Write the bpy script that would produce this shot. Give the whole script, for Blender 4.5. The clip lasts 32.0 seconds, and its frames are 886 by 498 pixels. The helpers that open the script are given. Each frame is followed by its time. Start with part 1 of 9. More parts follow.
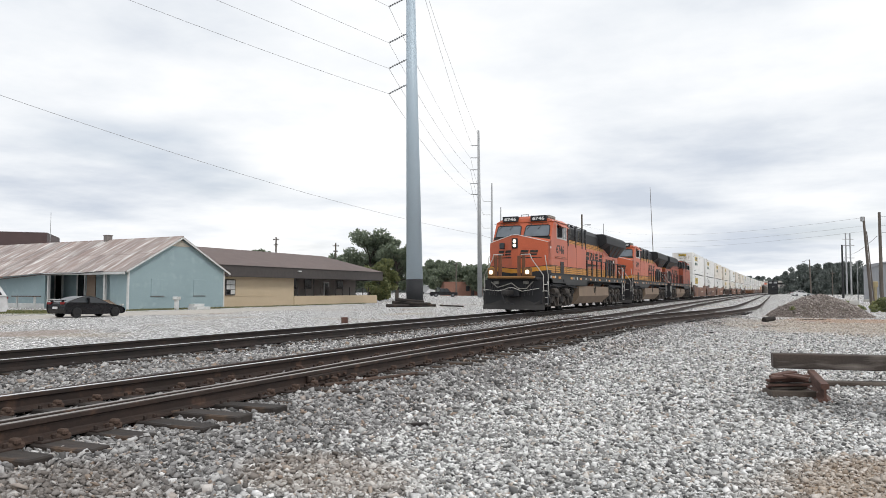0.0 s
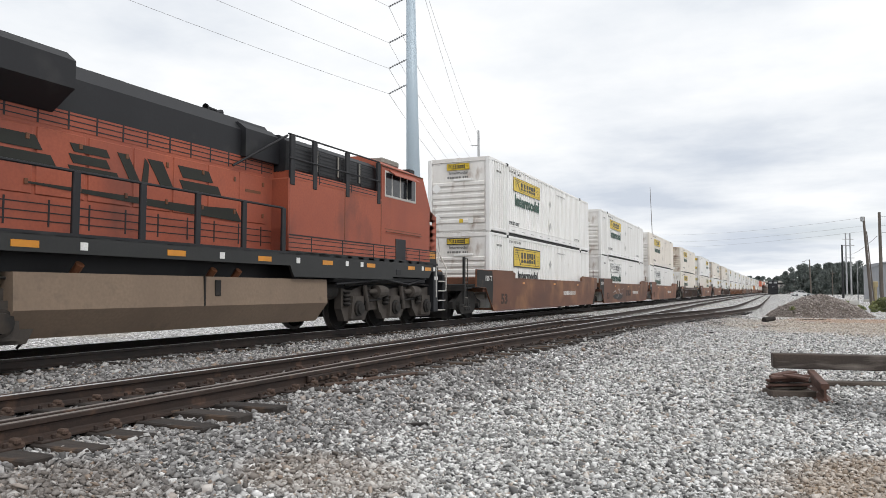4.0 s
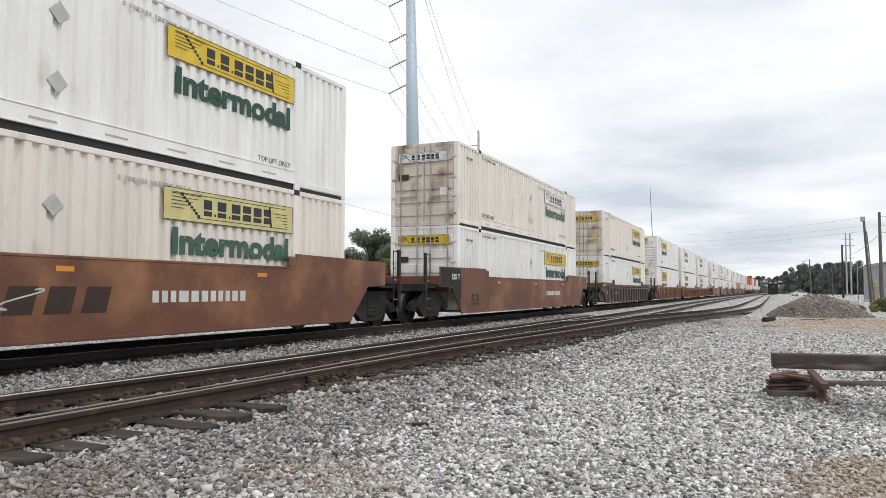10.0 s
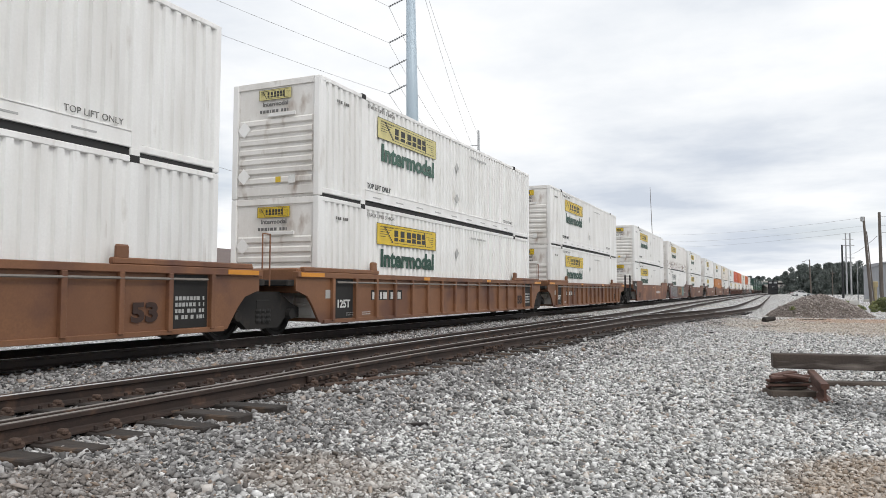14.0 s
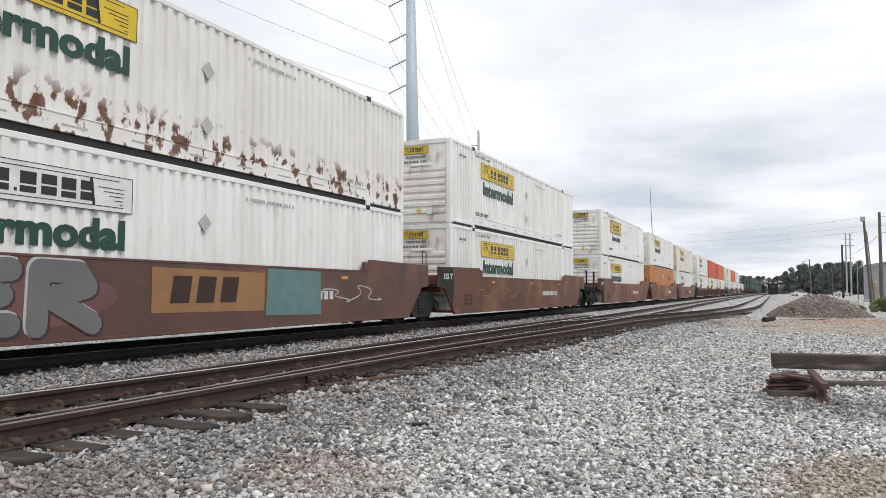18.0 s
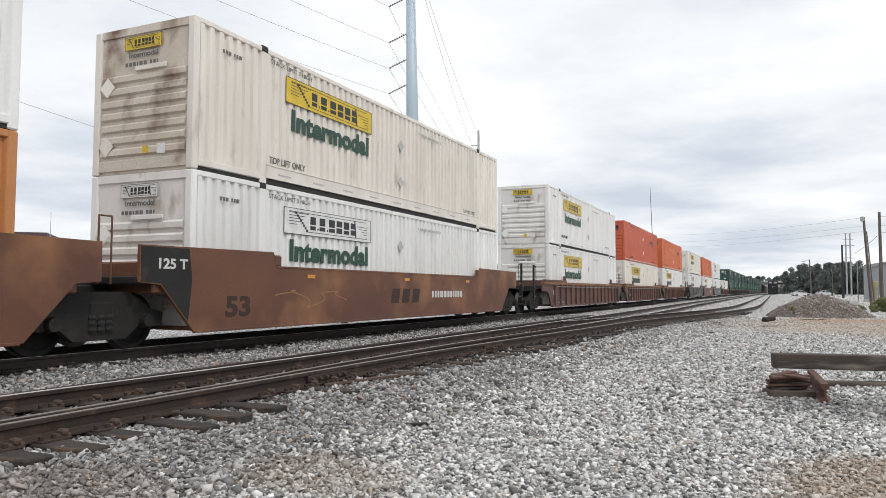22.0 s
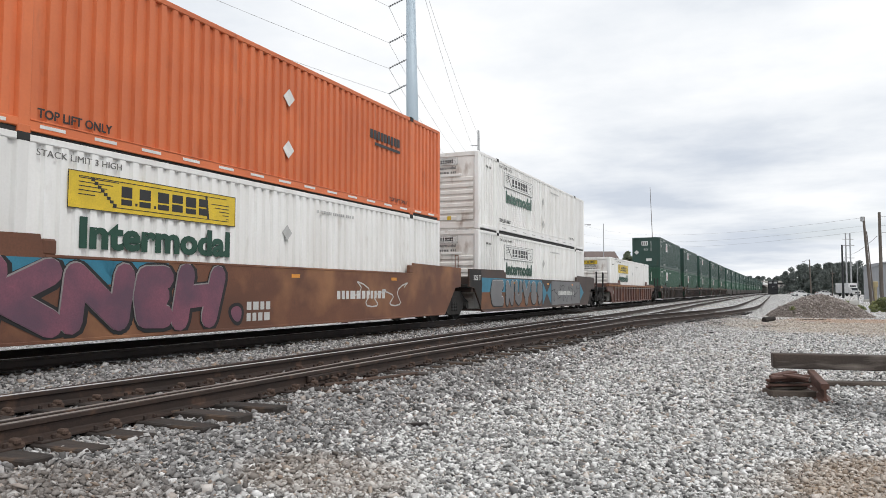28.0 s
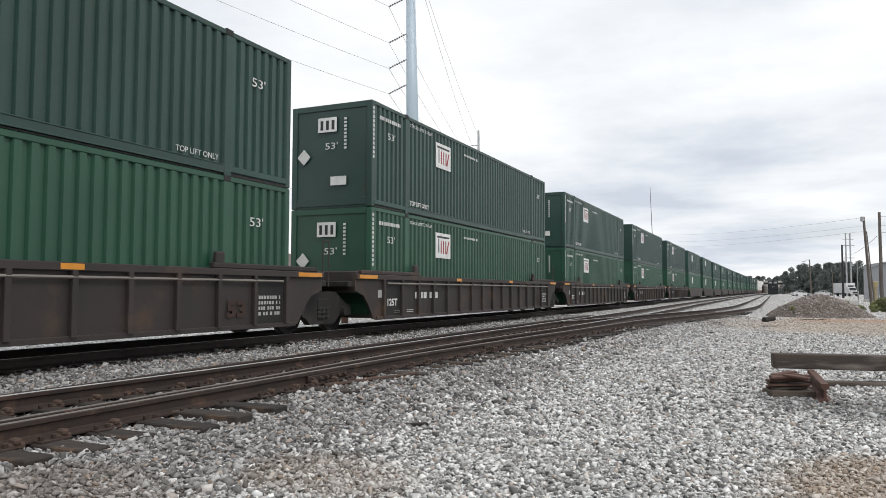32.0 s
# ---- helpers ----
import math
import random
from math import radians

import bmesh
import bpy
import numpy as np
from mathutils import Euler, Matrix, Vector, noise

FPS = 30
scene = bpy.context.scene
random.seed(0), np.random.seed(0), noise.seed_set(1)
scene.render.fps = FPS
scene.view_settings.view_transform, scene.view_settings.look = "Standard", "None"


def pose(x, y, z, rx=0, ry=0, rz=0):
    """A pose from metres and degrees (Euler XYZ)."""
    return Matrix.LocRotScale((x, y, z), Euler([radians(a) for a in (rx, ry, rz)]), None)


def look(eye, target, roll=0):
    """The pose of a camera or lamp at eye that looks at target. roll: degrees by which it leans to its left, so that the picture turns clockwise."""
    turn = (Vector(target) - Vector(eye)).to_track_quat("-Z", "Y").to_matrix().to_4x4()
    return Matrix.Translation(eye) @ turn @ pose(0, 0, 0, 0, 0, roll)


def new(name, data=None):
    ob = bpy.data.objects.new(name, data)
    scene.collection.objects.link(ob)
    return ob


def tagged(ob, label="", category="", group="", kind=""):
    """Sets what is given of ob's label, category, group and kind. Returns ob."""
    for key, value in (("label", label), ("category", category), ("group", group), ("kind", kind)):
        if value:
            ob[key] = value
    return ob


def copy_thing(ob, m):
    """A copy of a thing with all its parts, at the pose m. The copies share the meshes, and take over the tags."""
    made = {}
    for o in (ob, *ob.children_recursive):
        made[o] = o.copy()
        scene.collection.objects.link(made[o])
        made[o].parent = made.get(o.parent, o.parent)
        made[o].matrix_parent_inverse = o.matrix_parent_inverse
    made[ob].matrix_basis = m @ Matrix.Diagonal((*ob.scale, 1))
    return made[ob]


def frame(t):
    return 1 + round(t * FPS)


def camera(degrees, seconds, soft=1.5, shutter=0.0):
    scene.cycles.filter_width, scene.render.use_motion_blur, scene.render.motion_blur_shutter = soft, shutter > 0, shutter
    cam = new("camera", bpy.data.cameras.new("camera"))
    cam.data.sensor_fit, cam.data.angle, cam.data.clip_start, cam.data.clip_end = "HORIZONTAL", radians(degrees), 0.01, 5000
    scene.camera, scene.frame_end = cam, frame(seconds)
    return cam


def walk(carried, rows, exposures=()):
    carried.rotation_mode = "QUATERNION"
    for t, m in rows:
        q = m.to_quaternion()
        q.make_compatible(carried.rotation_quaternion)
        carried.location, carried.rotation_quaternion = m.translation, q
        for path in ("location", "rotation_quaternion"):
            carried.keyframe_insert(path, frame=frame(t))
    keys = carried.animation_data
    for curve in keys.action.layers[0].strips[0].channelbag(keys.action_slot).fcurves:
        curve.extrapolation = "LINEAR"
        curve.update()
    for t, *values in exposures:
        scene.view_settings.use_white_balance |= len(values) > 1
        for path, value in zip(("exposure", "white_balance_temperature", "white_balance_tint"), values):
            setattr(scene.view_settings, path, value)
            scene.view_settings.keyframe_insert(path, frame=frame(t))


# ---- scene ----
cam = camera(63.16, 32.0, soft=0.5)
EYE = Vector((0.0, 0.0, 1.015))
YAW, PITCH = 0.4255, 0.0573
AIM = EYE + Vector((-math.sin(YAW) * math.cos(PITCH), math.cos(YAW) * math.cos(PITCH), math.sin(PITCH)))
walk(cam, [(0.0, look(EYE, AIM, 0.13)), (32.0, look(EYE, AIM, 0.13))])

# ---- sky and sun: bright overcast with soft broken cloud ----
SUN_ELEVATION, SUN_ROTATION = radians(52), radians(200)
world = bpy.data.worlds.new("sky")
scene.world = world
world.use_nodes = True
wn, wl = world.node_tree.nodes, world.node_tree.links
wn.clear()
sky = wn.new("ShaderNodeTexSky")
sky.sky_type, sky.sun_disc = "NISHITA", False
sky.sun_elevation, sky.sun_rotation = SUN_ELEVATION, SUN_ROTATION
sky.dust_density = 3.0
sky_gain = wn.new("ShaderNodeVectorMath")
sky_gain.operation = "SCALE"
sky_gain.inputs["Scale"].default_value = 0.12
wl.new(sky.outputs[0], sky_gain.inputs[0])
coord = wn.new("ShaderNodeTexCoord")
# a flat cloud layer: the view direction divided by its height
split = wn.new("ShaderNodeSeparateXYZ")
wl.new(coord.outputs["Generated"], split.inputs[0])
lift = wn.new("ShaderNodeMath")
lift.operation = "ADD"
lift.inputs[1].default_value = 0.10
height = wn.new("ShaderNodeMath")
height.operation = "MAXIMUM"
height.inputs[1].default_value = 0.0
wl.new(split.outputs["Z"], height.inputs[0])
wl.new(height.outputs[0], lift.inputs[0])
over = wn.new("ShaderNodeVectorMath")
over.operation = "DIVIDE"
wl.new(coord.outputs["Generated"], over.inputs[0])
wl.new(lift.outputs[0], over.inputs[1])
layer = wn.new("ShaderNodeVectorMath")
layer.operation = "MULTIPLY"
layer.inputs[1].default_value = (1.0, 1.0, 0.0)
wl.new(over.outputs[0], layer.inputs[0])


def cloud_noise(scale, detail, rough, shift):
    m = wn.new("ShaderNodeVectorMath")
    m.operation = "ADD"
    m.inputs[1].default_value = shift
    wl.new(layer.outputs[0], m.inputs[0])
    n = wn.new("ShaderNodeTexNoise")
    n.inputs["Scale"].default_value, n.inputs["Detail"].default_value = scale, detail
    n.inputs["Roughness"].default_value = rough
    wl.new(m.outputs[0], n.inputs["Vector"])
    return n.outputs["Fac"]


def cloud_ramp(source, stops):
    r = wn.new("ShaderNodeValToRGB")
    while len(r.color_ramp.elements) < len(stops):
        r.color_ramp.elements.new(0.5)
    for e, (p, c) in zip(r.color_ramp.elements, stops):
        e.position, e.color = p, (*c, 1)
    wl.new(source, r.inputs[0])
    return r.outputs[0]


body = cloud_ramp(cloud_noise(0.55, 7, 0.55, (3.1, 7.4, 0)),
                  [(0.33, (0.56, 0.61, 0.69)), (0.46, (0.77, 0.80, 0.84)), (0.60, (0.95, 0.955, 0.96))])
cover = cloud_ramp(cloud_noise(0.33, 5, 0.5, (11.0, 2.0, 0)), [(0.26, (0.5, 0.5, 0.5)), (0.42, (1, 1, 1))])
cloud_gain = wn.new("ShaderNodeVectorMath")
cloud_gain.operation = "SCALE"
cloud_gain.inputs["Scale"].default_value = 0.98
wl.new(body, cloud_gain.inputs[0])
blend = wn.new("ShaderNodeMix")
blend.data_type = "RGBA"
wl.new(cover, blend.inputs["Factor"])
wl.new(sky_gain.outputs[0], blend.inputs["A"])
wl.new(cloud_gain.outputs[0], blend.inputs["B"])
backdrop = wn.new("ShaderNodeBackground")
backdrop.inputs["Strength"].default_value = 1.0
wl.new(blend.outputs["Result"], backdrop.inputs[0])
wout = wn.new("ShaderNodeOutputWorld")
wl.new(backdrop.outputs[0], wout.inputs[0])

sun = new("sun", bpy.data.lights.new("sun", "SUN"))
sun.data.energy, sun.data.angle, sun.data.color = 1.18, radians(14), (1.0, 0.96, 0.9)
sun.rotation_euler = Euler((radians(42), 0, radians(62)))
scene.view_settings.exposure = 0.21


# ---- mesh tools ----
class Shape:
    """A mesh in the making: vertices and faces gathered piece by piece."""

    def __init__(self):
        self.v, self.f = [], []

    def add(self, verts, faces):
        n = len(self.v)
        self.v += [tuple(p) for p in verts]
        self.f += [tuple(i + n for i in f) for f in faces]
        return self

    def box(self, x0, x1, y0, y1, z0, z1):
        return self.add([(x0, y0, z0), (x1, y0, z0), (x1, y1, z0), (x0, y1, z0), (x0, y0, z1), (x1, y0, z1), (x1, y1, z1), (x0, y1, z1)],
                        [(0, 3, 2, 1), (4, 5, 6, 7), (0, 1, 5, 4), (1, 2, 6, 5), (2, 3, 7, 6), (3, 0, 4, 7)])

    def soft_box(self, x0, x1, y0, y1, z0, z1, r=0.02):
        """A box with its edges bevelled."""
        xs, ys, zs = (x0, x1), (y0, y1), (z0, z1)
        v, index = [], {}
        for i in (0, 1):
            for j in (0, 1):
                for k in (0, 1):
                    a, b, c = (1 - 2 * i) * r, (1 - 2 * j) * r, (1 - 2 * k) * r
                    for axis, p in enumerate(((xs[i], ys[j] + b, zs[k] + c), (xs[i] + a, ys[j], zs[k] + c), (xs[i] + a, ys[j] + b, zs[k]))):
                        index[i, j, k, axis] = len(v)
                        v.append(p)
        f = []
        for i in (0, 1):
            f.append([index[i, *p, 0] for p in ((0, 0), (1, 0), (1, 1), (0, 1))])
            f.append([index[p[0], i, p[1], 1] for p in ((0, 0), (1, 0), (1, 1), (0, 1))])
            f.append([index[*p, i, 2] for p in ((0, 0), (1, 0), (1, 1), (0, 1))])
        for i in (0, 1):
            for j in (0, 1):
                f.append([index[i, j, 0, 0], index[i, j, 1, 0], index[i, j, 1, 1], index[i, j, 0, 1]])
                f.append([index[i, 0, j, 0], index[i, 1, j, 0], index[i, 1, j, 2], index[i, 0, j, 2]])
                f.append([index[0, i, j, 1], index[1, i, j, 1], index[1, i, j, 2], index[0, i, j, 2]])
                for k in (0, 1):
                    f.append([index[i, j, k, a] for a in range(3)])
        return self.add(v, f)

    def prism(self, outline, a0, a1, axis="x"):
        """Extrude an outline along an axis. The outline is in (y, z) for x, (x, z) for y, (x, y) for z."""
        def at(p, a):
            return (a, p[0], p[1]) if axis == "x" else (p[0], a, p[1]) if axis == "y" else (p[0], p[1], a)
        n = len(outline)
        return self.add([at(p, a0) for p in outline] + [at(p, a1) for p in outline],
                        [tuple(range(n - 1, -1, -1)), tuple(range(n, 2 * n))] + [(i, (i + 1) % n, n + (i + 1) % n, n + i) for i in range(n)])

    def cyl(self, a, b, r0, r1=None, n=12, caps=True):
        """A cylinder or cone from a to b."""
        a, b, r1 = Vector(a), Vector(b), r0 if r1 is None else r1
        d = (b - a).normalized()
        u = d.orthogonal().normalized()
        w = d.cross(u)
        ring = [(math.cos(2 * math.pi * i / n), math.sin(2 * math.pi * i / n)) for i in range(n)]
        v = [a + r0 * (c * u + s * w) for c, s in ring] + [b + r1 * (c * u + s * w) for c, s in ring]
        f = [(i, (i + 1) % n, n + (i + 1) % n, n + i) for i in range(n)]
        if caps:
            f += [tuple(range(n - 1, -1, -1)), tuple(range(n, 2 * n))]
        return self.add(v, f)

    def tube(self, path, r, n=6):
        """A bent bar through the points of a path."""
        for p, q in zip(path[:-1], path[1:]):
            self.cyl(p, q, r, r, n)
        return self

    def lathe(self, centre, axis, profile, n=24):
        """Turn a profile of (along, radius) about an axis."""
        c, d = Vector(centre), Vector(axis).normalized()
        u = d.orthogonal().normalized()
        w = d.cross(u)
        v, f, m = [], [], len(profile)
        for i in range(n):
            a = 2 * math.pi * i / n
            v += [c + al * d + r * (math.cos(a) * u + math.sin(a) * w) for al, r in profile]
        for i in range(n):
            j = (i + 1) % n
            f += [(i * m + k, j * m + k, j * m + k + 1, i * m + k + 1) for k in range(m - 1)]
        return self.add(v, f)

    def mesh(self, name, material, smooth=False):
        me = bpy.data.meshes.new(name)
        me.from_pydata(self.v, [], self.f)
        me.materials.append(material)
        if smooth:
            me.polygons.foreach_set("use_smooth", [True] * len(me.polygons))
        me.update()
        bm = bmesh.new()
        bm.from_mesh(me)
        bmesh.ops.recalc_face_normals(bm, faces=bm.faces)
        bm.to_mesh(me)
        bm.free()
        return me


def part(name, shape, material, parent=None, label="", smooth=False):
    """One mesh object, under a thing or a part."""
    ob = new(name, shape.mesh(name, material, smooth) if isinstance(shape, Shape) else shape)
    if parent:
        ob.parent = parent
    return tagged(ob, label=label)


def thing(name, label, category, group="", m=None):
    ob = tagged(new(name), label, category, group)
    if m is not None:
        ob.matrix_basis = m
    return ob


def lettering(text, size, material, width=None, bold=0.0):
    """Flat raised letters in the (x, y) plane, from the origin to the right, as a mesh."""
    cu = bpy.data.curves.new("lettering", "FONT")
    cu.body, cu.size, cu.extrude, cu.offset, cu.resolution_u = text, size, 0.002, bold, 3
    ob = bpy.data.objects.new("lettering", cu)
    scene.collection.objects.link(ob)
    me = bpy.data.meshes.new_from_object(ob.evaluated_get(bpy.context.evaluated_depsgraph_get()))
    bpy.data.objects.remove(ob)
    me.materials.clear()
    me.materials.append(material)
    if width:
        xs = [p.co.x for p in me.vertices]
        k = width / (max(xs) - min(xs))
        me.transform(Matrix.Diagonal((k, 1, 1, 1)))
    return me


# letters on a side that faces +x, reading towards +y; and on an end that faces -y, reading towards +x
ON_SIDE = Matrix(((0, 0, 1, 0), (1, 0, 0, 0), (0, 1, 0, 0), (0, 0, 0, 1)))
ON_END = Matrix(((1, 0, 0, 0), (0, 0, -1, 0), (0, 1, 0, 0), (0, 0, 0, 1)))


def stick(name, me, parent, where, turn=ON_SIDE, label=""):
    ob = part(name, me, None, parent, label)
    ob.matrix_basis = Matrix.Translation(where) @ turn
    return tagged(ob, kind="stuff")


# ---- materials ----
def surface(name, light, dark, scale=2.0, rough=0.7, metal=0.0, bump=0.2, grain=40.0, mix=(0.35, 0.65), stretch=(1, 1, 1),
            spot=None, spot_at=(0.6, 0.7), spot_scale=3.0, spot_stretch=(1, 1, 1), by_object=0.0, coords="Object", bump_size=0.01, speckle=1.0, spot_below=None):
    """Two tones mixed by broad noise, fine grain with relief, and stains of a third colour."""
    m = bpy.data.materials.new(name)
    m.use_nodes = True
    n, l = m.node_tree.nodes, m.node_tree.links
    bsdf = n["Principled BSDF"]
    tc = n.new("ShaderNodeTexCoord")

    def noise_at(s, detail, st):
        mp = n.new("ShaderNodeMapping")
        mp.inputs["Scale"].default_value = st
        l.new(tc.outputs[coords], mp.inputs[0])
        t = n.new("ShaderNodeTexNoise")
        t.inputs["Scale"].default_value, t.inputs["Detail"].default_value = s, detail
        l.new(mp.outputs[0], t.inputs["Vector"])
        return t.outputs["Fac"]

    def ramp(src, a, b):
        r = n.new("ShaderNodeMapRange")
        r.inputs["From Min"].default_value, r.inputs["From Max"].default_value = a, b
        l.new(src, r.inputs[0])
        return r.outputs[0]

    def blend(fac, a, b):
        x = n.new("ShaderNodeMix")
        x.data_type = "RGBA"
        for key, val in (("Factor", fac), ("A", a), ("B", b)):
            if isinstance(val, (tuple, list)):
                x.inputs[key].default_value = (*val, 1)
            elif isinstance(val, float):
                x.inputs[key].default_value = val
            else:
                l.new(val, x.inputs[key])
        return x.outputs["Result"]

    colour = blend(ramp(noise_at(scale, 6, stretch), *mix), tuple(light), tuple(dark))
    fine = noise_at(grain, 4, (1, 1, 1))
    fine_fac = ramp(fine, 0.2, 0.95)
    fine_fac.node.inputs["To Max"].default_value = speckle
    colour = blend(fine_fac, colour, tuple(0.6 * a + 0.2 * b for a, b in zip(dark, light)))
    if spot:
        stain = ramp(noise_at(spot_scale, 7, spot_stretch), *spot_at)
        if spot_below:
            # stains that creep up from the foot of the panel
            xyz = n.new("ShaderNodeSeparateXYZ")
            l.new(tc.outputs[coords], xyz.inputs[0])
            both = n.new("ShaderNodeMath")
            both.operation = "MULTIPLY"
            l.new(stain, both.inputs[0])
            l.new(ramp(xyz.outputs["Z"], spot_below[1], spot_below[0]), both.inputs[1])
            stain = both.outputs[0]
        colour = blend(stain, colour, tuple(spot))
    if by_object:
        info = n.new("ShaderNodeObjectInfo")
        hsv = n.new("ShaderNodeHueSaturation")
        l.new(ramp(info.outputs["Random"], 0, 1), hsv.inputs["Value"])
        r = hsv.inputs["Value"].links[0].from_node
        r.inputs["To Min"].default_value, r.inputs["To Max"].default_value = 1 - by_object, 1 + by_object
        l.new(colour, hsv.inputs["Color"])
        colour = hsv.outputs[0]
    l.new(colour, bsdf.inputs["Base Color"])
    bsdf.inputs["Roughness"].default_value, bsdf.inputs["Metallic"].default_value = rough, metal
    if bump:
        b = n.new("ShaderNodeBump")
        b.inputs["Strength"].default_value, b.inputs["Distance"].default_value = bump, bump_size
        l.new(fine, b.inputs["Height"])
        l.new(b.outputs[0], bsdf.inputs["Normal"])
    return m


def plain(name, colour, rough=0.5, metal=0.0):
    return surface(name, colour, tuple(c * 0.75 for c in colour), 3.0, rough, metal, 0.1)


def glow(name, colour, strength):
    m = bpy.data.materials.new(name)
    m.use_nodes = True
    b = m.node_tree.nodes["Principled BSDF"]
    b.inputs["Base Color"].default_value = (*colour, 1)
    b.inputs["Emission Color"].default_value = (*colour, 1)
    b.inputs["Emission Strength"].default_value = strength
    return m


WHITE_PAINT = surface("white_container_paint", (0.84, 0.84, 0.83), (0.73, 0.72, 0.70), 0.9, 0.45, 0, 0.04, 25, speckle=0.35, stretch=(1, 2.2, 0.4),
                      spot=(0.38, 0.33, 0.27), spot_at=(0.62, 0.86), spot_scale=1.6, spot_stretch=(1, 1.6, 0.5), by_object=0.06)
CREAM_PAINT = surface("cream_container_paint", (0.80, 0.755, 0.69), (0.70, 0.65, 0.59), 0.9, 0.5, 0, 0.04, 25, speckle=0.3, stretch=(1, 2.2, 0.4),
                      spot=(0.30, 0.24, 0.18), spot_at=(0.60, 0.85), spot_scale=1.6, spot_stretch=(1, 1.6, 0.5), by_object=0.05)
RUSTED_WHITE = surface("rust_streaked_white_paint", (0.82, 0.805, 0.785), (0.72, 0.70, 0.67), 0.9, 0.5, 0, 0.05, 25, speckle=0.35,
                       spot=(0.15, 0.07, 0.04), spot_at=(0.54, 0.59), spot_scale=3.4, spot_stretch=(1, 1.3, 0.9), spot_below=(0.66, 1.0))
ORANGE_PAINT = surface("orange_container_paint", (0.68, 0.175, 0.058), (0.57, 0.140, 0.048), 0.8, 0.5, 0, 0.04, 25, speckle=0.4, by_object=0.10,
                       spot=(0.22, 0.07, 0.035), spot_at=(0.64, 0.9), spot_scale=1.8, spot_stretch=(1, 1.5, 0.5))
RED_PAINT = surface("faded_red_container_paint", (0.62, 0.135, 0.065), (0.52, 0.105, 0.05), 0.8, 0.5, 0, 0.08, 25, by_object=0.08)
AMBER_PAINT = surface("amber_container_paint", (0.60, 0.26, 0.09), (0.49, 0.205, 0.07), 0.8, 0.5, 0, 0.08, 25)
GREEN_PAINT = surface("green_container_paint", (0.021, 0.064, 0.050), (0.015, 0.046, 0.037), 0.8, 0.45, 0, 0.08, 25, by_object=0.15,
                      spot=(0.05, 0.045, 0.03), spot_at=(0.62, 0.9), spot_scale=1.6, spot_stretch=(1, 1.5, 0.5))
BRIGHT_GREEN = surface("bottle_green_container_paint", (0.021, 0.088, 0.050), (0.015, 0.066, 0.039), 0.8, 0.45, 0, 0.05, 25, by_object=0.12, speckle=0.5)
LOGO_YELLOW = plain("yellow_sign_vinyl", (0.80, 0.56, 0.03), 0.45)
LOGO_PALE = plain("faded_yellow_sign_vinyl", (0.72, 0.64, 0.28), 0.5)
LOGO_WHITE = plain("white_sign_vinyl", (0.86, 0.86, 0.84), 0.45)
INK = plain("black_lettering", (0.02, 0.02, 0.022), 0.5)
GREEN_INK = plain("dark_green_lettering", (0.010, 0.068, 0.042), 0.5)
FADED_GREEN_INK = plain("faded_green_lettering", (0.045, 0.125, 0.088), 0.5)
WHITE_INK = plain("white_lettering", (0.72, 0.72, 0.70), 0.5)
RED_INK = plain("red_lettering", (0.35, 0.03, 0.04), 0.5)
DARK_GAP = plain("dark_trim_and_gap_shade", (0.03, 0.03, 0.03), 0.8)
BROWN_STEEL = surface("brown_painted_steel", (0.175, 0.068, 0.033), (0.098, 0.039, 0.023), 0.8, 0.6, 0, 0.12, 30,
                      spot=(0.25, 0.115, 0.052), spot_at=(0.50, 0.72), spot_scale=0.9, by_object=0.18, stretch=(1, 0.6, 1.2))
GREY_BROWN_STEEL = surface("grey_brown_painted_steel", (0.095, 0.062, 0.050), (0.055, 0.040, 0.036), 0.8, 0.65, 0, 0.12, 30,
                           spot=(0.10, 0.05, 0.03), spot_at=(0.55, 0.75), spot_scale=1.2, by_object=0.2)
TAN_STEEL = surface("orange_brown_painted_steel", (0.24, 0.110, 0.05), (0.165, 0.072, 0.036), 0.8, 0.6, 0, 0.12, 30,
                    spot=(0.09, 0.04, 0.03), spot_at=(0.52, 0.74), spot_scale=1.0, by_object=0.1)
BLACK_STEEL = surface("black_grimy_steel", (0.017, 0.0155, 0.0145), (0.008, 0.0075, 0.0072), 1.5, 0.75, 0, 0.15, 30,
                      spot=(0.05, 0.035, 0.025), spot_at=(0.6, 0.8), spot_scale=2.0)
TRUCK_STEEL = surface("dusty_cast_steel", (0.021, 0.018, 0.016), (0.009, 0.008, 0.0075), 2.0, 0.82, 0, 0.25, 30,
                      spot=(0.05, 0.037, 0.028), spot_at=(0.55, 0.8), spot_scale=3.0)
WHEEL_STEEL = surface("wheel_steel", (0.014, 0.0125, 0.012), (0.008, 0.0075, 0.007), 3.0, 0.9, 0.0, 0.1, 30)
TREAD = plain("worn_wheel_tread", (0.14, 0.13, 0.125), 0.45, 0.6)
ROD_GREY = plain("galvanised_lock_rod", (0.40, 0.40, 0.39), 0.5, 0.2)
RUST_END = surface("rust_stained_end_paint", (0.72, 0.67, 0.60), (0.56, 0.48, 0.39), 1.0, 0.6, 0, 0.1, 25, spot=(0.16, 0.08, 0.045), spot_at=(0.50, 0.64), spot_scale=0.9, spot_stretch=(1, 1, 0.8))
WORN_INK = plain("worn_grey_stencil_paint", (0.17, 0.165, 0.16), 0.6)
PALE_STRIP = plain("pale_grey_reflective_strip", (0.50, 0.50, 0.49), 0.4)
PLACARD = plain("bare_grey_placard_frame", (0.56, 0.56, 0.55), 0.5)
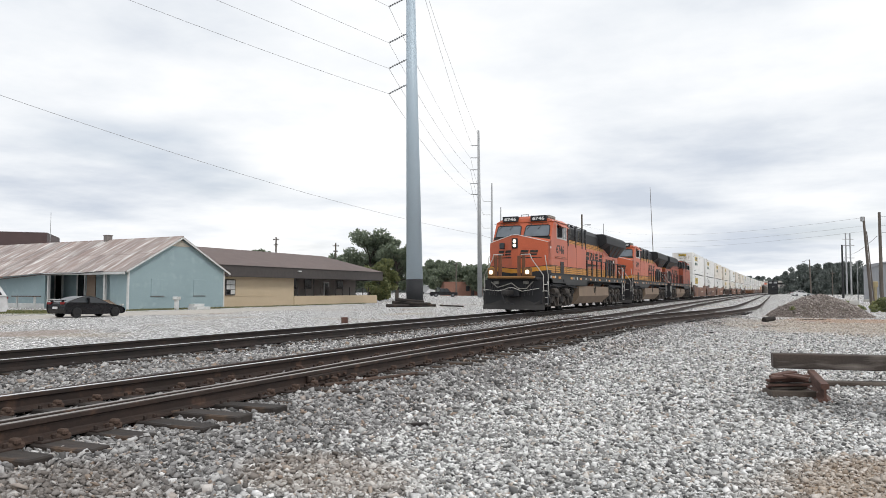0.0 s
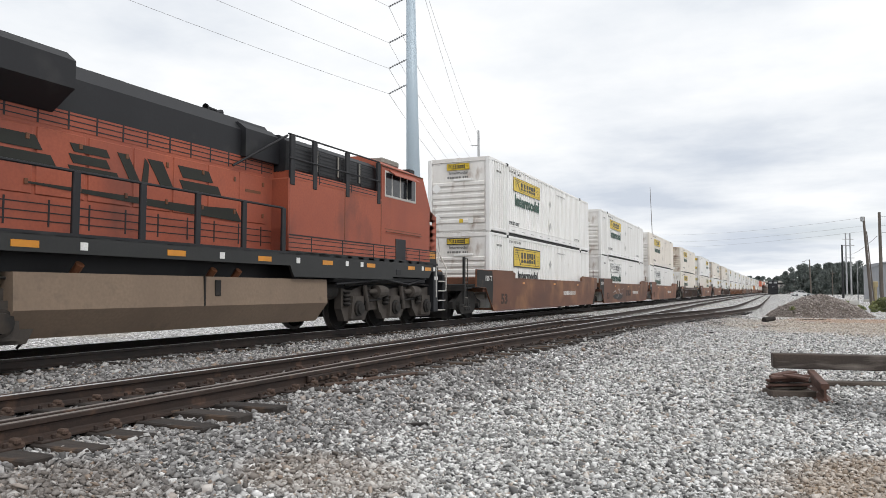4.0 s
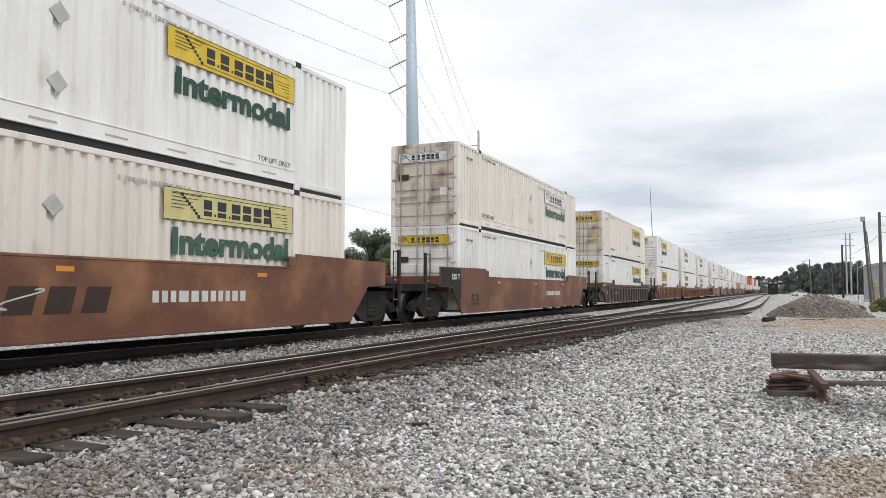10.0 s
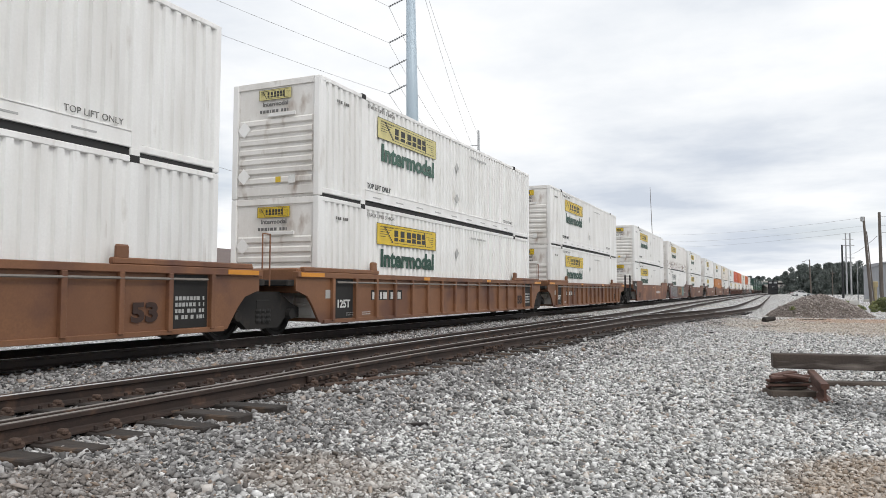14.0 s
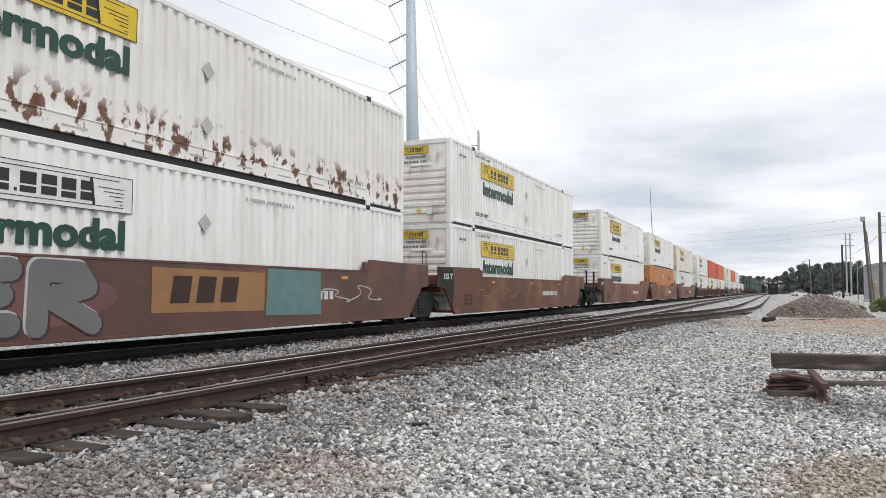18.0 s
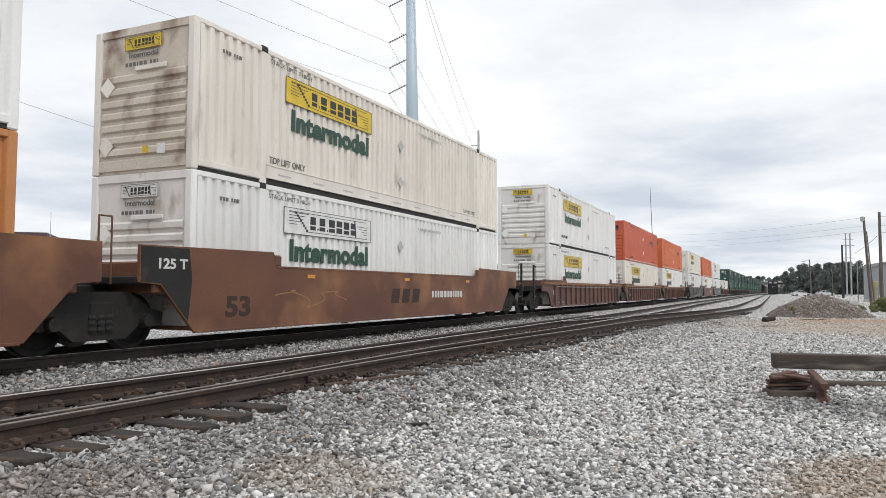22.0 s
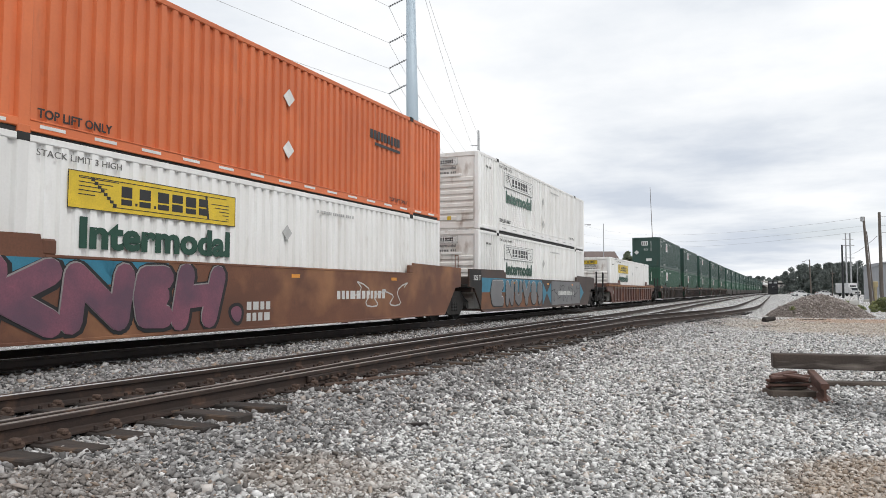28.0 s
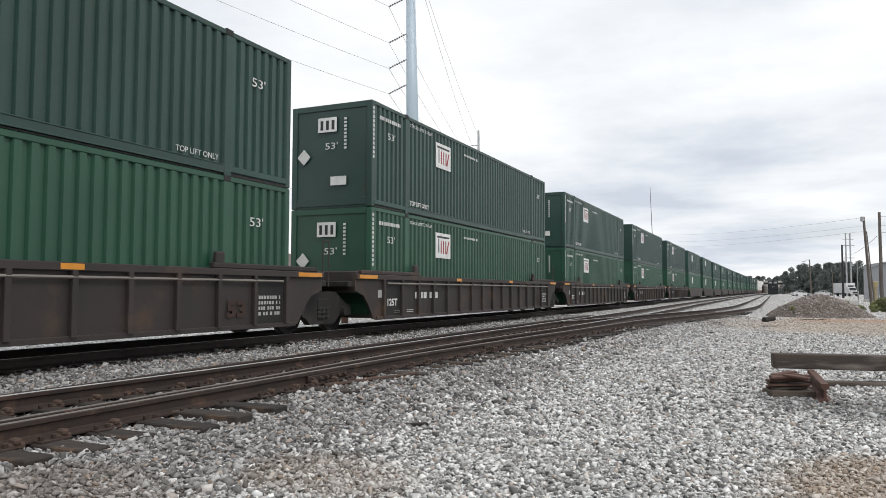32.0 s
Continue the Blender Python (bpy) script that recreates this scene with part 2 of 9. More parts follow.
GRIMY_END = surface("grimy_white_end_paint", (0.80, 0.785, 0.76), (0.66, 0.635, 0.60), 1.1, 0.5, 0, 0.05, 25, speckle=0.4, stretch=(1.6, 1, 0.5), by_object=0.05,
                    spot=(0.24, 0.155, 0.10), spot_at=(0.56, 0.82), spot_scale=1.7, spot_stretch=(1.6, 1, 0.7))
AMBER_MARK = plain("amber_reflector", (0.75, 0.30, 0.02), 0.35)


# ---- the train: where it is ----
XC, BEND = -10.865, 0.635e-4          # centre line of its track and the track's gentle bend
CASE, ART, SEP, GRN = 16.15, 3.28, 7.03, 3.50   # container length, gap over a shared truck, gap between cars


def ran(t):
    """How far the train has run after t seconds."""
    return 18.673 * t - 0.005 * t * t


JOLT = [(0, -0.65), (1.0, -0.10), (2.0, 0.0), (5.0, 0.0), (6.0, -0.40), (7.0, 0.28), (8.0, 0.28), (9.0, 0.2), (10.0, 0.05), (23.0, 0.0), (24.0, -0.2), (25.0, -0.2), (27.0, -0.2),
        (28.0, -0.35), (29.0, 0.38), (30.0, 0.05), (32.0, 0.0)]


def jolt(t):
    for (a, p), (b, q) in zip(JOLT[:-1], JOLT[1:]):
        if a <= t <= b:
            return p + (q - p) * (t - a) / (b - a)
    return 0.0


TIMES = [float(i) for i in range(33)]
STACK0 = 99.94                        # the first container's front at the start
MOVERS = []                           # (thing, distance of its origin behind the first container's front)


def on_track(s):
    return pose(XC + BEND / 2 * s * s, s, 0, 0, 0, -math.degrees(math.atan(BEND * s)))


def rides(ob, offset):
    MOVERS.append((ob, STACK0 + offset))
    ob.matrix_basis = on_track(STACK0 + offset)
    return ob


# ---- containers ----
HI, HALF = 2.87, 1.295


def corrugated(y0, y1, z0, z1, x, pitch=0.27, depth=0.054):
    s, v, f, y = Shape(), [], [], y0
    n = max(1, round((y1 - y0) / pitch))
    p = (y1 - y0) / n
    pts = []
    for i in range(n):
        a = y0 + i * p
        pts += [(x, a), (x, a + 0.44 * p), (x - depth, a + 0.55 * p), (x - depth, a + 0.89 * p)]
    pts.append((x, y1))
    for a, b in pts:
        v += [(a, b, z0), (a, b, z1)]
    f = [(2 * i, 2 * i + 2, 2 * i + 3, 2 * i + 1) for i in range(len(pts) - 1)]
    return s.add(v, f)


POST_Y = (2.02, CASE - 2.02)


def logo(parent, x, y, z, w, h, paper, ink, frame_w=0.0, turn="side"):
    """A carrier's sign as plain shapes: a panel, a winged outline and a row of dark blocks."""
    def flat(name, a0, a1, b0, b1, out, mat, label=""):
        s = Shape()
        if turn == "side":
            s.box(x + out - 0.004, x + out, y + a0, y + a1, z + b0, z + b1)
        else:
            s.box(x + a0, x + a1, y - out, y - out + 0.004, z + b0, z + b1)
        return part(name, s, mat, parent, label)
    panel = flat("sign_panel", 0, w, 0, h, 0.012, paper, "carrier sign panel")
    bars = Shape()
    def bar(a0, a1, b0, b1, out=0.016):
        if turn == "side":
            bars.box(x + out - 0.004, x + out, y + a0, y + a1, z + b0, z + b1)
        else:
            bars.box(x + a0, x + a1, y - out, y - out + 0.004, z + b0, z + b1)
    t = 0.012 * h / 0.6
    e = max(frame_w, t)
    bar(0, w, 0, e), bar(0, w, h - e, h), bar(0, e, 0, h), bar(w - e, w, 0, h)
    # blocks in the place of the letters
    k, a = 0.265 * w, 0.076 * w
    for i, wide in enumerate((0.9, 0.3, 1.0, 0.3, 1.05, 1.05, 1.05, 0.95)):
        ww = a * wide
        if wide < 0.5:
            bar(k, k + 0.5 * ww, 0.25 * h, 0.33 * h)
            k += ww
            continue
        bar(k, k + 0.84 * ww, 0.24 * h, (0.46 if i % 2 else 0.40) * h), bar(k, k + 0.84 * ww, (0.51 if i % 2 else 0.45) * h, 0.76 * h)
        k += ww + 0.008 * w
    # wings of fine lines at both ends
    for i in range(5):
        q = 0.82 - 0.11 * i
        bar(0.05 * w, (0.25 - 0.03 * i) * w, q * h, (q + 0.022) * h)
        bar((0.82 + 0.028 * i) * w, 0.95 * w, (q - 0.18) * h, (q - 0.158) * h)
    bar(0.05 * w, 0.93 * w, 0.86 * h, 0.88 * h), bar(0.22 * w, 0.95 * w, 0.13 * h, 0.15 * h)
    # slanting sides of the banner round the blocks
    for i in range(8):
        q = 0.15 + 0.0888 * i
        bar((0.222 - 0.016 * i) * w, (0.240 - 0.016 * i) * w, q * h, (q + 0.0888) * h)
        bar((0.792 - 0.002 * i) * w, (0.806 - 0.002 * i) * w, q * h, (q + 0.0888) * h)
    tagged(part("sign_print", bars, ink, panel), kind="stuff")
    return panel


WORDS = {}


def words(text, size, material, width=None, bold=0.0):
    key = (text, size, material.name, width)
    if key not in WORDS:
        WORDS[key] = lettering(text, size, material, width, bold)
    return WORDS[key]


def plate_bars(rows, x, y, z, w, h, parent, mat, name="stencil", turn="side", seed=1):
    """Lettering too small to read, as rows of short bars."""
    rng, s = random.Random(seed), Shape()
    for i in range(rows):
        b0 = z + h * (rows - 1 - i) / rows
        a = 0.0
        while a < w:
            ww = rng.uniform(0.35, 0.7) * h / rows
            if turn == "side":
                s.box(x, x + 0.003, y + a, y + min(a + ww, w), b0, b0 + 0.62 * h / rows)
            else:
                s.box(x + a, x + min(a + ww, w), y - 0.003, y, b0, b0 + 0.62 * h / rows)
            a += ww + (0.22 if rng.random() > 0.15 else 0.7) * h / rows
    return tagged(part(name, s, mat, parent), kind="stuff")


def diamond(parent, y, z, size, mat, x=HALF + 0.008, turn="side"):
    s = Shape()
    q = [(y, z - size), (y + size, z), (y, z + size), (y - size, z)]
    if turn == "side":
        s.prism(q, x - 0.006, x + 0.004, "x")
    else:
        s.prism([(x + a - y, b) for a, b in q], y - 0.01, y - 0.004, "y")
    return part("placard_holder", s, mat, parent)


def container(kind, label, paint, sign, ink_word, doors_first=False, frame_w=0.0, end_paint=None):
    """A long domestic container; its origin is at the middle of its front end's foot, +y runs back along it."""
    ob = thing("container", label, "container", "containers of the train")
    end_paint = end_paint or {"white": GRIMY_END, "cream": GRIMY_END}.get(kind, paint)
    dark = DARK_GAP
    # walls
    # the foot of the long rail; pale boxes ride on a deep rail well clear of the box below
    foot, brow = (0.12, 0.40) if kind in ("white", "cream") else (0.035, 0.20)
    s = corrugated(0.16, POST_Y[0] - 0.09, 0.20, HI - 0.10, HALF - 0.012, 0.265)
    part("side_panel", s, paint, ob)
    s = corrugated(POST_Y[0] + 0.09, POST_Y[1] - 0.09, brow, HI - 0.10, HALF - 0.012, 0.265)
    part("side_panel", s, paint, ob)
    s = corrugated(POST_Y[1] + 0.09, CASE - 0.16, 0.20, HI - 0.10, HALF - 0.012, 0.265)
    part("side_panel", s, paint, ob)
    part("side_panel", Shape().box(-HALF, -HALF + 0.05, 0.1, CASE - 0.1, 0.2, HI - 0.1), paint, ob)
    part("roof", Shape().box(-HALF + 0.05, HALF - 0.05, 0.05, CASE - 0.05, HI - 0.06, HI - 0.012), paint, ob)
    part("floor", Shape().box(-HALF + 0.05, HALF - 0.06, 0.05, CASE - 0.05, 0.12, 0.2), dark, ob)
    for x0, x1 in ((HALF - 0.09, HALF),):
        part("top_rail", Shape().soft_box(x0, x1, 0.14, CASE - 0.14, HI - 0.11, HI, 0.015), paint, ob)
        part("bottom_rail", Shape().soft_box(x0, x1, POST_Y[0], POST_Y[1], foot, brow, 0.015), paint, ob)
        part("rail_lip", Shape().soft_box(x0, x1 + 0.014, POST_Y[0] + 0.09, POST_Y[1] - 0.09, brow - 0.012, brow + 0.010, 0.004).soft_box(x0, x1 + 0.012, POST_Y[0] + 0.09, POST_Y[1] - 0.09, foot, foot + 0.03, 0.004), paint, ob)
        part("bottom_rail", Shape().soft_box(x0, x1, 0.14, POST_Y[0], 0.07, 0.20, 0.015), paint, ob)
        part("bottom_rail", Shape().soft_box(x0, x1, POST_Y[1], CASE - 0.14, 0.07, 0.20, 0.015), paint, ob)
        for x, y in ((HALF - 0.17, 0.0), (HALF - 0.17, CASE - 0.16), (-HALF, 0.0), (-HALF, CASE - 0.16)):
            part("corner_post", Shape().soft_box(x, x + 0.17, y, y + 0.16, 0.0, HI, 0.02), paint, ob)
        for y in POST_Y:
            post = part("lift_post", Shape().soft_box(x0 + 0.01, x1 + (0.004 if x0 > 0 else 0), y - 0.09, y + 0.09, 0.0, HI + 0.01, 0.012), paint, ob)
            if x0 > 0:
                part("casting", Shape().soft_box(x0, x1 + 0.012, y - 0.10, y + 0.10, HI - 0.11, HI + 0.022, 0.01), dark, post)
                part("casting", Shape().soft_box(x0, x1 + 0.012, y - 0.10, y + 0.10, -0.012, 0.11, 0.01), paint, post)
    # shadow gap under the long side, filled with a dark box as shade
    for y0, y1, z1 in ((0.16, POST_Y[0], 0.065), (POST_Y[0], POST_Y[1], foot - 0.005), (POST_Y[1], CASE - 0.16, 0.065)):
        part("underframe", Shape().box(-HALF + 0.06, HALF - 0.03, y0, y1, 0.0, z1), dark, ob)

    def nose(y, d):
        """A blind end with pressed horizontal ribs."""
        e = part("end_wall", Shape().box(-HALF + 0.16, HALF - 0.16, min(y, y + d * 0.05), max(y, y + d * 0.05), 0.0, HI), end_paint, ob)
        for z in () if kind == "green" else (0.42, 0.66, 0.90, 1.14, 1.38, 1.62, 1.86):
            q = [(-0.09, 0.0), (0.09, 0.0), (0.05, 0.05), (-0.05, 0.05)]
            part("rib", Shape().prism([(y - d * b * 0.9, z + a) for a, b in q], -HALF + 0.22, HALF - 0.22, "x"), end_paint, e)
        part("sill", Shape().soft_box(-HALF + 0.16, HALF - 0.16, min(y - d * 0.03, y), max(y - d * 0.03, y), 0.06, 0.27, 0.008), end_paint, e)
        part("header", Shape().soft_box(-HALF + 0.16, HALF - 0.16, min(y - d * 0.03, y), max(y - d * 0.03, y), HI - 0.16, HI, 0.008), end_paint, e)
        return e

    def doors(y, d):
        for x0, x1 in ((-HALF + 0.15, -0.012), (0.012, HALF - 0.15)):
            leaf = part("door", Shape().box(x0, x1, min(y, y + d * 0.06), max(y, y + d * 0.06), 0.15, HI - 0.12), end_paint, ob)
            for z in (0.35, 0.80, 1.25, 1.75, 2.25):
                part("rib", Shape().soft_box(x0 + 0.05, x1 - 0.05, min(y, y - d * 0.035), max(y, y - d * 0.035), z, z + 0.30, 0.012), end_paint, leaf)
            for x in (x0 + 0.27, x1 - 0.22):
                part("lock_rod", Shape().cyl((x, y - d * 0.06, 0.05), (x, y - d * 0.06, HI - 0.03), 0.022, n=8), ROD_GREY, leaf)
            part("lock_handle", Shape().soft_box(x0 + 0.3, x1 - 0.25, min(y - d * 0.07, y - d * 0.09), max(y - d * 0.07, y - d * 0.09), 0.98, 1.03, 0.006), ROD_GREY, leaf)
            for z in (0.35, 0.95, 1.6, 2.3):
                xh = x0 if x0 < 0 else x1
                part("hinge", Shape().soft_box(xh - 0.09, xh + 0.09, min(y - d * 0.05, y), max(y - d * 0.05, y), z, z + 0.08, 0.01), end_paint, leaf)
        part("door_sill", Shape().soft_box(-HALF + 0.14, HALF - 0.14, min(y - d * 0.01, y + d * 0.1), max(y - d * 0.01, y + d * 0.1), 0.0, 0.15, 0.01), end_paint, ob)
        part("door_header", Shape().soft_box(-HALF + 0.14, HALF - 0.14, min(y - d * 0.01, y + d * 0.1), max(y - d * 0.01, y + d * 0.1), HI - 0.12, HI, 0.01), end_paint, ob)
        part("door_seal", Shape().box(-0.012, 0.012, min(y, y + d * 0.03), max(y, y + d * 0.03), 0.15, HI - 0.12), dark, ob)

    if doors_first:
        doors(0.03, 1)
    else:
        nose(0.05, 1)
    part("end_wall", Shape().box(-HALF + 0.16, HALF - 0.16, CASE - 0.06, CASE - 0.01, 0.0, HI), end_paint, ob)
    sx = HALF + 0.002
    ink = WHITE_INK if kind == "green" else INK
    # stencils
    grey = ink if kind in ("green", "orange") else WORN_INK
    stick("stencil", words("TOP LIFT ONLY", 0.19, WORN_INK if kind == "cream" else ink, 1.3, 0.004), ob, (sx - 0.004, POST_Y[0] + 0.20, brow + 0.06))
    stick("stencil", words("TOP LIFT ONLY", 0.15, grey, 1.1), ob, (sx - 0.004, POST_Y[1] - 1.35, brow + 0.06))
    stick("stencil", words("STACK LIMIT 3 HIGH", 0.14, grey, 1.5), ob, (sx - 0.004, POST_Y[0] + 0.20, HI - 0.28))
    if kind in ("white", "cream"):
        strips = Shape()
        for i in range(9):
            strips.box(sx - 0.004, sx + 0.002, POST_Y[0] + 0.5 + 1.3 * i, POST_Y[0] + 0.95 + 1.3 * i, 0.22, 0.255)
        tagged(part("reflective_strip", strips, PALE_STRIP, ob), kind="stuff")
    if kind in ("white", "cream"):
        word_y = 2.94 if not doors_first else CASE - 2.35 - 3.35
        if frame_w:
            stick("word", words("Intermodal", 0.50, ink_word, 2.75, 0.016), ob, (sx + 0.003, word_y + 0.35, 1.12), label="printed word on the side")
            logo(ob, sx - 0.006, word_y - 0.20, 1.62, 3.72, 0.84, sign, INK, frame_w)
        else:
            stick("word", words("Intermodal", 0.64, ink_word, 3.36, 0.026), ob, (sx + 0.003, word_y, 1.31), label="large printed word on the side")
            logo(ob, sx - 0.006, word_y - 0.20, 1.89, 3.72, 0.58, sign, INK, frame_w)
        plate_bars(1, sx, 0.75, HI - 0.50, 0.55, 0.12, ob, WORN_INK, seed=3)
        plate_bars(1, sx, 9.3, HI - 0.42, 1.6, 0.11, ob, PALE_STRIP, seed=4)
        for y in (8.15,):
            diamond(ob, y, 1.9, 0.17, PLACARD), diamond(ob, y, 0.85, 0.17, PLACARD)
        if doors_first:
            logo(ob, -0.98, 0.0, 2.22, 1.95, 0.34, sign, INK, 0.0, "end")
            part("notice", Shape().box(0.62, 0.90, -0.01, -0.002, 0.95, 1.30), sign, ob, "small yellow notice")
            part("notice", Shape().box(-0.98, -0.58, -0.01, -0.002, 1.62, 1.82), INK, ob, "small dark data plate")
        else:
            logo(ob, -0.48, 0.015, 2.40, 0.95, 0.26, sign, INK, frame_w * 0.6, "end")
            stick("word", words("Intermodal", 0.15, WORN_INK, 0.75, 0.004), ob, (-0.38, 0.012, 2.25), ON_END)
            plate_bars(1, -0.45, 0.0, 2.08, 0.85, 0.12, ob, WORN_INK, turn="end", seed=5)
            part("grab_box", Shape().soft_box(-0.18, 0.62, -0.03, 0.01, 1.97, 2.06, 0.01), paint, ob)
            diamond(ob, 0.005, 1.72, 0.2, paint, -0.92, "end"), diamond(ob, 0.005, 0.55, 0.2, paint, -0.92, "end")
            part("notice", Shape().box(0.42, 0.62, -0.006, 0.0, 0.33, 0.52), LOGO_WHITE, ob)
            part("notice", Shape().box(0.05, 0.20, -0.006, 0.0, 0.36, 0.50), LOGO_YELLOW, ob)
    elif kind == "orange":
        logo_dark = Shape()
        for i in range(9):
            logo_dark.box(sx, sx + 0.004, 11.7 + 0.19 * i, 11.7 + 0.19 * i + 0.145, 1.82, 2.06)
        logo_dark.box(sx, sx + 0.004, 11.95, 13.4, 1.66, 1.74)
        part("sign_print", logo_dark, INK, ob, "carrier name as dark blocks")
        e = Shape()
        for i in range(7):
            e.box(-0.95 + 0.27 * i, -0.95 + 0.27 * i + 0.2, -0.012, -0.004, 2.28, 2.52)
        e.box(-0.95, 0.9, -0.012, -0.004, 2.2, 2.235)
        part("sign_print", e, INK, ob)
        diamond(ob, 8.15, 2.0, 0.2, LOGO_WHITE), diamond(ob, 8.15, 0.85, 0.2, LOGO_WHITE)
        for i in range(17):
            part("reflector", Shape().box(sx, sx + 0.004, 0.4 + 0.93 * i, 0.4 + 0.93 * i + 0.42, 0.10, 0.15), LOGO_WHITE, ob)
    elif kind == "green":
        panel = part("sign_panel", Shape().box(sx - 0.002, sx + 0.006, 4.0, 5.15, 1.68, 2.48), LOGO_WHITE, ob, "white carrier sign panel")
        b = Shape()
        b.box(sx + 0.006, sx + 0.01, 4.1, 5.05, 2.32, 2.38).box(sx + 0.006, sx + 0.01, 4.2, 4.26, 1.85, 2.3)
        part("sign_print", b, INK, panel)
        b = Shape()
        for a in (4.38, 4.56, 4.74):
            b.box(sx + 0.006, sx + 0.01, a, a + 0.07, 1.82, 2.24)
        b.prism([(4.80, 1.82), (4.88, 1.82), (5.05, 2.24), (4.97, 2.24)], sx + 0.006, sx + 0.01)
        part("sign_print", b, RED_INK, panel)
        stick("stencil", words("53'", 0.26, WHITE_INK, 0.42), ob, (sx, 0.85, 1.95))
        stick("stencil", words("53'", 0.26, WHITE_INK, 0.42), ob, (sx, CASE - 1.35, 1.95))
        plate_bars(1, sx, 0.4, 2.42, 1.2, 0.16, ob, WHITE_INK, seed=6)
        plate_bars(1, sx, 6.3, 2.42, 1.3, 0.12, ob, WHITE_INK, seed=7)
        col = Shape()
        for i in range(12):
            col.box(sx + 0.001, sx + 0.005, 0.04, 0.12, 1.3 + 0.12 * i, 1.38 + 0.12 * i)
        part("stencil", col, WHITE_INK, ob)
        e = part("sign_panel", Shape().box(-0.42, 0.18, -0.008, 0.0, 2.1, 2.5), LOGO_WHITE, ob)
        b = Shape()
        for a in (-0.34, -0.16, 0.02):
            b.box(a, a + 0.09, -0.012, -0.008, 2.16, 2.42)
        part("sign_print", b, INK, e)
        stick("stencil", words("53'", 0.26, WHITE_INK, 0.4), ob, (-0.2, -0.002, 1.62), ON_END)
        diamond(ob, 0.0, 1.45, 0.22, WHITE_INK, -0.88, "end")
        part("notice", Shape().box(0.0, 0.5, -0.008, 0.0, 0.62, 0.86), LOGO_WHITE, ob)
        c = Shape()
        for i in range(9):
            c.box(0.42, 0.5, -0.006, 0.0, 1.6 + 0.1 * i, 1.66 + 0.1 * i)
        part("stencil", c, WHITE_INK, ob)
    return ob


# ---- well cars ----
PIPE_GREY = plain("pale_grey_pipe", (0.24, 0.215, 0.19), 0.6)
SMUDGE = plain("faded_dark_stencil", (0.045, 0.022, 0.016), 0.7)

def wheelset(parent, y, r=0.48):
    w = part("wheelset", Shape().cyl((-0.75, 0, 0), (0.75, 0, 0), 0.085, n=10), WHEEL_STEEL, parent)
    w.matrix_basis = pose(0, y, r)
    for x, d in ((0.70, 1), (-0.70, -1)):
        prof = [(-0.03, 0.05), (-0.05, 0.12), (0.0, 0.16), (0.005, r - 0.11), (0.03, r - 0.09), (0.06, r - 0.07), (0.065, r - 0.005)]
        k = part("wheel", Shape().lathe((x, 0, 0), (d, 0, 0), prof + [(0.065, r - 0.005)], 28), WHEEL_STEEL, w, smooth=False)
        part("tread", Shape().lathe((x, 0, 0), (d, 0, 0), [(0.065, r - 0.008), (0.06, r), (-0.055, r), (-0.07, r + 0.028), (-0.085, r + 0.02), (-0.085, r - 0.05)], 28), TREAD, w)
    return w


WHEELSETS = []


def freight_truck(parent, y):
    for x in (1.0, -1.0):
        arch = [(-1.28, 0.40), (-1.28, 0.62), (-0.98, 0.72), (-0.55, 0.98), (0.55, 0.98), (0.98, 0.72), (1.28, 0.62), (1.28, 0.40), (1.05, 0.38), (0.78, 0.42),
                (0.50, 0.20), (-0.50, 0.20), (-0.78, 0.42), (-1.05, 0.38)]
        f = part("side_frame", Shape().prism([(y + a, b) for a, b in arch], x - 0.08, x + 0.08), TRUCK_STEEL, parent)
        dx = 0.10 if x > 0 else -0.10
        if x < 0:
            continue
        for a in (-0.16, 0.0, 0.16):
            part("spring", Shape().lathe((x + dx * 0.6, y + a, 0.32), (0, 0, 1), [(0.0, 0.07), (0.05, 0.085), (0.1, 0.07), (0.15, 0.085), (0.2, 0.07), (0.25, 0.085), (0.3, 0.07)], 10), BLACK_STEEL, f)
        for a in (-0.89, 0.89):
            part("bearing_cap", Shape().cyl((x, y + a, 0.49), (x + dx * 1.9, y + a, 0.49), 0.135, 0.11, 12), TRUCK_STEEL, f)
    part("bolster", Shape().soft_box(-1.1, 1.1, y - 0.24, y + 0.24, 0.5, 0.82, 0.03), TRUCK_STEEL, parent)
    for a in (-0.89, 0.89):
        WHEELSETS.append(wheelset(parent, y + a))


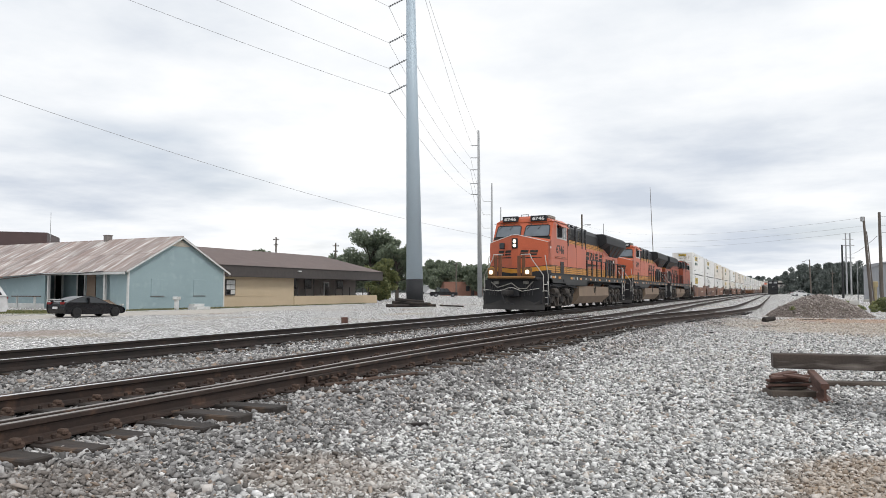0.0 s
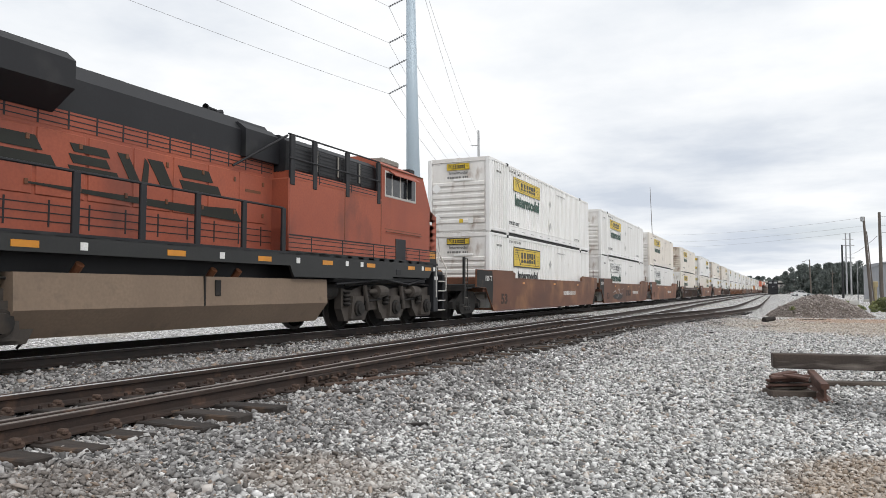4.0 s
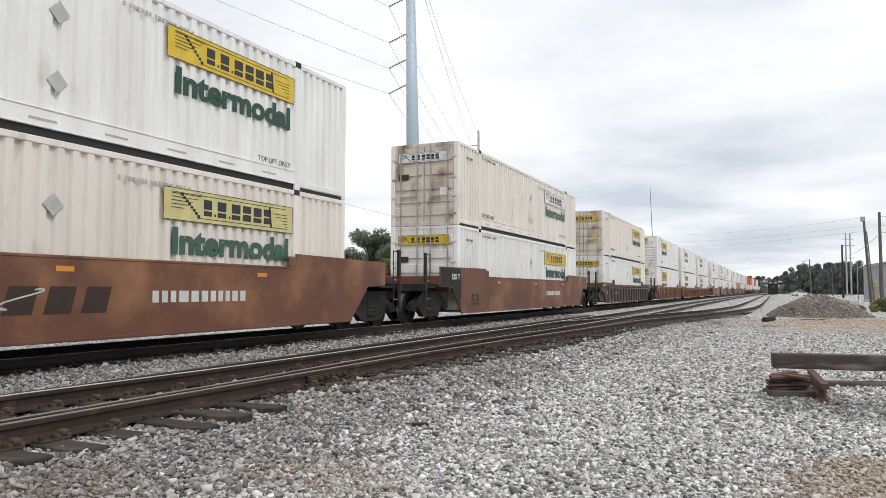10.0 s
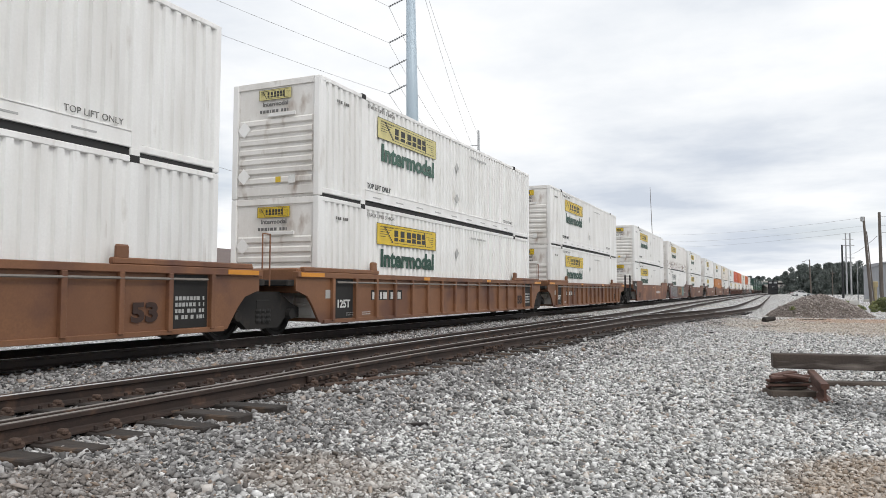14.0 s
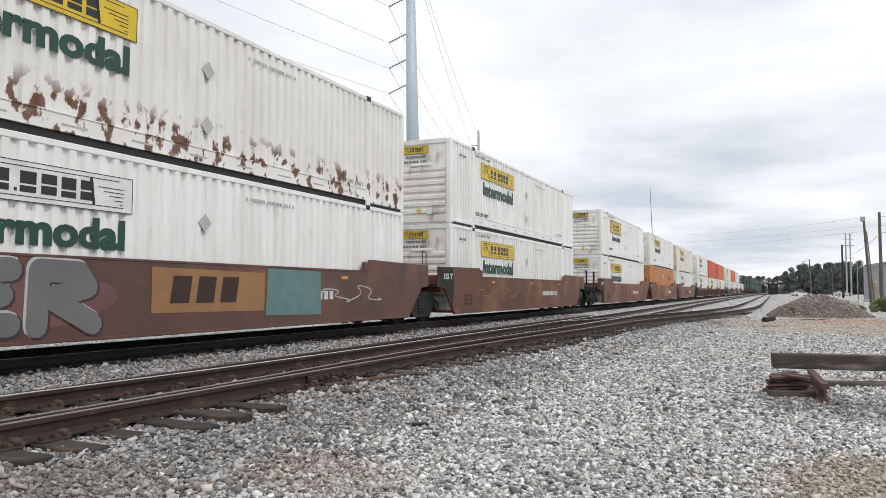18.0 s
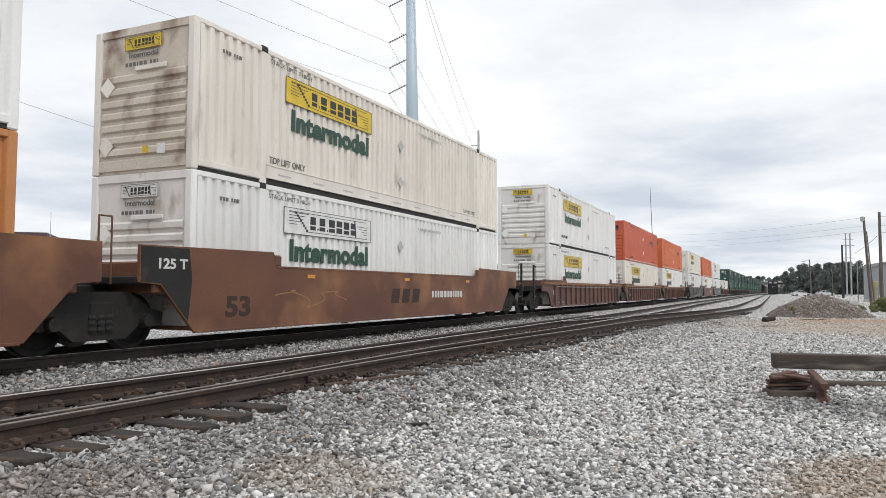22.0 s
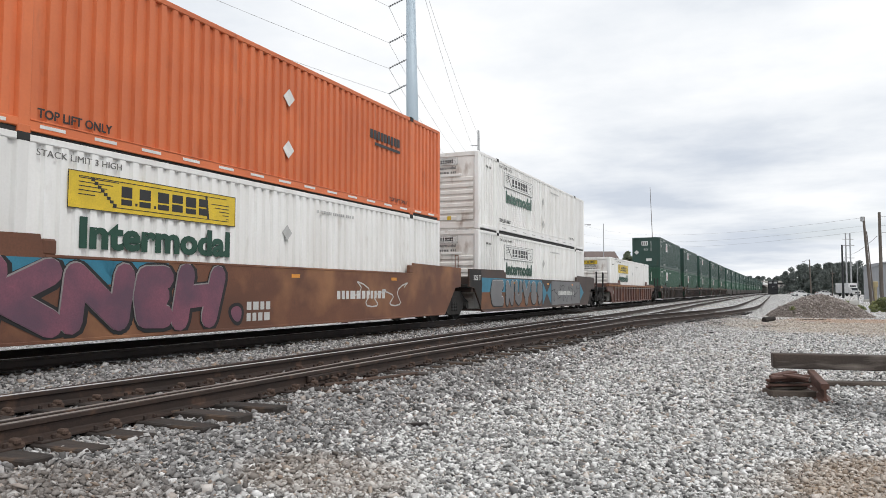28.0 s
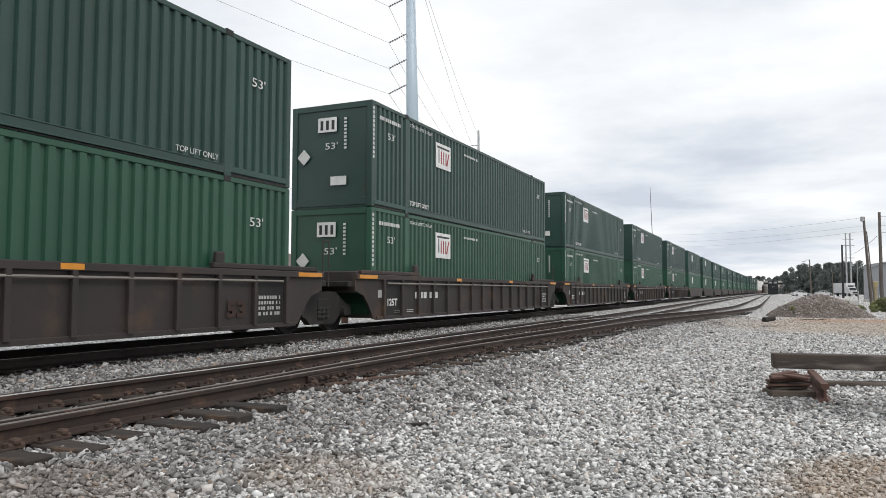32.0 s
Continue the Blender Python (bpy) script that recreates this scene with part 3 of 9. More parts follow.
def well_car(kind, label, steel, first_sep, last_sep, graffiti=None):
    """One unit of a container car: origin at the container's front end, on the rails."""
    ob = thing("well_car", label, "rail car", "well cars of the train")
    L = CASE
    a, b = (-1.75 if first_sep else -1.30), (L + 1.75 if last_sep else L + 1.30)
    fe, be = (1.62 if first_sep else 1.05), (1.62 if last_sep else 1.05)
    for x in (1.47, -1.47):
        d = 1 if x > 0 else -1
        x0, x1 = (x - 0.06, x) if x > 0 else (x, x + 0.06)
        if kind == "smooth":
            line = [(a, 1.76), (a, 1.14), (-0.85, 1.10), (-0.05, 0.27), (L + 0.05, 0.27), (L + 0.85, 1.10), (b, 1.14), (b, 1.76), (13.95, 1.80), (13.88, 1.50), (2.28, 1.50), (2.2, 1.80)]
            w = part("side_wall", Shape().prism(line, x0, x1), steel, ob)
            part("top_flange", Shape().soft_box(x0 - 0.03, x1 + 0.012, 2.28, 13.88, 1.47, 1.515, 0.008), steel, w)
            part("bottom_flange", Shape().soft_box(x0 - 0.03, x1 + 0.012, 0.0, L, 0.24, 0.29, 0.008), steel, w)
            if x > 0:
                stick("stencil", words("53", 0.52, SMUDGE, 0.72, 0.02), w, (x1 + 0.002, 0.75, 0.52))
                stick("stencil", words("125 T", 0.24, WHITE_INK, 0.66, 0.008), w, (x1 + 0.006, -0.95, 1.38))
                part("end_patch", Shape().prism([(a + 0.02, 1.74), (a + 0.02, 1.15), (-0.84, 1.12), (-0.2, 0.46), (-0.12, 1.2), (-0.2, 1.74)], x1, x1 + 0.004), BLACK_STEEL, w, "black-painted end of the side")
                plate_bars(1, x1 + 0.003, 9.9, 0.80, 2.5, 0.32, w, WHITE_INK, seed=8)
                for y in (3.4, 8.1, 12.6):
                    part("reflector", Shape().box(x1, x1 + 0.004, y, y + 0.30, 1.28, 1.36), AMBER_MARK, w)
        else:
            w = part("side_wall", Shape().prism([(-fe, 1.3), (-fe, 1.00), (-0.95, 0.98), (-0.62, 0.88), (-0.42, 0.68), (-0.12, 0.27), (L + 0.12, 0.27), (L + 0.42, 0.68), (L + 0.62, 0.88), (L + 0.95, 0.98), (L + be, 1.00), (L + be, 1.3)], x0 - 0.02 * d, x1 - 0.02 * d), steel, ob)
            part("top_chord", Shape().soft_box(x0 - 0.06, x1 + 0.05, a + 0.25, b - 0.25, 1.29, 1.42, 0.012), CHORD_RUST if steel == PB else steel, w)
            part("bottom_chord", Shape().soft_box(x0 - 0.03, x1 + 0.03, 0.0, L, 0.24, 0.33, 0.01), steel, w)
            n = 15 if d > 0 else 0
            for i in range(n + 1 if n else 0):
                y = 0.35 + (L - 0.7) * i / n
                part("rib", Shape().soft_box(x0 + (0.02 if d > 0 else -0.07), x1 + (0.07 if d > 0 else -0.02), y - 0.05, y + 0.05, 0.30, 1.30, 0.012), steel, w)
            for y0, y1 in ((a + 0.5, 2.55), (13.6, b - 0.5)):
                part("guide_plate", Shape().soft_box(x0 - 0.05, x1 + 0.02, y0, y1, 1.42, 1.53, 0.02), steel, w)
            part("pipe", Shape().cyl((x + 0.05 * d, 0.5, 1.20), (x + 0.05 * d, L - 0.5, 1.20), 0.024, n=6), PIPE_GREY, w)
            if x > 0:
                worn = steel == PB
                if not worn:
                    stick("stencil", words("53", 0.42, SMUDGE, 0.56, 0.02), w, (x1 + 0.006, 13.97, 0.50))
                    part("number_panel", Shape().box(x1 - 0.020, x1 - 0.016, 2.20, 3.05, 0.76, 1.02).box(x1 - 0.020, x1 - 0.016, 3.15, 3.92, 0.76, 1.02), BLACK_STEEL, w, "black number panel")
                    plate_bars(1, x1 - 0.016, 2.26, 0.78, 1.6, 0.30, w, WHITE_INK, seed=9)
                part("notice", Shape().box(x1 - 0.020, x1 - 0.016, 0.10, 0.34, 0.82, 1.02), PALE_STRIP, w)
                for k in (1.0, 1.75):
                    tagged(part("stencil", Shape().box(x1 - 0.020, x1 - 0.016, k, k + 0.42, 0.40, 0.42).box(x1 - 0.020, x1 - 0.016, k, k + 0.42, 0.45, 0.47), PALE_STRIP, w), kind="stuff")
                if not last_sep:
                    part("end_patch", Shape().box(x1 - 0.020, x1 - 0.016, 14.86, 15.72, 0.34, 1.28), BLACK_STEEL, w, "black data panel")
                    if not worn:
                        plate_bars(4, x1 - 0.016, 14.94, 0.50, 0.7, 0.44, w, PALE_STRIP, seed=10)
                if not first_sep:
                    part("end_patch", Shape().box(x1 - 0.020, x1 - 0.016, 0.44, 1.30, 0.34, 1.28), BLACK_STEEL, w, "black data panel")
                    stick("stencil", words("125T", 0.26, WHITE_INK, 0.56, 0.008), w, (x1 - 0.012, 0.56, 0.60))
                for y0, y1 in () if worn else ((a + 0.35, a + 1.25), (5.2, 5.6), (10.4, 10.8), (b - 1.25, b - 0.35)):
                    part("reflector", Shape().box(x1 + 0.05, x1 + 0.054, y0, y1, 1.31, 1.40), AMBER_MARK, w)
        for y in (2.35, 13.8):
            part("corner_guide", Shape().soft_box(x0 - 0.04, x1 + 0.01, y - 0.12, y + 0.12, 1.5, 1.74, 0.03), steel, ob)
    # floor of the well and its end bulkheads
    part("well_floor", Shape().box(-1.4, 1.4, 0.0, L, 0.28, 0.36), steel, ob)
    for y0, y1 in ((-0.95, -0.3), (L + 0.3, L + 0.95)):
        part("end_bulkhead", Shape().soft_box(-1.4, 1.4, y0, y1, 0.95, 1.5, 0.03), steel, ob)
    for sep, e, d in ((first_sep, a, -1), (last_sep, b, 1)):
        y0, y1 = (e, 0.0) if d < 0 else (L, e)
        part("platform", Shape().soft_box(-1.4, 1.4, y0, y1, 1.10, 1.24, 0.02), BLACK_STEEL, ob)
        part("draft_sill", Shape().soft_box(-0.35, 0.35, min(e + d * (1.0 if sep else 0.3), e - d), max(e + d * (1.0 if sep else 0.3), e - d), 0.72, 1.10, 0.03), BLACK_STEEL, ob)
        if sep:
            c = e + d * 1.0
            part("coupler", Shape().soft_box(-0.13, 0.13, min(c, c + d * 0.72), max(c, c + d * 0.72), 0.76, 1.0, 0.03), TRUCK_STEEL, ob)
            part("end_sill", Shape().soft_box(-1.45, 1.45, min(e + d * 0.9, e + d * 1.05), max(e + d * 0.9, e + d * 1.05), 0.98, 1.22, 0.02), BLACK_STEEL, ob)
            part("end_deck", Shape().box(-1.3, 1.3, min(e, e + d * 0.9), max(e, e + d * 0.9), 1.08, 1.13), BLACK_STEEL, ob)
            for x in (-1.38, 1.38):
                part("grab_post", Shape().soft_box(x - 0.035, x + 0.035, e + d * 0.95 - 0.06, e + d * 0.95 + 0.06, 0.55, 2.15, 0.01), BLACK_STEEL, ob)
                part("grab_iron", Shape().tube([(x, e + d * 0.62, 0.45), (x, e + d * 0.62, 2.1), (x, e + d * 0.93, 2.1)], 0.016), BLACK_STEEL, ob)
                if x > 0:
                    for z in (0.46, 0.76, 1.30, 1.62):
                        part("rung", Shape().cyl((x, e + d * 0.62, z), (x, e + d * 0.95, z), 0.014, n=6), PIPE_GREY, ob, "worn grey ladder rung")
                part("step", Shape().soft_box(x - 0.1, x + 0.1, min(e + d * 0.6, e + d * 0.95), max(e + d * 0.6, e + d * 0.95), 0.44, 0.47, 0.006), BLACK_STEEL, ob)
            freight_truck(ob, e - d * 0.15 + d * 0.1)
        elif d < 0:
            pass
        else:
            freight_truck(ob, L + ART / 2)
            for x in (-1.2, 1.2):
                part("grab_iron", Shape().tube([(x, e + 0.15, 1.1), (x, e + 0.15, 2.2), (x, e + 0.4, 2.2), (x, e + 0.4, 1.1)], 0.016), steel, ob)
    return ob

# ---- spray paints, and the meshes of large sprayed letters ----
SPRAY_GREY = plain("grey_spray_paint", (0.15, 0.15, 0.155), 0.5)
SPRAY_WHITE = plain("white_spray_paint", (0.62, 0.62, 0.60), 0.6)
SPRAY_BLACK = plain("black_spray_paint", (0.012, 0.012, 0.013), 0.6)
SPRAY_BLUE = plain("blue_spray_paint", (0.03, 0.21, 0.32), 0.5)
SPRAY_TEAL = plain("faded_teal_patch", (0.13, 0.25, 0.24), 0.6)
SPRAY_TAN = plain("tan_paint_patch", (0.36, 0.19, 0.08), 0.6)
MAUVE = surface("pink_mauve_spray", (0.27, 0.085, 0.125), (0.10, 0.055, 0.085), 1.6, 0.6, mix=(0.30, 0.62))
SPRAY_PALE = plain("pale_grey_spray_paint", (0.30, 0.285, 0.28), 0.6)
SPRAY_RUST = surface("orange_brown_spray", (0.22, 0.085, 0.03), (0.10, 0.045, 0.025), 1.8, 0.6)
FADED_PINK = surface("faded_pink_spray", (0.20, 0.085, 0.085), (0.13, 0.065, 0.06), 1.2, 0.6)
MAUVE_DARK = plain("dark_mauve_spray", (0.055, 0.032, 0.036), 0.6)
METAL_SPRAY = surface("metal_grey_spray", (0.19, 0.19, 0.195), (0.13, 0.13, 0.135), 0.8, 0.5)


# ---- the make-up of the train ----
BOX = {}
LOOKS = {
    "yellow": ("white", "white corrugated steel container with a yellow sign", WHITE_PAINT, LOGO_YELLOW, GREEN_INK, {}),
    "faded": ("white", "white corrugated container with a faded yellow sign", WHITE_PAINT, LOGO_PALE, FADED_GREEN_INK, {}),
    "plainsign": ("white", "white corrugated container with a black-outlined white sign", WHITE_PAINT, LOGO_WHITE, GREEN_INK, {}),
    "oldsign": ("white", "white weathered container with a white outlined sign", WHITE_PAINT, LOGO_WHITE, FADED_GREEN_INK, {}),
    "framed": ("white", "white container with a black-framed yellow sign", WHITE_PAINT, LOGO_YELLOW, INK, {"frame_w": 0.05}),
    "cream": ("cream", "cream-coloured corrugated container with a yellow sign", CREAM_PAINT, LOGO_YELLOW, GREEN_INK, {}),
    "rusty": ("white", "white container with rust streaks along its side", RUSTED_WHITE, LOGO_YELLOW, GREEN_INK, {}),
    "rustyend": ("cream", "cream container with a rust-stained ribbed end", CREAM_PAINT, LOGO_YELLOW, GREEN_INK, {"end_paint": RUST_END}),
    "doors": ("white", "white container travelling with its doors first", WHITE_PAINT, LOGO_YELLOW, GREEN_INK, {"doors_first": True}),
    "palesdoors": ("cream", "cream container with outlined sign, doors first", CREAM_PAINT, LOGO_PALE, FADED_GREEN_INK, {"doors_first": True}),
    "palerustdoors": ("cream", "cream container with rusted doors and an outlined sign", CREAM_PAINT, LOGO_WHITE, FADED_GREEN_INK, {"doors_first": True, "end_paint": RUST_END}),
    "rustdoors": ("cream", "cream container with rusted doors first", CREAM_PAINT, LOGO_YELLOW, GREEN_INK, {"doors_first": True, "end_paint": RUST_END}),
    "orange": ("orange", "bright orange corrugated container with dark lettering", ORANGE_PAINT, None, None, {}),
    "red": ("orange", "faded red corrugated container with dark lettering", RED_PAINT, None, None, {}),
    "amber": ("orange", "amber corrugated container with dark lettering", AMBER_PAINT, None, None, {}),
    "green": ("green", "dark green corrugated container with white sign", GREEN_PAINT, None, None, {}),
    "brightgreen": ("green", "bottle green corrugated container with white sign", BRIGHT_GREEN, None, None, {}),
}


def plain_container(label, paint):
    """A container of the far end of the train, which never comes near."""
    ob = thing("container", label, "container", "containers of the train")
    part("side_panel", corrugated(0.1, CASE - 0.1, 0.15, HI - 0.08, HALF - 0.01, 0.54), paint, ob)
    part("frame", Shape().box(-HALF, HALF - 0.06, 0.02, CASE - 0.02, 0.0, HI - 0.02).box(HALF - 0.08, HALF, 0.0, CASE, HI - 0.1, HI)
         .box(HALF - 0.08, HALF, 0.0, CASE, 0.02, 0.18), paint, ob)
    part("end_wall", Shape().box(-HALF, HALF, 0.0, 0.02, 0.0, HI), paint, ob)
    part("sign_panel", Shape().box(HALF, HALF + 0.01, 4.0, 5.2, 1.65, 2.45), LOGO_WHITE, ob)
    return ob


def plain_car(label, steel):
    ob = thing("well_car", label, "rail car", "well cars of the train")
    part("side_wall", Shape().prism([(-1.3, 1.4), (-1.3, 1.1), (-0.3, 1.0), (0.0, 0.27), (CASE, 0.27), (CASE + 0.3, 1.0), (CASE + 1.3, 1.1), (CASE + 1.3, 1.4)], 1.4, 1.47), steel, ob)
    part("well_floor", Shape().box(-1.4, 1.4, 0.0, CASE, 0.28, 0.36).box(-1.4, 1.4, -1.5, 0, 1.0, 1.3).box(-1.4, 1.4, CASE, CASE + 1.5, 1.0, 1.3), steel, ob)
    part("truck", Shape().box(-1.1, 1.1, CASE + 0.4, CASE + 2.9, 0.1, 0.95), TRUCK_STEEL, ob)
    return ob


def put_box(look, offset, level, far=False):
    key = (look, far)
    kind, label, paint, sign, word, more = LOOKS[look]
    m = on_track(STACK0 + offset)
    if key not in BOX:
        ob = plain_container(label, paint) if far else container(kind, label, paint, sign, word, **more)
        BOX[key] = ob
    else:
        ob = copy_thing(BOX[key], m)
    rides(ob, offset)
    ob["level"] = level
    return ob


CARS = {}


def put_car(kind, steel, label, offset, first_sep, last_sep, far=False):
    key = (kind, steel.name, label, first_sep, last_sep, far)
    if key not in CARS:
        CARS[key] = ob = plain_car(label, steel) if far else well_car(kind, label, steel, first_sep, last_sep)
    else:
        ob = copy_thing(CARS[key], on_track(STACK0 + offset))
    return rides(ob, offset)


BR, GB, TN = BROWN_STEEL, GREY_BROWN_STEEL, TAN_STEEL
DB = surface("dark_brown_grimy_steel", (0.048, 0.036, 0.032), (0.027, 0.022, 0.021), 0.8, 0.7, 0, 0.12, 30, spot=(0.085, 0.05, 0.03), spot_at=(0.56, 0.78), spot_scale=1.2, by_object=0.15)
CHORD_RUST = surface("orange_rust_on_top_chord", (0.235, 0.102, 0.045), (0.130, 0.062, 0.040), 0.9, 0.75, 0, 0.15, 30, spot=(0.30, 0.135, 0.05), spot_at=(0.42, 0.7), spot_scale=0.7)
PB = surface("purple_brown_painted_steel", (0.140, 0.063, 0.046), (0.078, 0.042, 0.036), 0.8, 0.6, 0, 0.12, 30, spot=(0.17, 0.075, 0.042), spot_at=(0.52, 0.75), spot_scale=0.9)
# upper box, lower box, kind of car, its steel, joint before it (S between cars, A over a shared truck, G the same on green cars)
STACKS = [
    ("yellow", "framed", "smooth", BR, "S"), ("yellow", "plainsign", "smooth", BR, "A"), ("cream", "plainsign", "smooth", BR, "A"),
    ("rustyend", "cream", "ribbed", GB, "S"), ("doors", "palesdoors", "smooth", BR, "S"), ("palerustdoors", "doors", "smooth", BR, "S"),
    ("rustdoors", "doors", "ribbed", GB, "S"), ("yellow", "framed", "ribbed", TN, "S"), ("faded", "yellow", "ribbed", TN, "A"),
    ("yellow", "yellow", "ribbed", TN, "A"), ("yellow", "yellow", "smooth", BR, "S"), ("rusty", "plainsign", "smooth", PB, "A"),
    ("yellow", "yellow", "smooth", BR, "A"), ("framed", "yellow", "smooth", BR, "S"), ("yellow", "amber", "smooth", BR, "A"),
    ("rustyend", "plainsign", "smooth", BR, "A"), ("yellow", "yellow", "ribbed", PB, "S"), ("red", "cream", "ribbed", PB, "A"),
    ("orange", "yellow", "ribbed", PB, "A"), ("cream", "oldsign", "smooth", GB, "S"), ("orange", "yellow", "smooth", BR, "A"),
    ("oldsign", "plainsign", "smooth", GB, "A"), (None, "yellow", "ribbed", PB, "S"),
] + [("green", "brightgreen", "ribbed", DB, "S" if i == 0 else "G") for i in range(19)] + [("yellow", "plainsign", "smooth", BR, "A") for i in range(4)]
GAPS = {"S": SEP, "A": ART, "G": GRN}
run = 0.0
LABELS = {"smooth": "rust-brown smooth-sided well car with grimy steel", "ribbed": "ribbed steel well car with amber reflectors", "worn": "ribbed well car with rusty purple-brown steel"}
OFFSETS, UNITS = [], []
for i, (upper, lower, kind, steel, joint) in enumerate(STACKS):
    if i:
        run += CASE + 0.05 + GAPS[joint]
    OFFSETS.append(run)
    far = i > 27
    nxt = STACKS[i + 1][4] if i + 1 < len(STACKS) else "S"
    UNITS.append(put_car(kind, steel, LABELS["worn" if kind == "ribbed" and steel == PB else kind], run, joint == "S", nxt == "S", far))
    put_box(lower, run, 0, far)
    if upper:
        put_box(upper, run, 1, far)


# ---- spray paint on some cars ----
SIDE_X = 1.472


def blob(y, z, w, h, rng, grow=0.0, power=3.2, n=26):
    """A swollen rounded outline, like one bubble letter."""
    lean, ph = rng.uniform(-0.12, 0.12), rng.uniform(0, 6)
    pts = []
    for i in range(n):
        a = 2 * math.pi * i / n
        c, s = math.cos(a), math.sin(a)
        r = (abs(c) ** power + abs(s) ** power) ** (-1 / power) * (1 + 0.07 * math.sin(3 * a + ph))
        pts.append((y + (w / 2 + grow) * r * c + lean * r * s * h, z + (h / 2 + grow) * r * s))
    return pts


def sprayed(car, name, outlines, mat, out):
    for o in outlines:
        part(name, Shape().add([(SIDE_X + out, a, min(1.48, max(0.30, b))) for a, b in o], [tuple(range(len(o)))]), mat, car)


def loops(car, y0, y1, mat, seed, r=0.018, big=0.4, x=SIDE_X):
    """A continuous looping spray line."""
    rng, path = random.Random(seed), []
    n = int((y1 - y0) / 0.07)
    p, q = rng.uniform(2.2, 3.4), rng.uniform(0, 6)
    for i in range(n):
        t = i / n
        path.append((x + 0.005, y0 + (y1 - y0) * t + 0.20 * math.sin(p * 2.1 * 6.28 * t * (y1 - y0) / 3 + q), 0.88 + big * math.sin(p * 6.28 * t * (y1 - y0) / 4.0) * (0.7 + 0.3 * math.sin(9 * t + q))))
    s = Shape()
    for (xa, a, b), (xb, c, d) in zip(path[:-1], path[1:]):
        u = Vector((c - a, d - b))
        if u.length > 1e-4:
            v = Vector((-u.y, u.x)).normalized() * r
            s.add([(x + 0.005, a + v.x, b + v.y), (x + 0.005, c + v.x, d + v.y), (x + 0.005, c - v.x, d - v.y), (x + 0.005, a - v.x, b - v.y)], [(0, 1, 2, 3)])
    return part("spray_line", s, mat, car)


def ring(cy, cz, ry, rz, n=14):
    return [(cy + ry * math.cos(2 * math.pi * i / n), cz + rz * math.sin(2 * math.pi * i / n)) for i in range(n + 1)]


# strokes of sprayed letters in a unit box
GLYPHS = {
    "E": [[(0.86, 0.92), (0.22, 0.90), (0.12, 0.5), (0.22, 0.10), (0.86, 0.08)], [(0.2, 0.5), (0.72, 0.53)]],
    "N": [[(0.10, 0.06), (0.16, 0.92), (0.82, 0.08), (0.90, 0.94)]],
    "U": [[(0.10, 0.94), (0.14, 0.24), (0.50, 0.08), (0.84, 0.24), (0.90, 0.94)]],
    "Y": [[(0.08, 0.94), (0.28, 0.52), (0.50, 0.42), (0.74, 0.54), (0.92, 0.94)], [(0.50, 0.45), (0.48, 0.06)]],
    "8": [ring(0.5, 0.72, 0.30, 0.19), ring(0.5, 0.27, 0.36, 0.20)],
    "9": [ring(0.5, 0.68, 0.34, 0.23), [(0.84, 0.66), (0.80, 0.28), (0.40, 0.07)]],
    "K": [[(0.05, 0.0), (0.20, 1.0)], [(0.14, 0.42), (0.92, 0.98)], [(0.30, 0.52), (0.95, 0.02)]],
    "H": [[(0.05, 0.0), (0.18, 1.0)], [(0.72, 0.02), (0.92, 0.98)], [(0.12, 0.48), (0.84, 0.56)]],
    "S": [[(0.90, 0.84), (0.55, 0.94), (0.16, 0.76), (0.50, 0.52), (0.84, 0.26), (0.50, 0.06), (0.10, 0.16)]],
    "R": [[(0.12, 0.04), (0.14, 0.92), (0.70, 0.90), (0.84, 0.66), (0.30, 0.48), (0.92, 0.04)]],
    "D": [[(0.12, 0.06), (0.14, 0.92), (0.62, 0.90), (0.88, 0.60), (0.66, 0.40), (0.20, 0.42)]],
}


def capsule(p, q, w, n=5):
    """The outline of a fat stroke with round ends."""
    d = Vector(q) - Vector(p)
    a = math.atan2(d.y, d.x)
    return [(c[0] + w * math.cos(a + t), c[1] + w * math.sin(a + t)) for c, t0 in ((p, math.pi / 2), (q, -math.pi / 2)) for t in [t0 + math.pi * i / n for i in range(n + 1)]]


def painted(car, text, spans, z0, z1, layers, x=SIDE_X):
    """Letters sprayed in layers of (stroke half width, paint, shift): the outline first, the fill over it."""
    for k, (w, mat, dy, dz) in enumerate(layers):
        for text_i, (y0, y1) in zip(text, spans):
            sh, lift = Shape(), x + 0.005 + 0.006 * k
            for path in GLYPHS[text_i]:
                pts = [(y0 + (y1 - y0) * a + dy, z0 + (z1 - z0) * b + dz) for a, b in path]
                for p, q in zip(pts[:-1], pts[1:]):
                    lift += 0.0003
                    o = [(lift, a, min(1.475, max(0.30, b))) for a, b in capsule(p, q, w)]
                    sh.add(o, [tuple(range(len(o)))])
            tagged(part("spray_letter", sh, mat, car), kind="stuff")


def owner_mark(car, y):
    """The owner's faded mark as three slanted blocks."""
    big = Shape()
    for q in (y, y + 0.62, y + 1.24):
        big.prism([(q, 0.66), (q + 0.44, 0.66), (q + 0.54, 1.06), (q + 0.10, 1.06)], SIDE_X, SIDE_X + 0.003)
    tagged(part("stencil", big, SMUDGE, car, "faded dark owner's mark"), kind="stuff")


for unit in (1, 4, 15):
    owner_mark(UNITS[unit], 7.3)
# the second car: a black smear and pale scrawls
sprayed(UNITS[1], "spray_fill", [blob(4.3, 0.62, 3.2, 0.38, random.Random(2), 0, 2.4)], SPRAY_BLACK, 0.004)
loops(UNITS[1], 3.0, 6.2, SPRAY_WHITE, 5, 0.013, 0.33)
loops(UNITS[4], 6.0, 8.0, SPRAY_WHITE, 7, 0.012, 0.2)
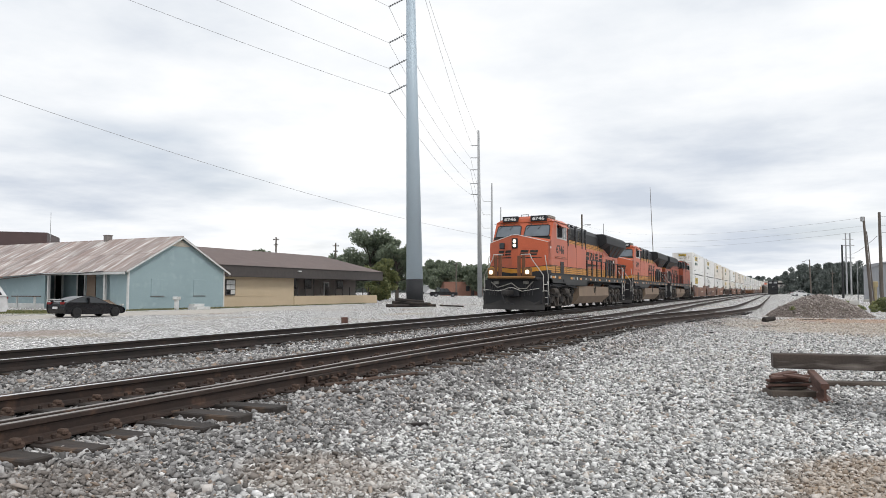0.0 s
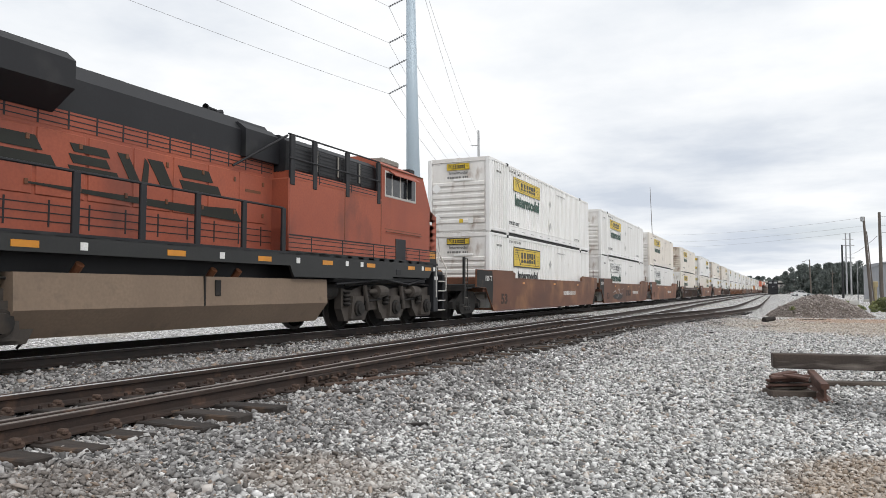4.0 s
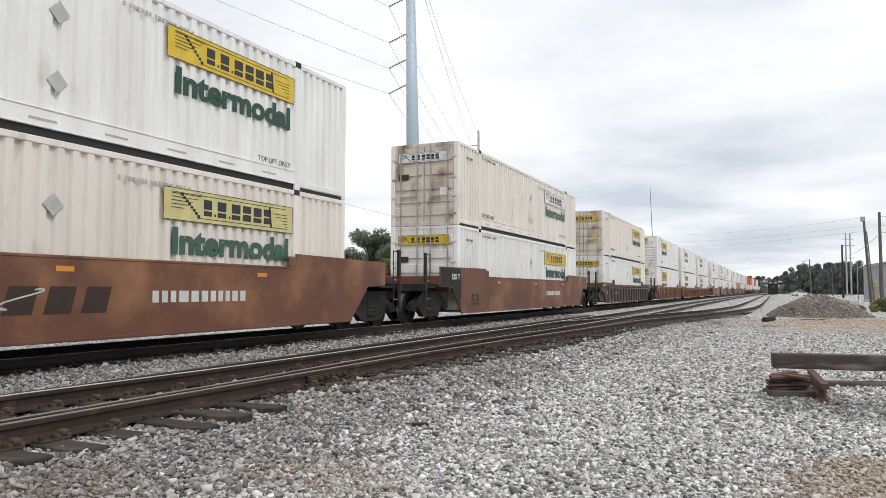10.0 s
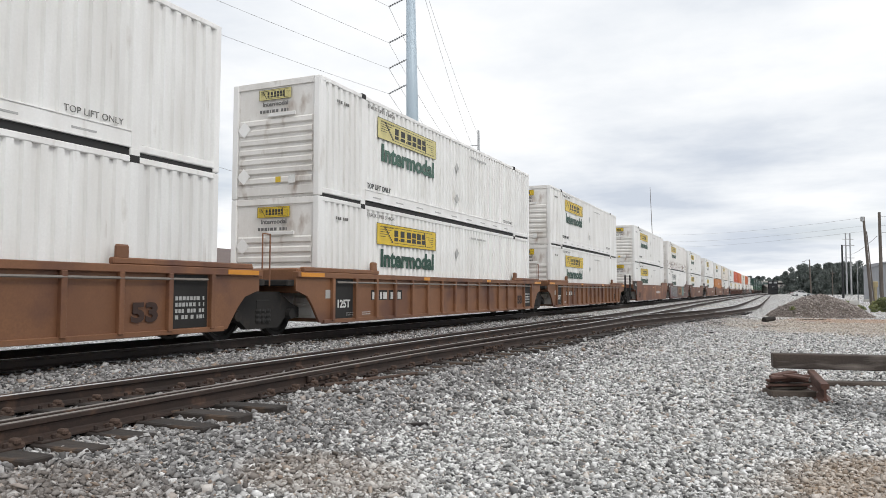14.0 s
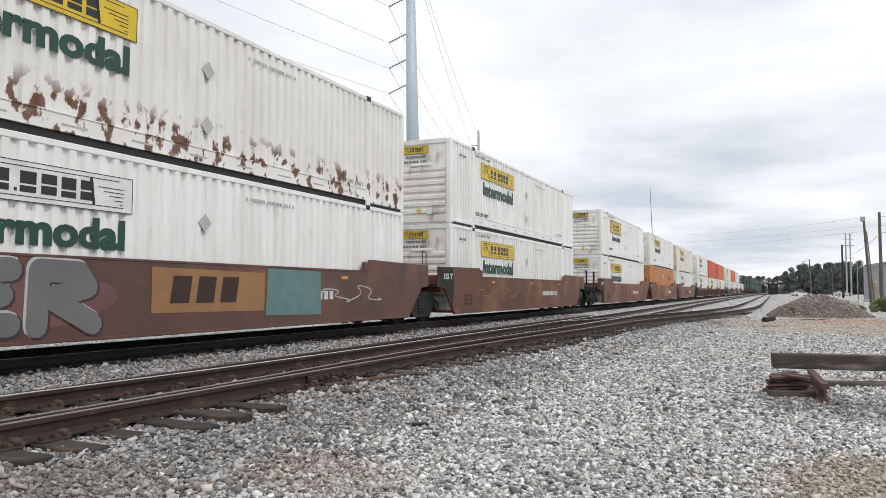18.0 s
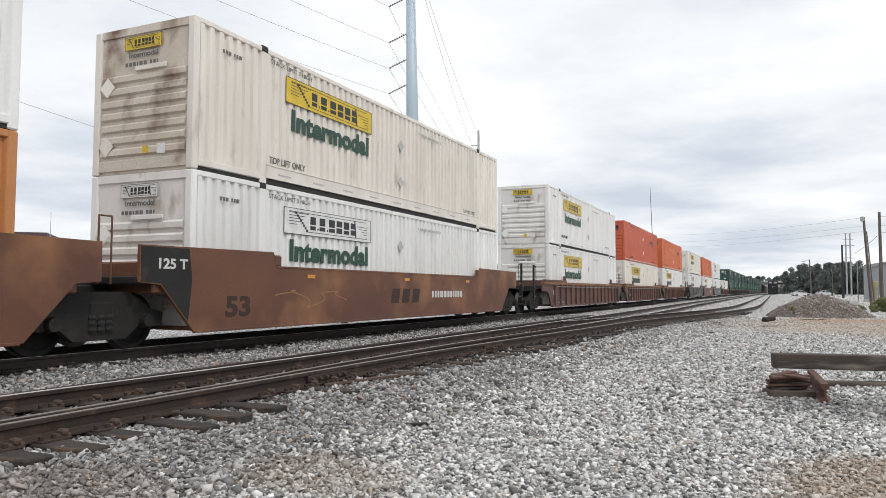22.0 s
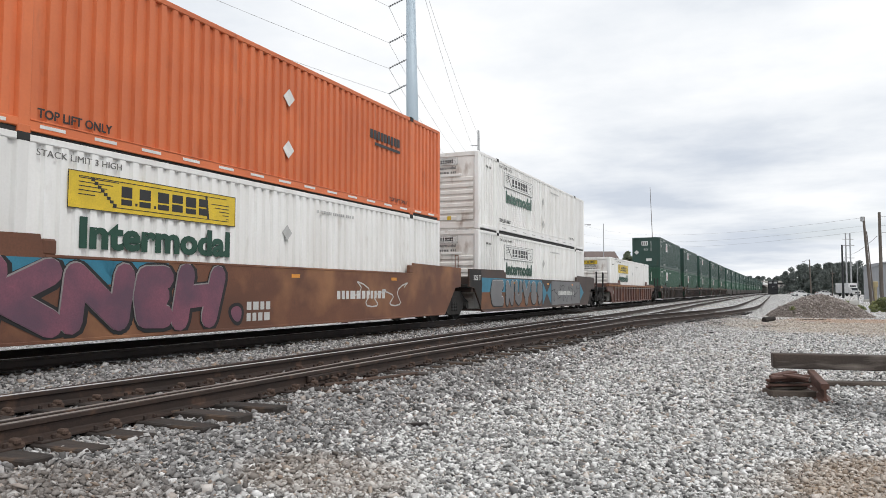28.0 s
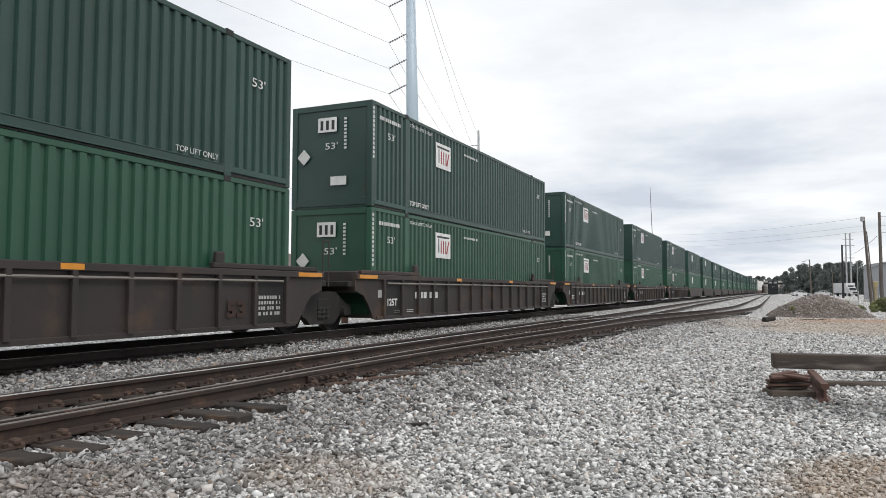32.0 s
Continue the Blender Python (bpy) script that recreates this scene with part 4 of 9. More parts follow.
# white-edged black letters and long pale loops on the ribbed car
painted(UNITS[3], "REKU", ((9.85, 10.95), (11.0, 11.95), (12.05, 13.05), (13.2, 14.7)), 0.42, 1.22, ((0.225, SPRAY_WHITE, 0.05, 0), (0.150, SPRAY_BLACK, 0, 0)), SIDE_X - 0.022)
sprayed(UNITS[3], "spray_backing", [[(9.6, 0.36), (14.95, 0.36), (14.95, 1.26), (9.6, 1.26)]], SPRAY_BLACK, -0.0185)
for y0, y1, seed in ((0.6, 2.6, 31), (2.4, 4.6, 32), (4.6, 7.2, 33)):
    loops(UNITS[3], y0, y1, SPRAY_PALE, seed, 0.035, 0.42, SIDE_X - 0.022)
loops(UNITS[3], 8.9, 9.6, SPRAY_WHITE, 34, 0.012, 0.3, SIDE_X - 0.022)
loops(UNITS[10], 1.2, 4.2, SPRAY_TAN, 8, 0.012, 0.25)
# the car with grey and pink figures, a tan panel and a teal patch
sprayed(UNITS[11], "spray_backing", [blob(2.6, 0.84, 6.6, 0.95, random.Random(4), 0, 3.0)], FADED_PINK, 0.002)
painted(UNITS[11], "DUSER", ((0.45, 1.45), (1.55, 2.45), (2.55, 3.45), (3.55, 4.4), (4.55, 5.7)), 0.46, 1.36, ((0.185, SPRAY_WHITE, -0.02, 0.015), (0.178, MAUVE_DARK, 0.03, -0.02), (0.165, METAL_SPRAY, 0, 0)))
sprayed(UNITS[11], "spray_fill", [[(6.75, 0.62), (9.7, 0.60), (9.7, 1.36), (6.75, 1.40)]], SPRAY_TAN, 0.0045)
sprayed(UNITS[11], "stencil", [[(7.15 + 0.62 * i, 0.78), (7.6 + 0.62 * i, 0.78), (7.68 + 0.62 * i, 1.26), (7.23 + 0.62 * i, 1.26)] for i in range(3)], SMUDGE, 0.008)
sprayed(UNITS[11], "spray_fill", [[(9.75, 0.50), (11.75, 0.46), (11.7, 1.44), (9.8, 1.46)]], SPRAY_TEAL, 0.0045)
loops(UNITS[11], 11.8, 14.6, SPRAY_WHITE, 9, 0.012, 0.25)
loops(UNITS[12], 2.0, 6.5, SPRAY_TAN, 10, 0.013, 0.25)
loops(UNITS[14], 6.4, 8.3, SPRAY_WHITE, 11, 0.016, 0.3)
sprayed(UNITS[14], "spray_fill", [[(8.2, 0.55), (10.3, 0.55), (10.3, 1.30), (8.2, 1.30)]], SPRAY_TAN, 0.0025)
loops(UNITS[14], 10.4, 12.2, SPRAY_WHITE, 12, 0.02, 0.3)
loops(UNITS[15], 2.4, 5.0, SPRAY_TAN, 13, 0.012, 0.25)
# black letters with white edges
painted(UNITS[19], "SUERDR", ((2.9, 4.7), (5.0, 6.8), (7.1, 8.9), (9.3, 11.1), (11.5, 13.2), (13.75, 15.6)), 0.52, 1.28, ((0.275, SPRAY_WHITE, 0.02, 0.0), (0.215, SPRAY_BLACK, 0, 0)))
loops(UNITS[19], 15.4, 16.4, SPRAY_WHITE, 41, 0.03, 0.25)
# pink letters
sprayed(UNITS[20], "spray_fill", [[(1.2, 1.05), (3.6, 1.1), (3.8, 1.465), (1.0, 1.465)], [(3.4, 1.2), (4.6, 1.25), (4.6, 1.465), (3.2, 1.465)]], SPRAY_BLUE, 0.003)
painted(UNITS[20], "KNEH", ((1.30, 2.45), (2.60, 3.80), (3.98, 4.60), (4.82, 5.90)), 0.50, 1.28, ((0.262, SPRAY_BLACK, 0.02, -0.01), (0.208, SPRAY_PALE, -0.014, 0.014), (0.200, MAUVE, 0, 0)))
sprayed(UNITS[20], "spray_fill", [blob(6.35, 0.56, 0.34, 0.34, random.Random(8), 0.05, 2.0)], SPRAY_BLACK, 0.004)
sprayed(UNITS[20], "spray_fill", [blob(6.35, 0.56, 0.30, 0.30, random.Random(8), 0, 2.0)], MAUVE, 0.008)
for i in range(2):
    plate_bars(1, SIDE_X + 0.002, 6.65, 0.40 + 0.22 * i, 0.75, 0.26, UNITS[20], SPRAY_WHITE, seed=60 + i)
loops(UNITS[20], 10.7, 13.6, SPRAY_WHITE, 15, 0.018, 0.36)
# grey letters with blue wedges
sprayed(UNITS[21], "spray_backing", [[(-0.6, 0.95), (7.3, 0.95), (7.3, 1.475), (-0.6, 1.475)]], SPRAY_BLUE, 0.0015)
sprayed(UNITS[21], "spray_fill", [[(-0.2, 0.34), (7.2, 0.34), (7.2, 0.95), (-0.2, 0.95)]], SPRAY_RUST, 0.0015)
painted(UNITS[21], "ENUY89", ((0.70, 2.16), (2.46, 3.26), (3.58, 4.30), (4.58, 5.42), (5.70, 6.30), (6.60, 7.20)), 0.55, 1.28, ((0.225, SPRAY_BLACK, 0.01, -0.01), (0.188, SPRAY_WHITE, 0.014, 0.016), (0.180, METAL_SPRAY, 0, 0)))
sprayed(UNITS[21], "spray_fill", [[(7.38, 1.40), (8.05, 0.92), (7.38, 0.36)], [(8.78, 1.42), (8.05, 0.92), (8.78, 0.36)]], SPRAY_BLUE, 0.0045)
sprayed(UNITS[21], "spray_fill", [[(8.85, 0.34), (14.3, 0.34), (14.3, 1.46), (8.85, 1.46)]], METAL_SPRAY, 0.0015)
for i in range(9):
    sprayed(UNITS[21], "spray_hole", [blob(9.3 + 0.55 * i, 0.62 + 0.27 * (i % 3), 0.20, 0.20, random.Random(70 + i), 0.02, 1.4)], SPRAY_BLACK, 0.004)
    sprayed(UNITS[21], "spray_hole", [blob(9.32 + 0.55 * i, 0.63 + 0.27 * (i % 3), 0.18, 0.18, random.Random(70 + i), 0, 1.4)], SPRAY_GREY, 0.006)
loops(UNITS[21], 8.9, 14.2, SPRAY_BLACK, 71, 0.014, 0.45)
plate_bars(1, SIDE_X + 0.014, 10.3, 0.80, 2.6, 0.26, UNITS[21], WHITE_INK, seed=72)
sprayed(UNITS[21], "spray_fill", [[(14.4, 1.4), (15.2, 0.9), (14.4, 0.5)]], SPRAY_BLUE, 0.0045)


# ---- locomotives ----
LOCO_ORANGE = surface("orange_locomotive_paint", (0.56, 0.118, 0.045), (0.46, 0.092, 0.036), 0.7, 0.42, 0, 0.05, 20,
                      spot=(0.20, 0.07, 0.035), spot_at=(0.62, 0.98), spot_scale=1.0, spot_stretch=(1, 1, 0.6), by_object=0.04)
DULL_ORANGE = surface("sooty_faded_orange_paint", (0.40, 0.095, 0.045), (0.29, 0.07, 0.04), 0.7, 0.6, 0, 0.06, 20,
                      spot=(0.10, 0.04, 0.03), spot_at=(0.55, 0.85), spot_scale=1.0, spot_stretch=(1, 1, 0.6), by_object=0.04)
LOCO_BLACK = surface("black_locomotive_paint", (0.012, 0.0125, 0.016), (0.007, 0.0075, 0.010), 1.0, 0.62, 0, 0.08, 20,
                     spot=(0.035, 0.033, 0.033), spot_at=(0.6, 0.9), spot_scale=1.5)
SILL_GREY = surface("dark_grey_sill_paint", (0.027, 0.028, 0.028), (0.017, 0.018, 0.018), 1.0, 0.6, 0, 0.08, 20)
STRIPE = surface("yellow_stripe_paint", (0.62, 0.27, 0.02), (0.50, 0.21, 0.018), 1.0, 0.5, 0, 0.06, 20, spot=(0.18, 0.08, 0.03), spot_at=(0.6, 0.9))
TANK_TAN = surface("dusty_tan_fuel_tank", (0.26, 0.19, 0.135), (0.20, 0.145, 0.105), 0.8, 0.8, 0, 0.1, 20, spot=(0.12, 0.09, 0.07), spot_at=(0.6, 0.85))
RAIL_SILVER = plain("silver_handrail", (0.62, 0.60, 0.56), 0.4, 0.3)
CAB_GLASS = plain("cab_window_glass", (0.16, 0.19, 0.22), 0.08)
LAMP_ON = glow("lit_headlight", (1.0, 0.86, 0.64), 1.5)
LAMP_OFF = plain("unlit_lamp_lens", (0.35, 0.35, 0.34), 0.2)


def loco_truck(ob, y, turn=1):
    """A six-wheel truck with a cast frame; turn is -1 for the rear one, which faces the other way."""
    for x in (1.12, -1.12):
        d = 1 if x > 0 else -1
        line = [(-2.62, 0.62), (-2.62, 1.06), (-2.2, 1.12), (-1.5, 1.0), (-1.1, 1.10), (-0.5, 1.12), (0.5, 1.0), (1.1, 1.10), (1.7, 1.12), (2.2, 1.0), (2.62, 1.06), (2.62, 0.55), (2.46, 0.24), (1.50, 0.24), (1.30, 0.50), (0.72, 0.50),
                (0.52, 0.24), (-0.52, 0.24), (-0.72, 0.50), (-1.30, 0.50), (-1.50, 0.24), (-2.46, 0.24)]
        f = part("truck_frame", Shape().prism([(y + turn * a, b) for a, b in line], x - 0.10, x + 0.10), DUSTY_CAST, ob, "dusty cast steel truck frame")
        if d < 0:
            continue
        for a in (-1.98, 0.0, 1.98):
            c = y + a
            part("journal_box", Shape().prism([(c - 0.32, 0.30), (c + 0.32, 0.30), (c + 0.26, 0.86), (c - 0.26, 0.86)], x + 0.08, x + 0.20), DUSTY_CAST, f)
            part("bearing_cap", Shape().lathe((x + 0.20, c, 0.55), (1, 0, 0), [(0.0, 0.20), (0.05, 0.20), (0.06, 0.15), (0.11, 0.14), (0.12, 0.0)], 16), TRUCK_STEEL, f)
            for b in (-0.46, 0.46):
                part("spring", Shape().lathe((x + 0.14, c + b, 0.62), (0, 0, 1), [(0, 0.08), (0.05, 0.12), (0.1, 0.08), (0.15, 0.12), (0.2, 0.08), (0.25, 0.12), (0.3, 0.08), (0.36, 0.12)], 12), TRUCK_STEEL, f)
        for a in (-1.05, 0.95):
            part("brake_cylinder", Shape().lathe((x + 0.22, y + turn * a, 0.98), (0, turn, 0), [(-0.34, 0.0), (-0.34, 0.13), (-0.1, 0.17), (0.2, 0.17), (0.22, 0.08), (0.55, 0.05), (0.55, 0.0)], 14), DUSTY_CAST, f)
            part("damper", Shape().cyl((x + 0.2, y + turn * (a + 0.55), 0.50), (x + 0.2, y + turn * (a + 0.75), 1.14), 0.065, n=10), DUSTY_CAST, f)
            part("brake_rod", Shape().tube([(x + 0.14, y + turn * (a - 0.7), 1.06), (x + 0.22, y + turn * (a - 0.1), 0.78), (x + 0.22, y + turn * (a + 0.7), 0.72)], 0.028), TRUCK_STEEL, f)
            part("brake_hanger", Shape().prism([(y + turn * (a - 0.25), 0.42), (y + turn * (a - 0.12), 0.42), (y + turn * (a + 0.12), 1.0), (y + turn * (a - 0.06), 1.0)], x + 0.12, x + 0.17), DUSTY_CAST, f)
        part("air_pipe", Shape().tube([(x + 0.12, y - 2.5, 1.16), (x + 0.14, y - 1.2, 1.20), (x + 0.14, y + 1.2, 1.20), (x + 0.12, y + 2.5, 1.14)], 0.022), TRUCK_STEEL, f)
        part("sand_pipe", Shape().tube([(x + 0.05, y - 2.5, 1.1), (x + 0.1, y - 2.72, 0.6), (x - 0.3, y - 2.6, 0.15)], 0.022), TRUCK_STEEL, f)
    for a in (-1.98, 0.0, 1.98):
        wheelset(ob, y + a, 0.53)


def railing(ob, x, y0, y1, n, z0, z1, lean=0.0):
    r = part("handrail", Shape().cyl((x, y0, z1), (x, y1, z1 + lean), 0.026, n=6), LOCO_BLACK, ob)
    for i in range(n + 1):
        y = y0 + (y1 - y0) * i / n
        part("stanchion", Shape().soft_box(x - 0.03, x + 0.03, y - 0.065, y + 0.065, z0 - 0.25, z1 + lean * i / n, 0.012), LOCO_BLACK, r)


def stripes(ob, x, y0, y1, z0, z1, rows, uprights):
    """Black hairlines on a yellow band."""
    for i in range(rows):
        z = z0 + (z1 - z0) * (i + 0.6) / (rows + 0.2)
        part("pinstripe", Shape().box(x, x + 0.005, y0, y1, z, z + 0.017), LOCO_BLACK, ob)
    for y in uprights:
        part("pinstripe", Shape().box(x, x + 0.006, y, y + 0.03, z0, z1), LOCO_BLACK, ob)


def locomotive(label, number, paint, lit):
    """Front coupler at the origin, +y to the rear, the rails at z = 0."""
    ob = thing("locomotive", label, "locomotive", "locomotives of the train")
    L = 22.25
    # ---- frame, sill and deck ----
    part("frame", Shape().soft_box(-0.95, 0.95, 1.5, L - 1.2, 0.95, 1.6, 0.03), LOCO_BLACK, ob)
    for x in (1.44, -1.50):
        sill = part("side_sill", Shape().prism([(2.35, 1.86), (2.35, 1.72), (2.62, 1.38), (4.9, 1.38), (4.95, 1.30), (9.4, 1.30), (9.55, 1.54), (20.9, 1.54), (20.9, 1.80), (9.6, 1.80), (9.55, 1.86)], x, x + 0.06), SILL_GREY, ob, "dark grey side sill")
        if x > 0:
            for y in (2.5, 3.6, 5.9, 7.9, 10.2, 12.6, 15.4, 18.0, 20.2):
                part("reflector", Shape().box(x + 0.06, x + 0.066, y, y + 0.42, 1.60, 1.70), AMBER_MARK, sill)
            for y in (2.2, 3.0, 6.5, 7.2, 9.2, 11.6, 14.6, 17.3, 19.7):
                part("reflector", Shape().box(x + 0.06, x + 0.066, y, y + 0.13, 1.60, 1.72), LOGO_WHITE, sill)
            part("jacking_pad", Shape().soft_box(x - 0.1, x + 0.075, 4.45, 4.75, 1.42, 1.60, 0.02), LOCO_BLACK, sill)
    for y0, y1, z in ((2.6, 7.6, 1.22), (15.9, 20.6, 1.22)):
        part("cable_tray", Shape().soft_box(0.9, 1.36, y0, y1, z, z + 0.16, 0.03), LOCO_BLACK, ob)
        part("hose_run", Shape().tube([(1.38, y0, 1.36), (1.40, y0 + 1.2, 1.18), (1.40, y0 + 2.6, 1.30), (1.40, y1, 1.16)], 0.03), LOCO_BLACK, ob)
    part("deck", Shape().box(-1.5, 1.5, 2.0, 20.9, 1.78, 1.84), LOCO_BLACK, ob)
    # ---- wide body: cab side and equipment cabinet in one line ----
    wide = part("equipment_cabinet", Shape().soft_box(-1.45, 1.45, 5.45, 9.55, 1.87, 3.46, 0.03), paint, ob)
    part("band", Shape().box(-1.455, 1.455, 2.04, 9.56, 1.87, 2.20), STRIPE, ob, "yellow lower band")
    stripes(ob, 1.455, 2.04, 9.56, 1.87, 2.20, 3, (2.07, 3.2, 4.0, 5.3, 5.9, 7.4, 8.7))
    part("pinstripe", Shape().box(1.455, 1.461, 2.04, 9.56, 2.195, 2.225), LOCO_BLACK, ob)
    for y in (5.5, 7.3):
        part("door_line", Shape().box(1.45, 1.455, y, y + 0.02, 2.23, 3.40), LOCO_BROWN, wide)
    part("hatch", Shape().soft_box(1.44, 1.468, 4.1, 4.7, 1.84, 2.44, 0.01), LOCO_BLACK, ob, "dark hatch in the side")
    part("grab_iron", Shape().tube([(1.49, 3.1, 2.60), (1.49, 5.3, 2.60)], 0.013), LOCO_BROWN, wide)
    part("upper_band", Shape().box(-1.452, 1.452, 5.6, 9.5, 3.44, 3.62), STRIPE, ob, "yellow band under the black cabinet")
    stripes(ob, 1.452, 5.6, 9.5, 3.44, 3.62, 2, (7.0, 8.4))
    # ---- black cabinet behind the cab, with its posts, doors and rails ----
    gr = part("brake_grid_cabinet", Shape().prism([(-1.30, 3.60), (1.30, 3.60), (1.30, 4.28), (1.10, 4.42), (-1.10, 4.42), (-1.30, 4.28)], 5.5, 9.5, "y"), LOCO_BLACK, ob, "black equipment cabinet")
    part("low_cabinet", Shape().prism([(-1.12, 3.76), (1.12, 3.76), (1.12, 4.34), (0.9, 4.50), (-0.9, 4.50), (-1.12, 4.34)], 9.5, 10.6, "y"), LOCO_BLACK, ob)
    for y0, y1 in ((5.75, 6.35), (6.55, 7.35), (7.55, 8.25), (8.45, 9.25)):
        g = part("grille", Shape().soft_box(1.29, 1.325, y0, y1, 3.68, 4.24, 0.012), GRILLE_GREY, gr, "dark screened panel")
        for j in range(6):
            part("slat", Shape().box(1.325, 1.335, y0 + 0.04, y1 - 0.04, 3.72 + 0.085 * j, 3.745 + 0.085 * j), LOCO_BLACK, g)
    for y in (6.45, 7.45, 8.35):
        part("pale_post", Shape().soft_box(1.32, 1.35, y - 0.025, y + 0.025, 3.75, 4.25, 0.006), CONCRETE_GREY, gr)
    for y in (5.65, 7.2, 8.6, 9.45):
        part("bracket_post", Shape().soft_box(1.40, 1.47, y - 0.08, y + 0.08, 3.30, 4.40, 0.012), LOCO_BLACK, gr)
    part("top_rail", Shape().tube([(1.45, 5.6, 4.42), (1.45, 9.6, 4.40)], 0.022).tube([(1.47, 5.6, 3.90), (1.47, 9.6, 3.88)], 0.022), LOCO_BLACK, gr)
    part("brace", Shape().tube([(1.42, 9.6, 4.36), (1.05, 10.9, 3.52)], 0.026), LOCO_BLACK, gr)
    # ---- engine hood ----
    hood = part("engine_hood", Shape().prism([(-0.98, 1.84), (0.98, 1.84), (0.98, 3.78), (-0.98, 3.78)], 9.5, 21.0, "y"), paint, ob)
    part("hood_band", Shape().box(-0.988, 0.988, 9.56, 16.2, 3.50, 3.78), STRIPE, ob, "yellow upper band")
    stripes(ob, 0.988, 9.56, 16.2, 3.50, 3.78, 3, [9.9 + 0.52 * i for i in range(12)])
    part("hood_top", Shape().prism([(-0.99, 3.78), (0.99, 3.78), (0.99, 4.32), (0.72, 4.62), (-0.72, 4.62), (-0.99, 4.32)], 9.5, 21.0, "y"), LOCO_BLACK, ob)
    part("low_band", Shape().box(-0.99, 0.99, 9.56, 21.0, 1.85, 2.36), STRIPE, ob, "yellow lower band")
    stripes(ob, 0.99, 9.56, 21.0, 1.95, 2.36, 3, [9.9 + 0.71 * i for i in range(16)])
    for i in range(8):
        y = 9.75 + 0.90 * i
        d = part("hood_door", Shape().soft_box(0.97, 0.998, y + 0.03, y + 0.87, 2.42, 3.44, 0.012), paint, hood)
        for z in (2.55, 3.22):
            part("latch", Shape().soft_box(0.995, 1.02, y + 0.10, y + 0.16, z, z + 0.09, 0.006), LOCO_BROWN, d)
    part("number_patch", Shape().box(0.998, 1.002, 9.95, 10.45, 3.05, 3.11), LOCO_BROWN, hood)
    for i, y in enumerate((17.05, 17.65, 18.25, 18.80)):
        v = part("vent", Shape().soft_box(0.98, 1.02, y, y + 0.34, 1.96 + 0.06 * (i % 2), 3.08, 0.01), LOCO_BLACK, hood, "tall dark louvred door")
        for j in range(8):
            part("louvre", Shape().prism([(1.02, 2.10 + 0.115 * j), (1.035, 2.10 + 0.115 * j), (1.02, 2.16 + 0.115 * j)], y + 0.03, y + 0.31, "y"), GRILLE_GREY, v)
    bay = part("rear_door", Shape().soft_box(0.97, 1.0, 19.35, 20.05, 2.05, 3.18, 0.012), LOCO_BROWN, hood, "dull red rear door")
    part("hose_reel", Shape().tube([(1.03, 19.7 + 0.22 * math.cos(0.52 * i), 2.62 + 0.28 * math.sin(0.52 * i)) for i in range(13)], 0.03), CONCRETE_GREY, bay)
    part("notice", Shape().box(1.0, 1.004, 19.45, 19.62, 2.85, 3.05), LOGO_WHITE, bay)
    part("rear_door", Shape().soft_box(0.97, 1.0, 20.15, 20.75, 2.05, 3.18, 0.012), paint, hood)
    for y, w in ((10.3, 0.9), (12.1, 0.5), (13.4, 0.35)):
        part("roof_hatch", Shape().soft_box(-0.5, 0.5, y, y + w, 4.60, 4.67, 0.02), LOCO_BLACK, ob)
    part("exhaust_stack", Shape().soft_box(-0.42, 0.42, 13.0, 13.8, 4.60, 4.74, 0.03), LOCO_BLACK, ob)
    part("horn", Shape().lathe((0.35, 10.9, 4.74), (0, -1, 0), [(0.0, 0.03), (0.25, 0.035), (0.4, 0.09)], 10).lathe((0.5, 10.8, 4.72), (0, 1, 0), [(0.0, 0.03), (0.2, 0.035), (0.32, 0.08)], 10), LOCO_BLACK, ob)
    # the railway's name: plain slanted dark shapes over a long wedge
    name = Shape()
    for y, w, cuts in ((11.15, 1.02, 1), (12.42, 0.98, 0), (13.62, 0.92, 2), (14.78, 0.98, 1)):
        def sl(a, z):
            return (y + a + 0.62 * (z - 2.85), z)
        if cuts == 0:
            name.prism([sl(0, 2.85), sl(0.30, 2.85), sl(0.34, 3.30), sl(0.0, 3.30)], 1.002, 1.008).prism([sl(0.36, 3.20), sl(0.60, 2.85), sl(0.74, 2.85), sl(0.40, 3.30)], 1.002, 1.008)
            name.prism([sl(0.76, 2.85), sl(w, 2.85), sl(w, 3.30), sl(0.76, 3.30)], 1.002, 1.008)
        else:
            gaps = [2.85, 3.04, 3.09, 3.30] if cuts == 1 else [2.85, 2.95, 2.99, 3.13, 3.17, 3.30]
            for k in range(0, len(gaps), 2):
                name.prism([sl(0.05 * (k % 4), gaps[k]), sl(w - 0.06 * k, gaps[k]), sl(w - 0.06 * k, gaps[k + 1]), sl(0.05 * (k % 4), gaps[k + 1])], 1.002, 1.008)
    part("sign_print", name, NAME_INK, ob, "railway name as dark slanted shapes")
    part("sign_print", Shape().prism([(10.55, 2.40), (10.75, 2.66), (12.0, 2.60), (15.25, 2.60), (15.25, 2.57), (12.0, 2.44)], 1.002, 1.008), NAME_INK, ob, "long dark wedge")
    # ---- radiator cabinet with its overhanging wings ----
    part("radiator_wing", Shape().prism([(-1.5, 4.00), (-1.02, 3.70), (1.02, 3.70), (1.5, 4.00), (1.5, 4.42), (1.30, 4.58), (-1.30, 4.58), (-1.5, 4.42)], 14.9, 21.5, "y"), LOCO_BLACK, ob, "black overhanging radiator cabinet")
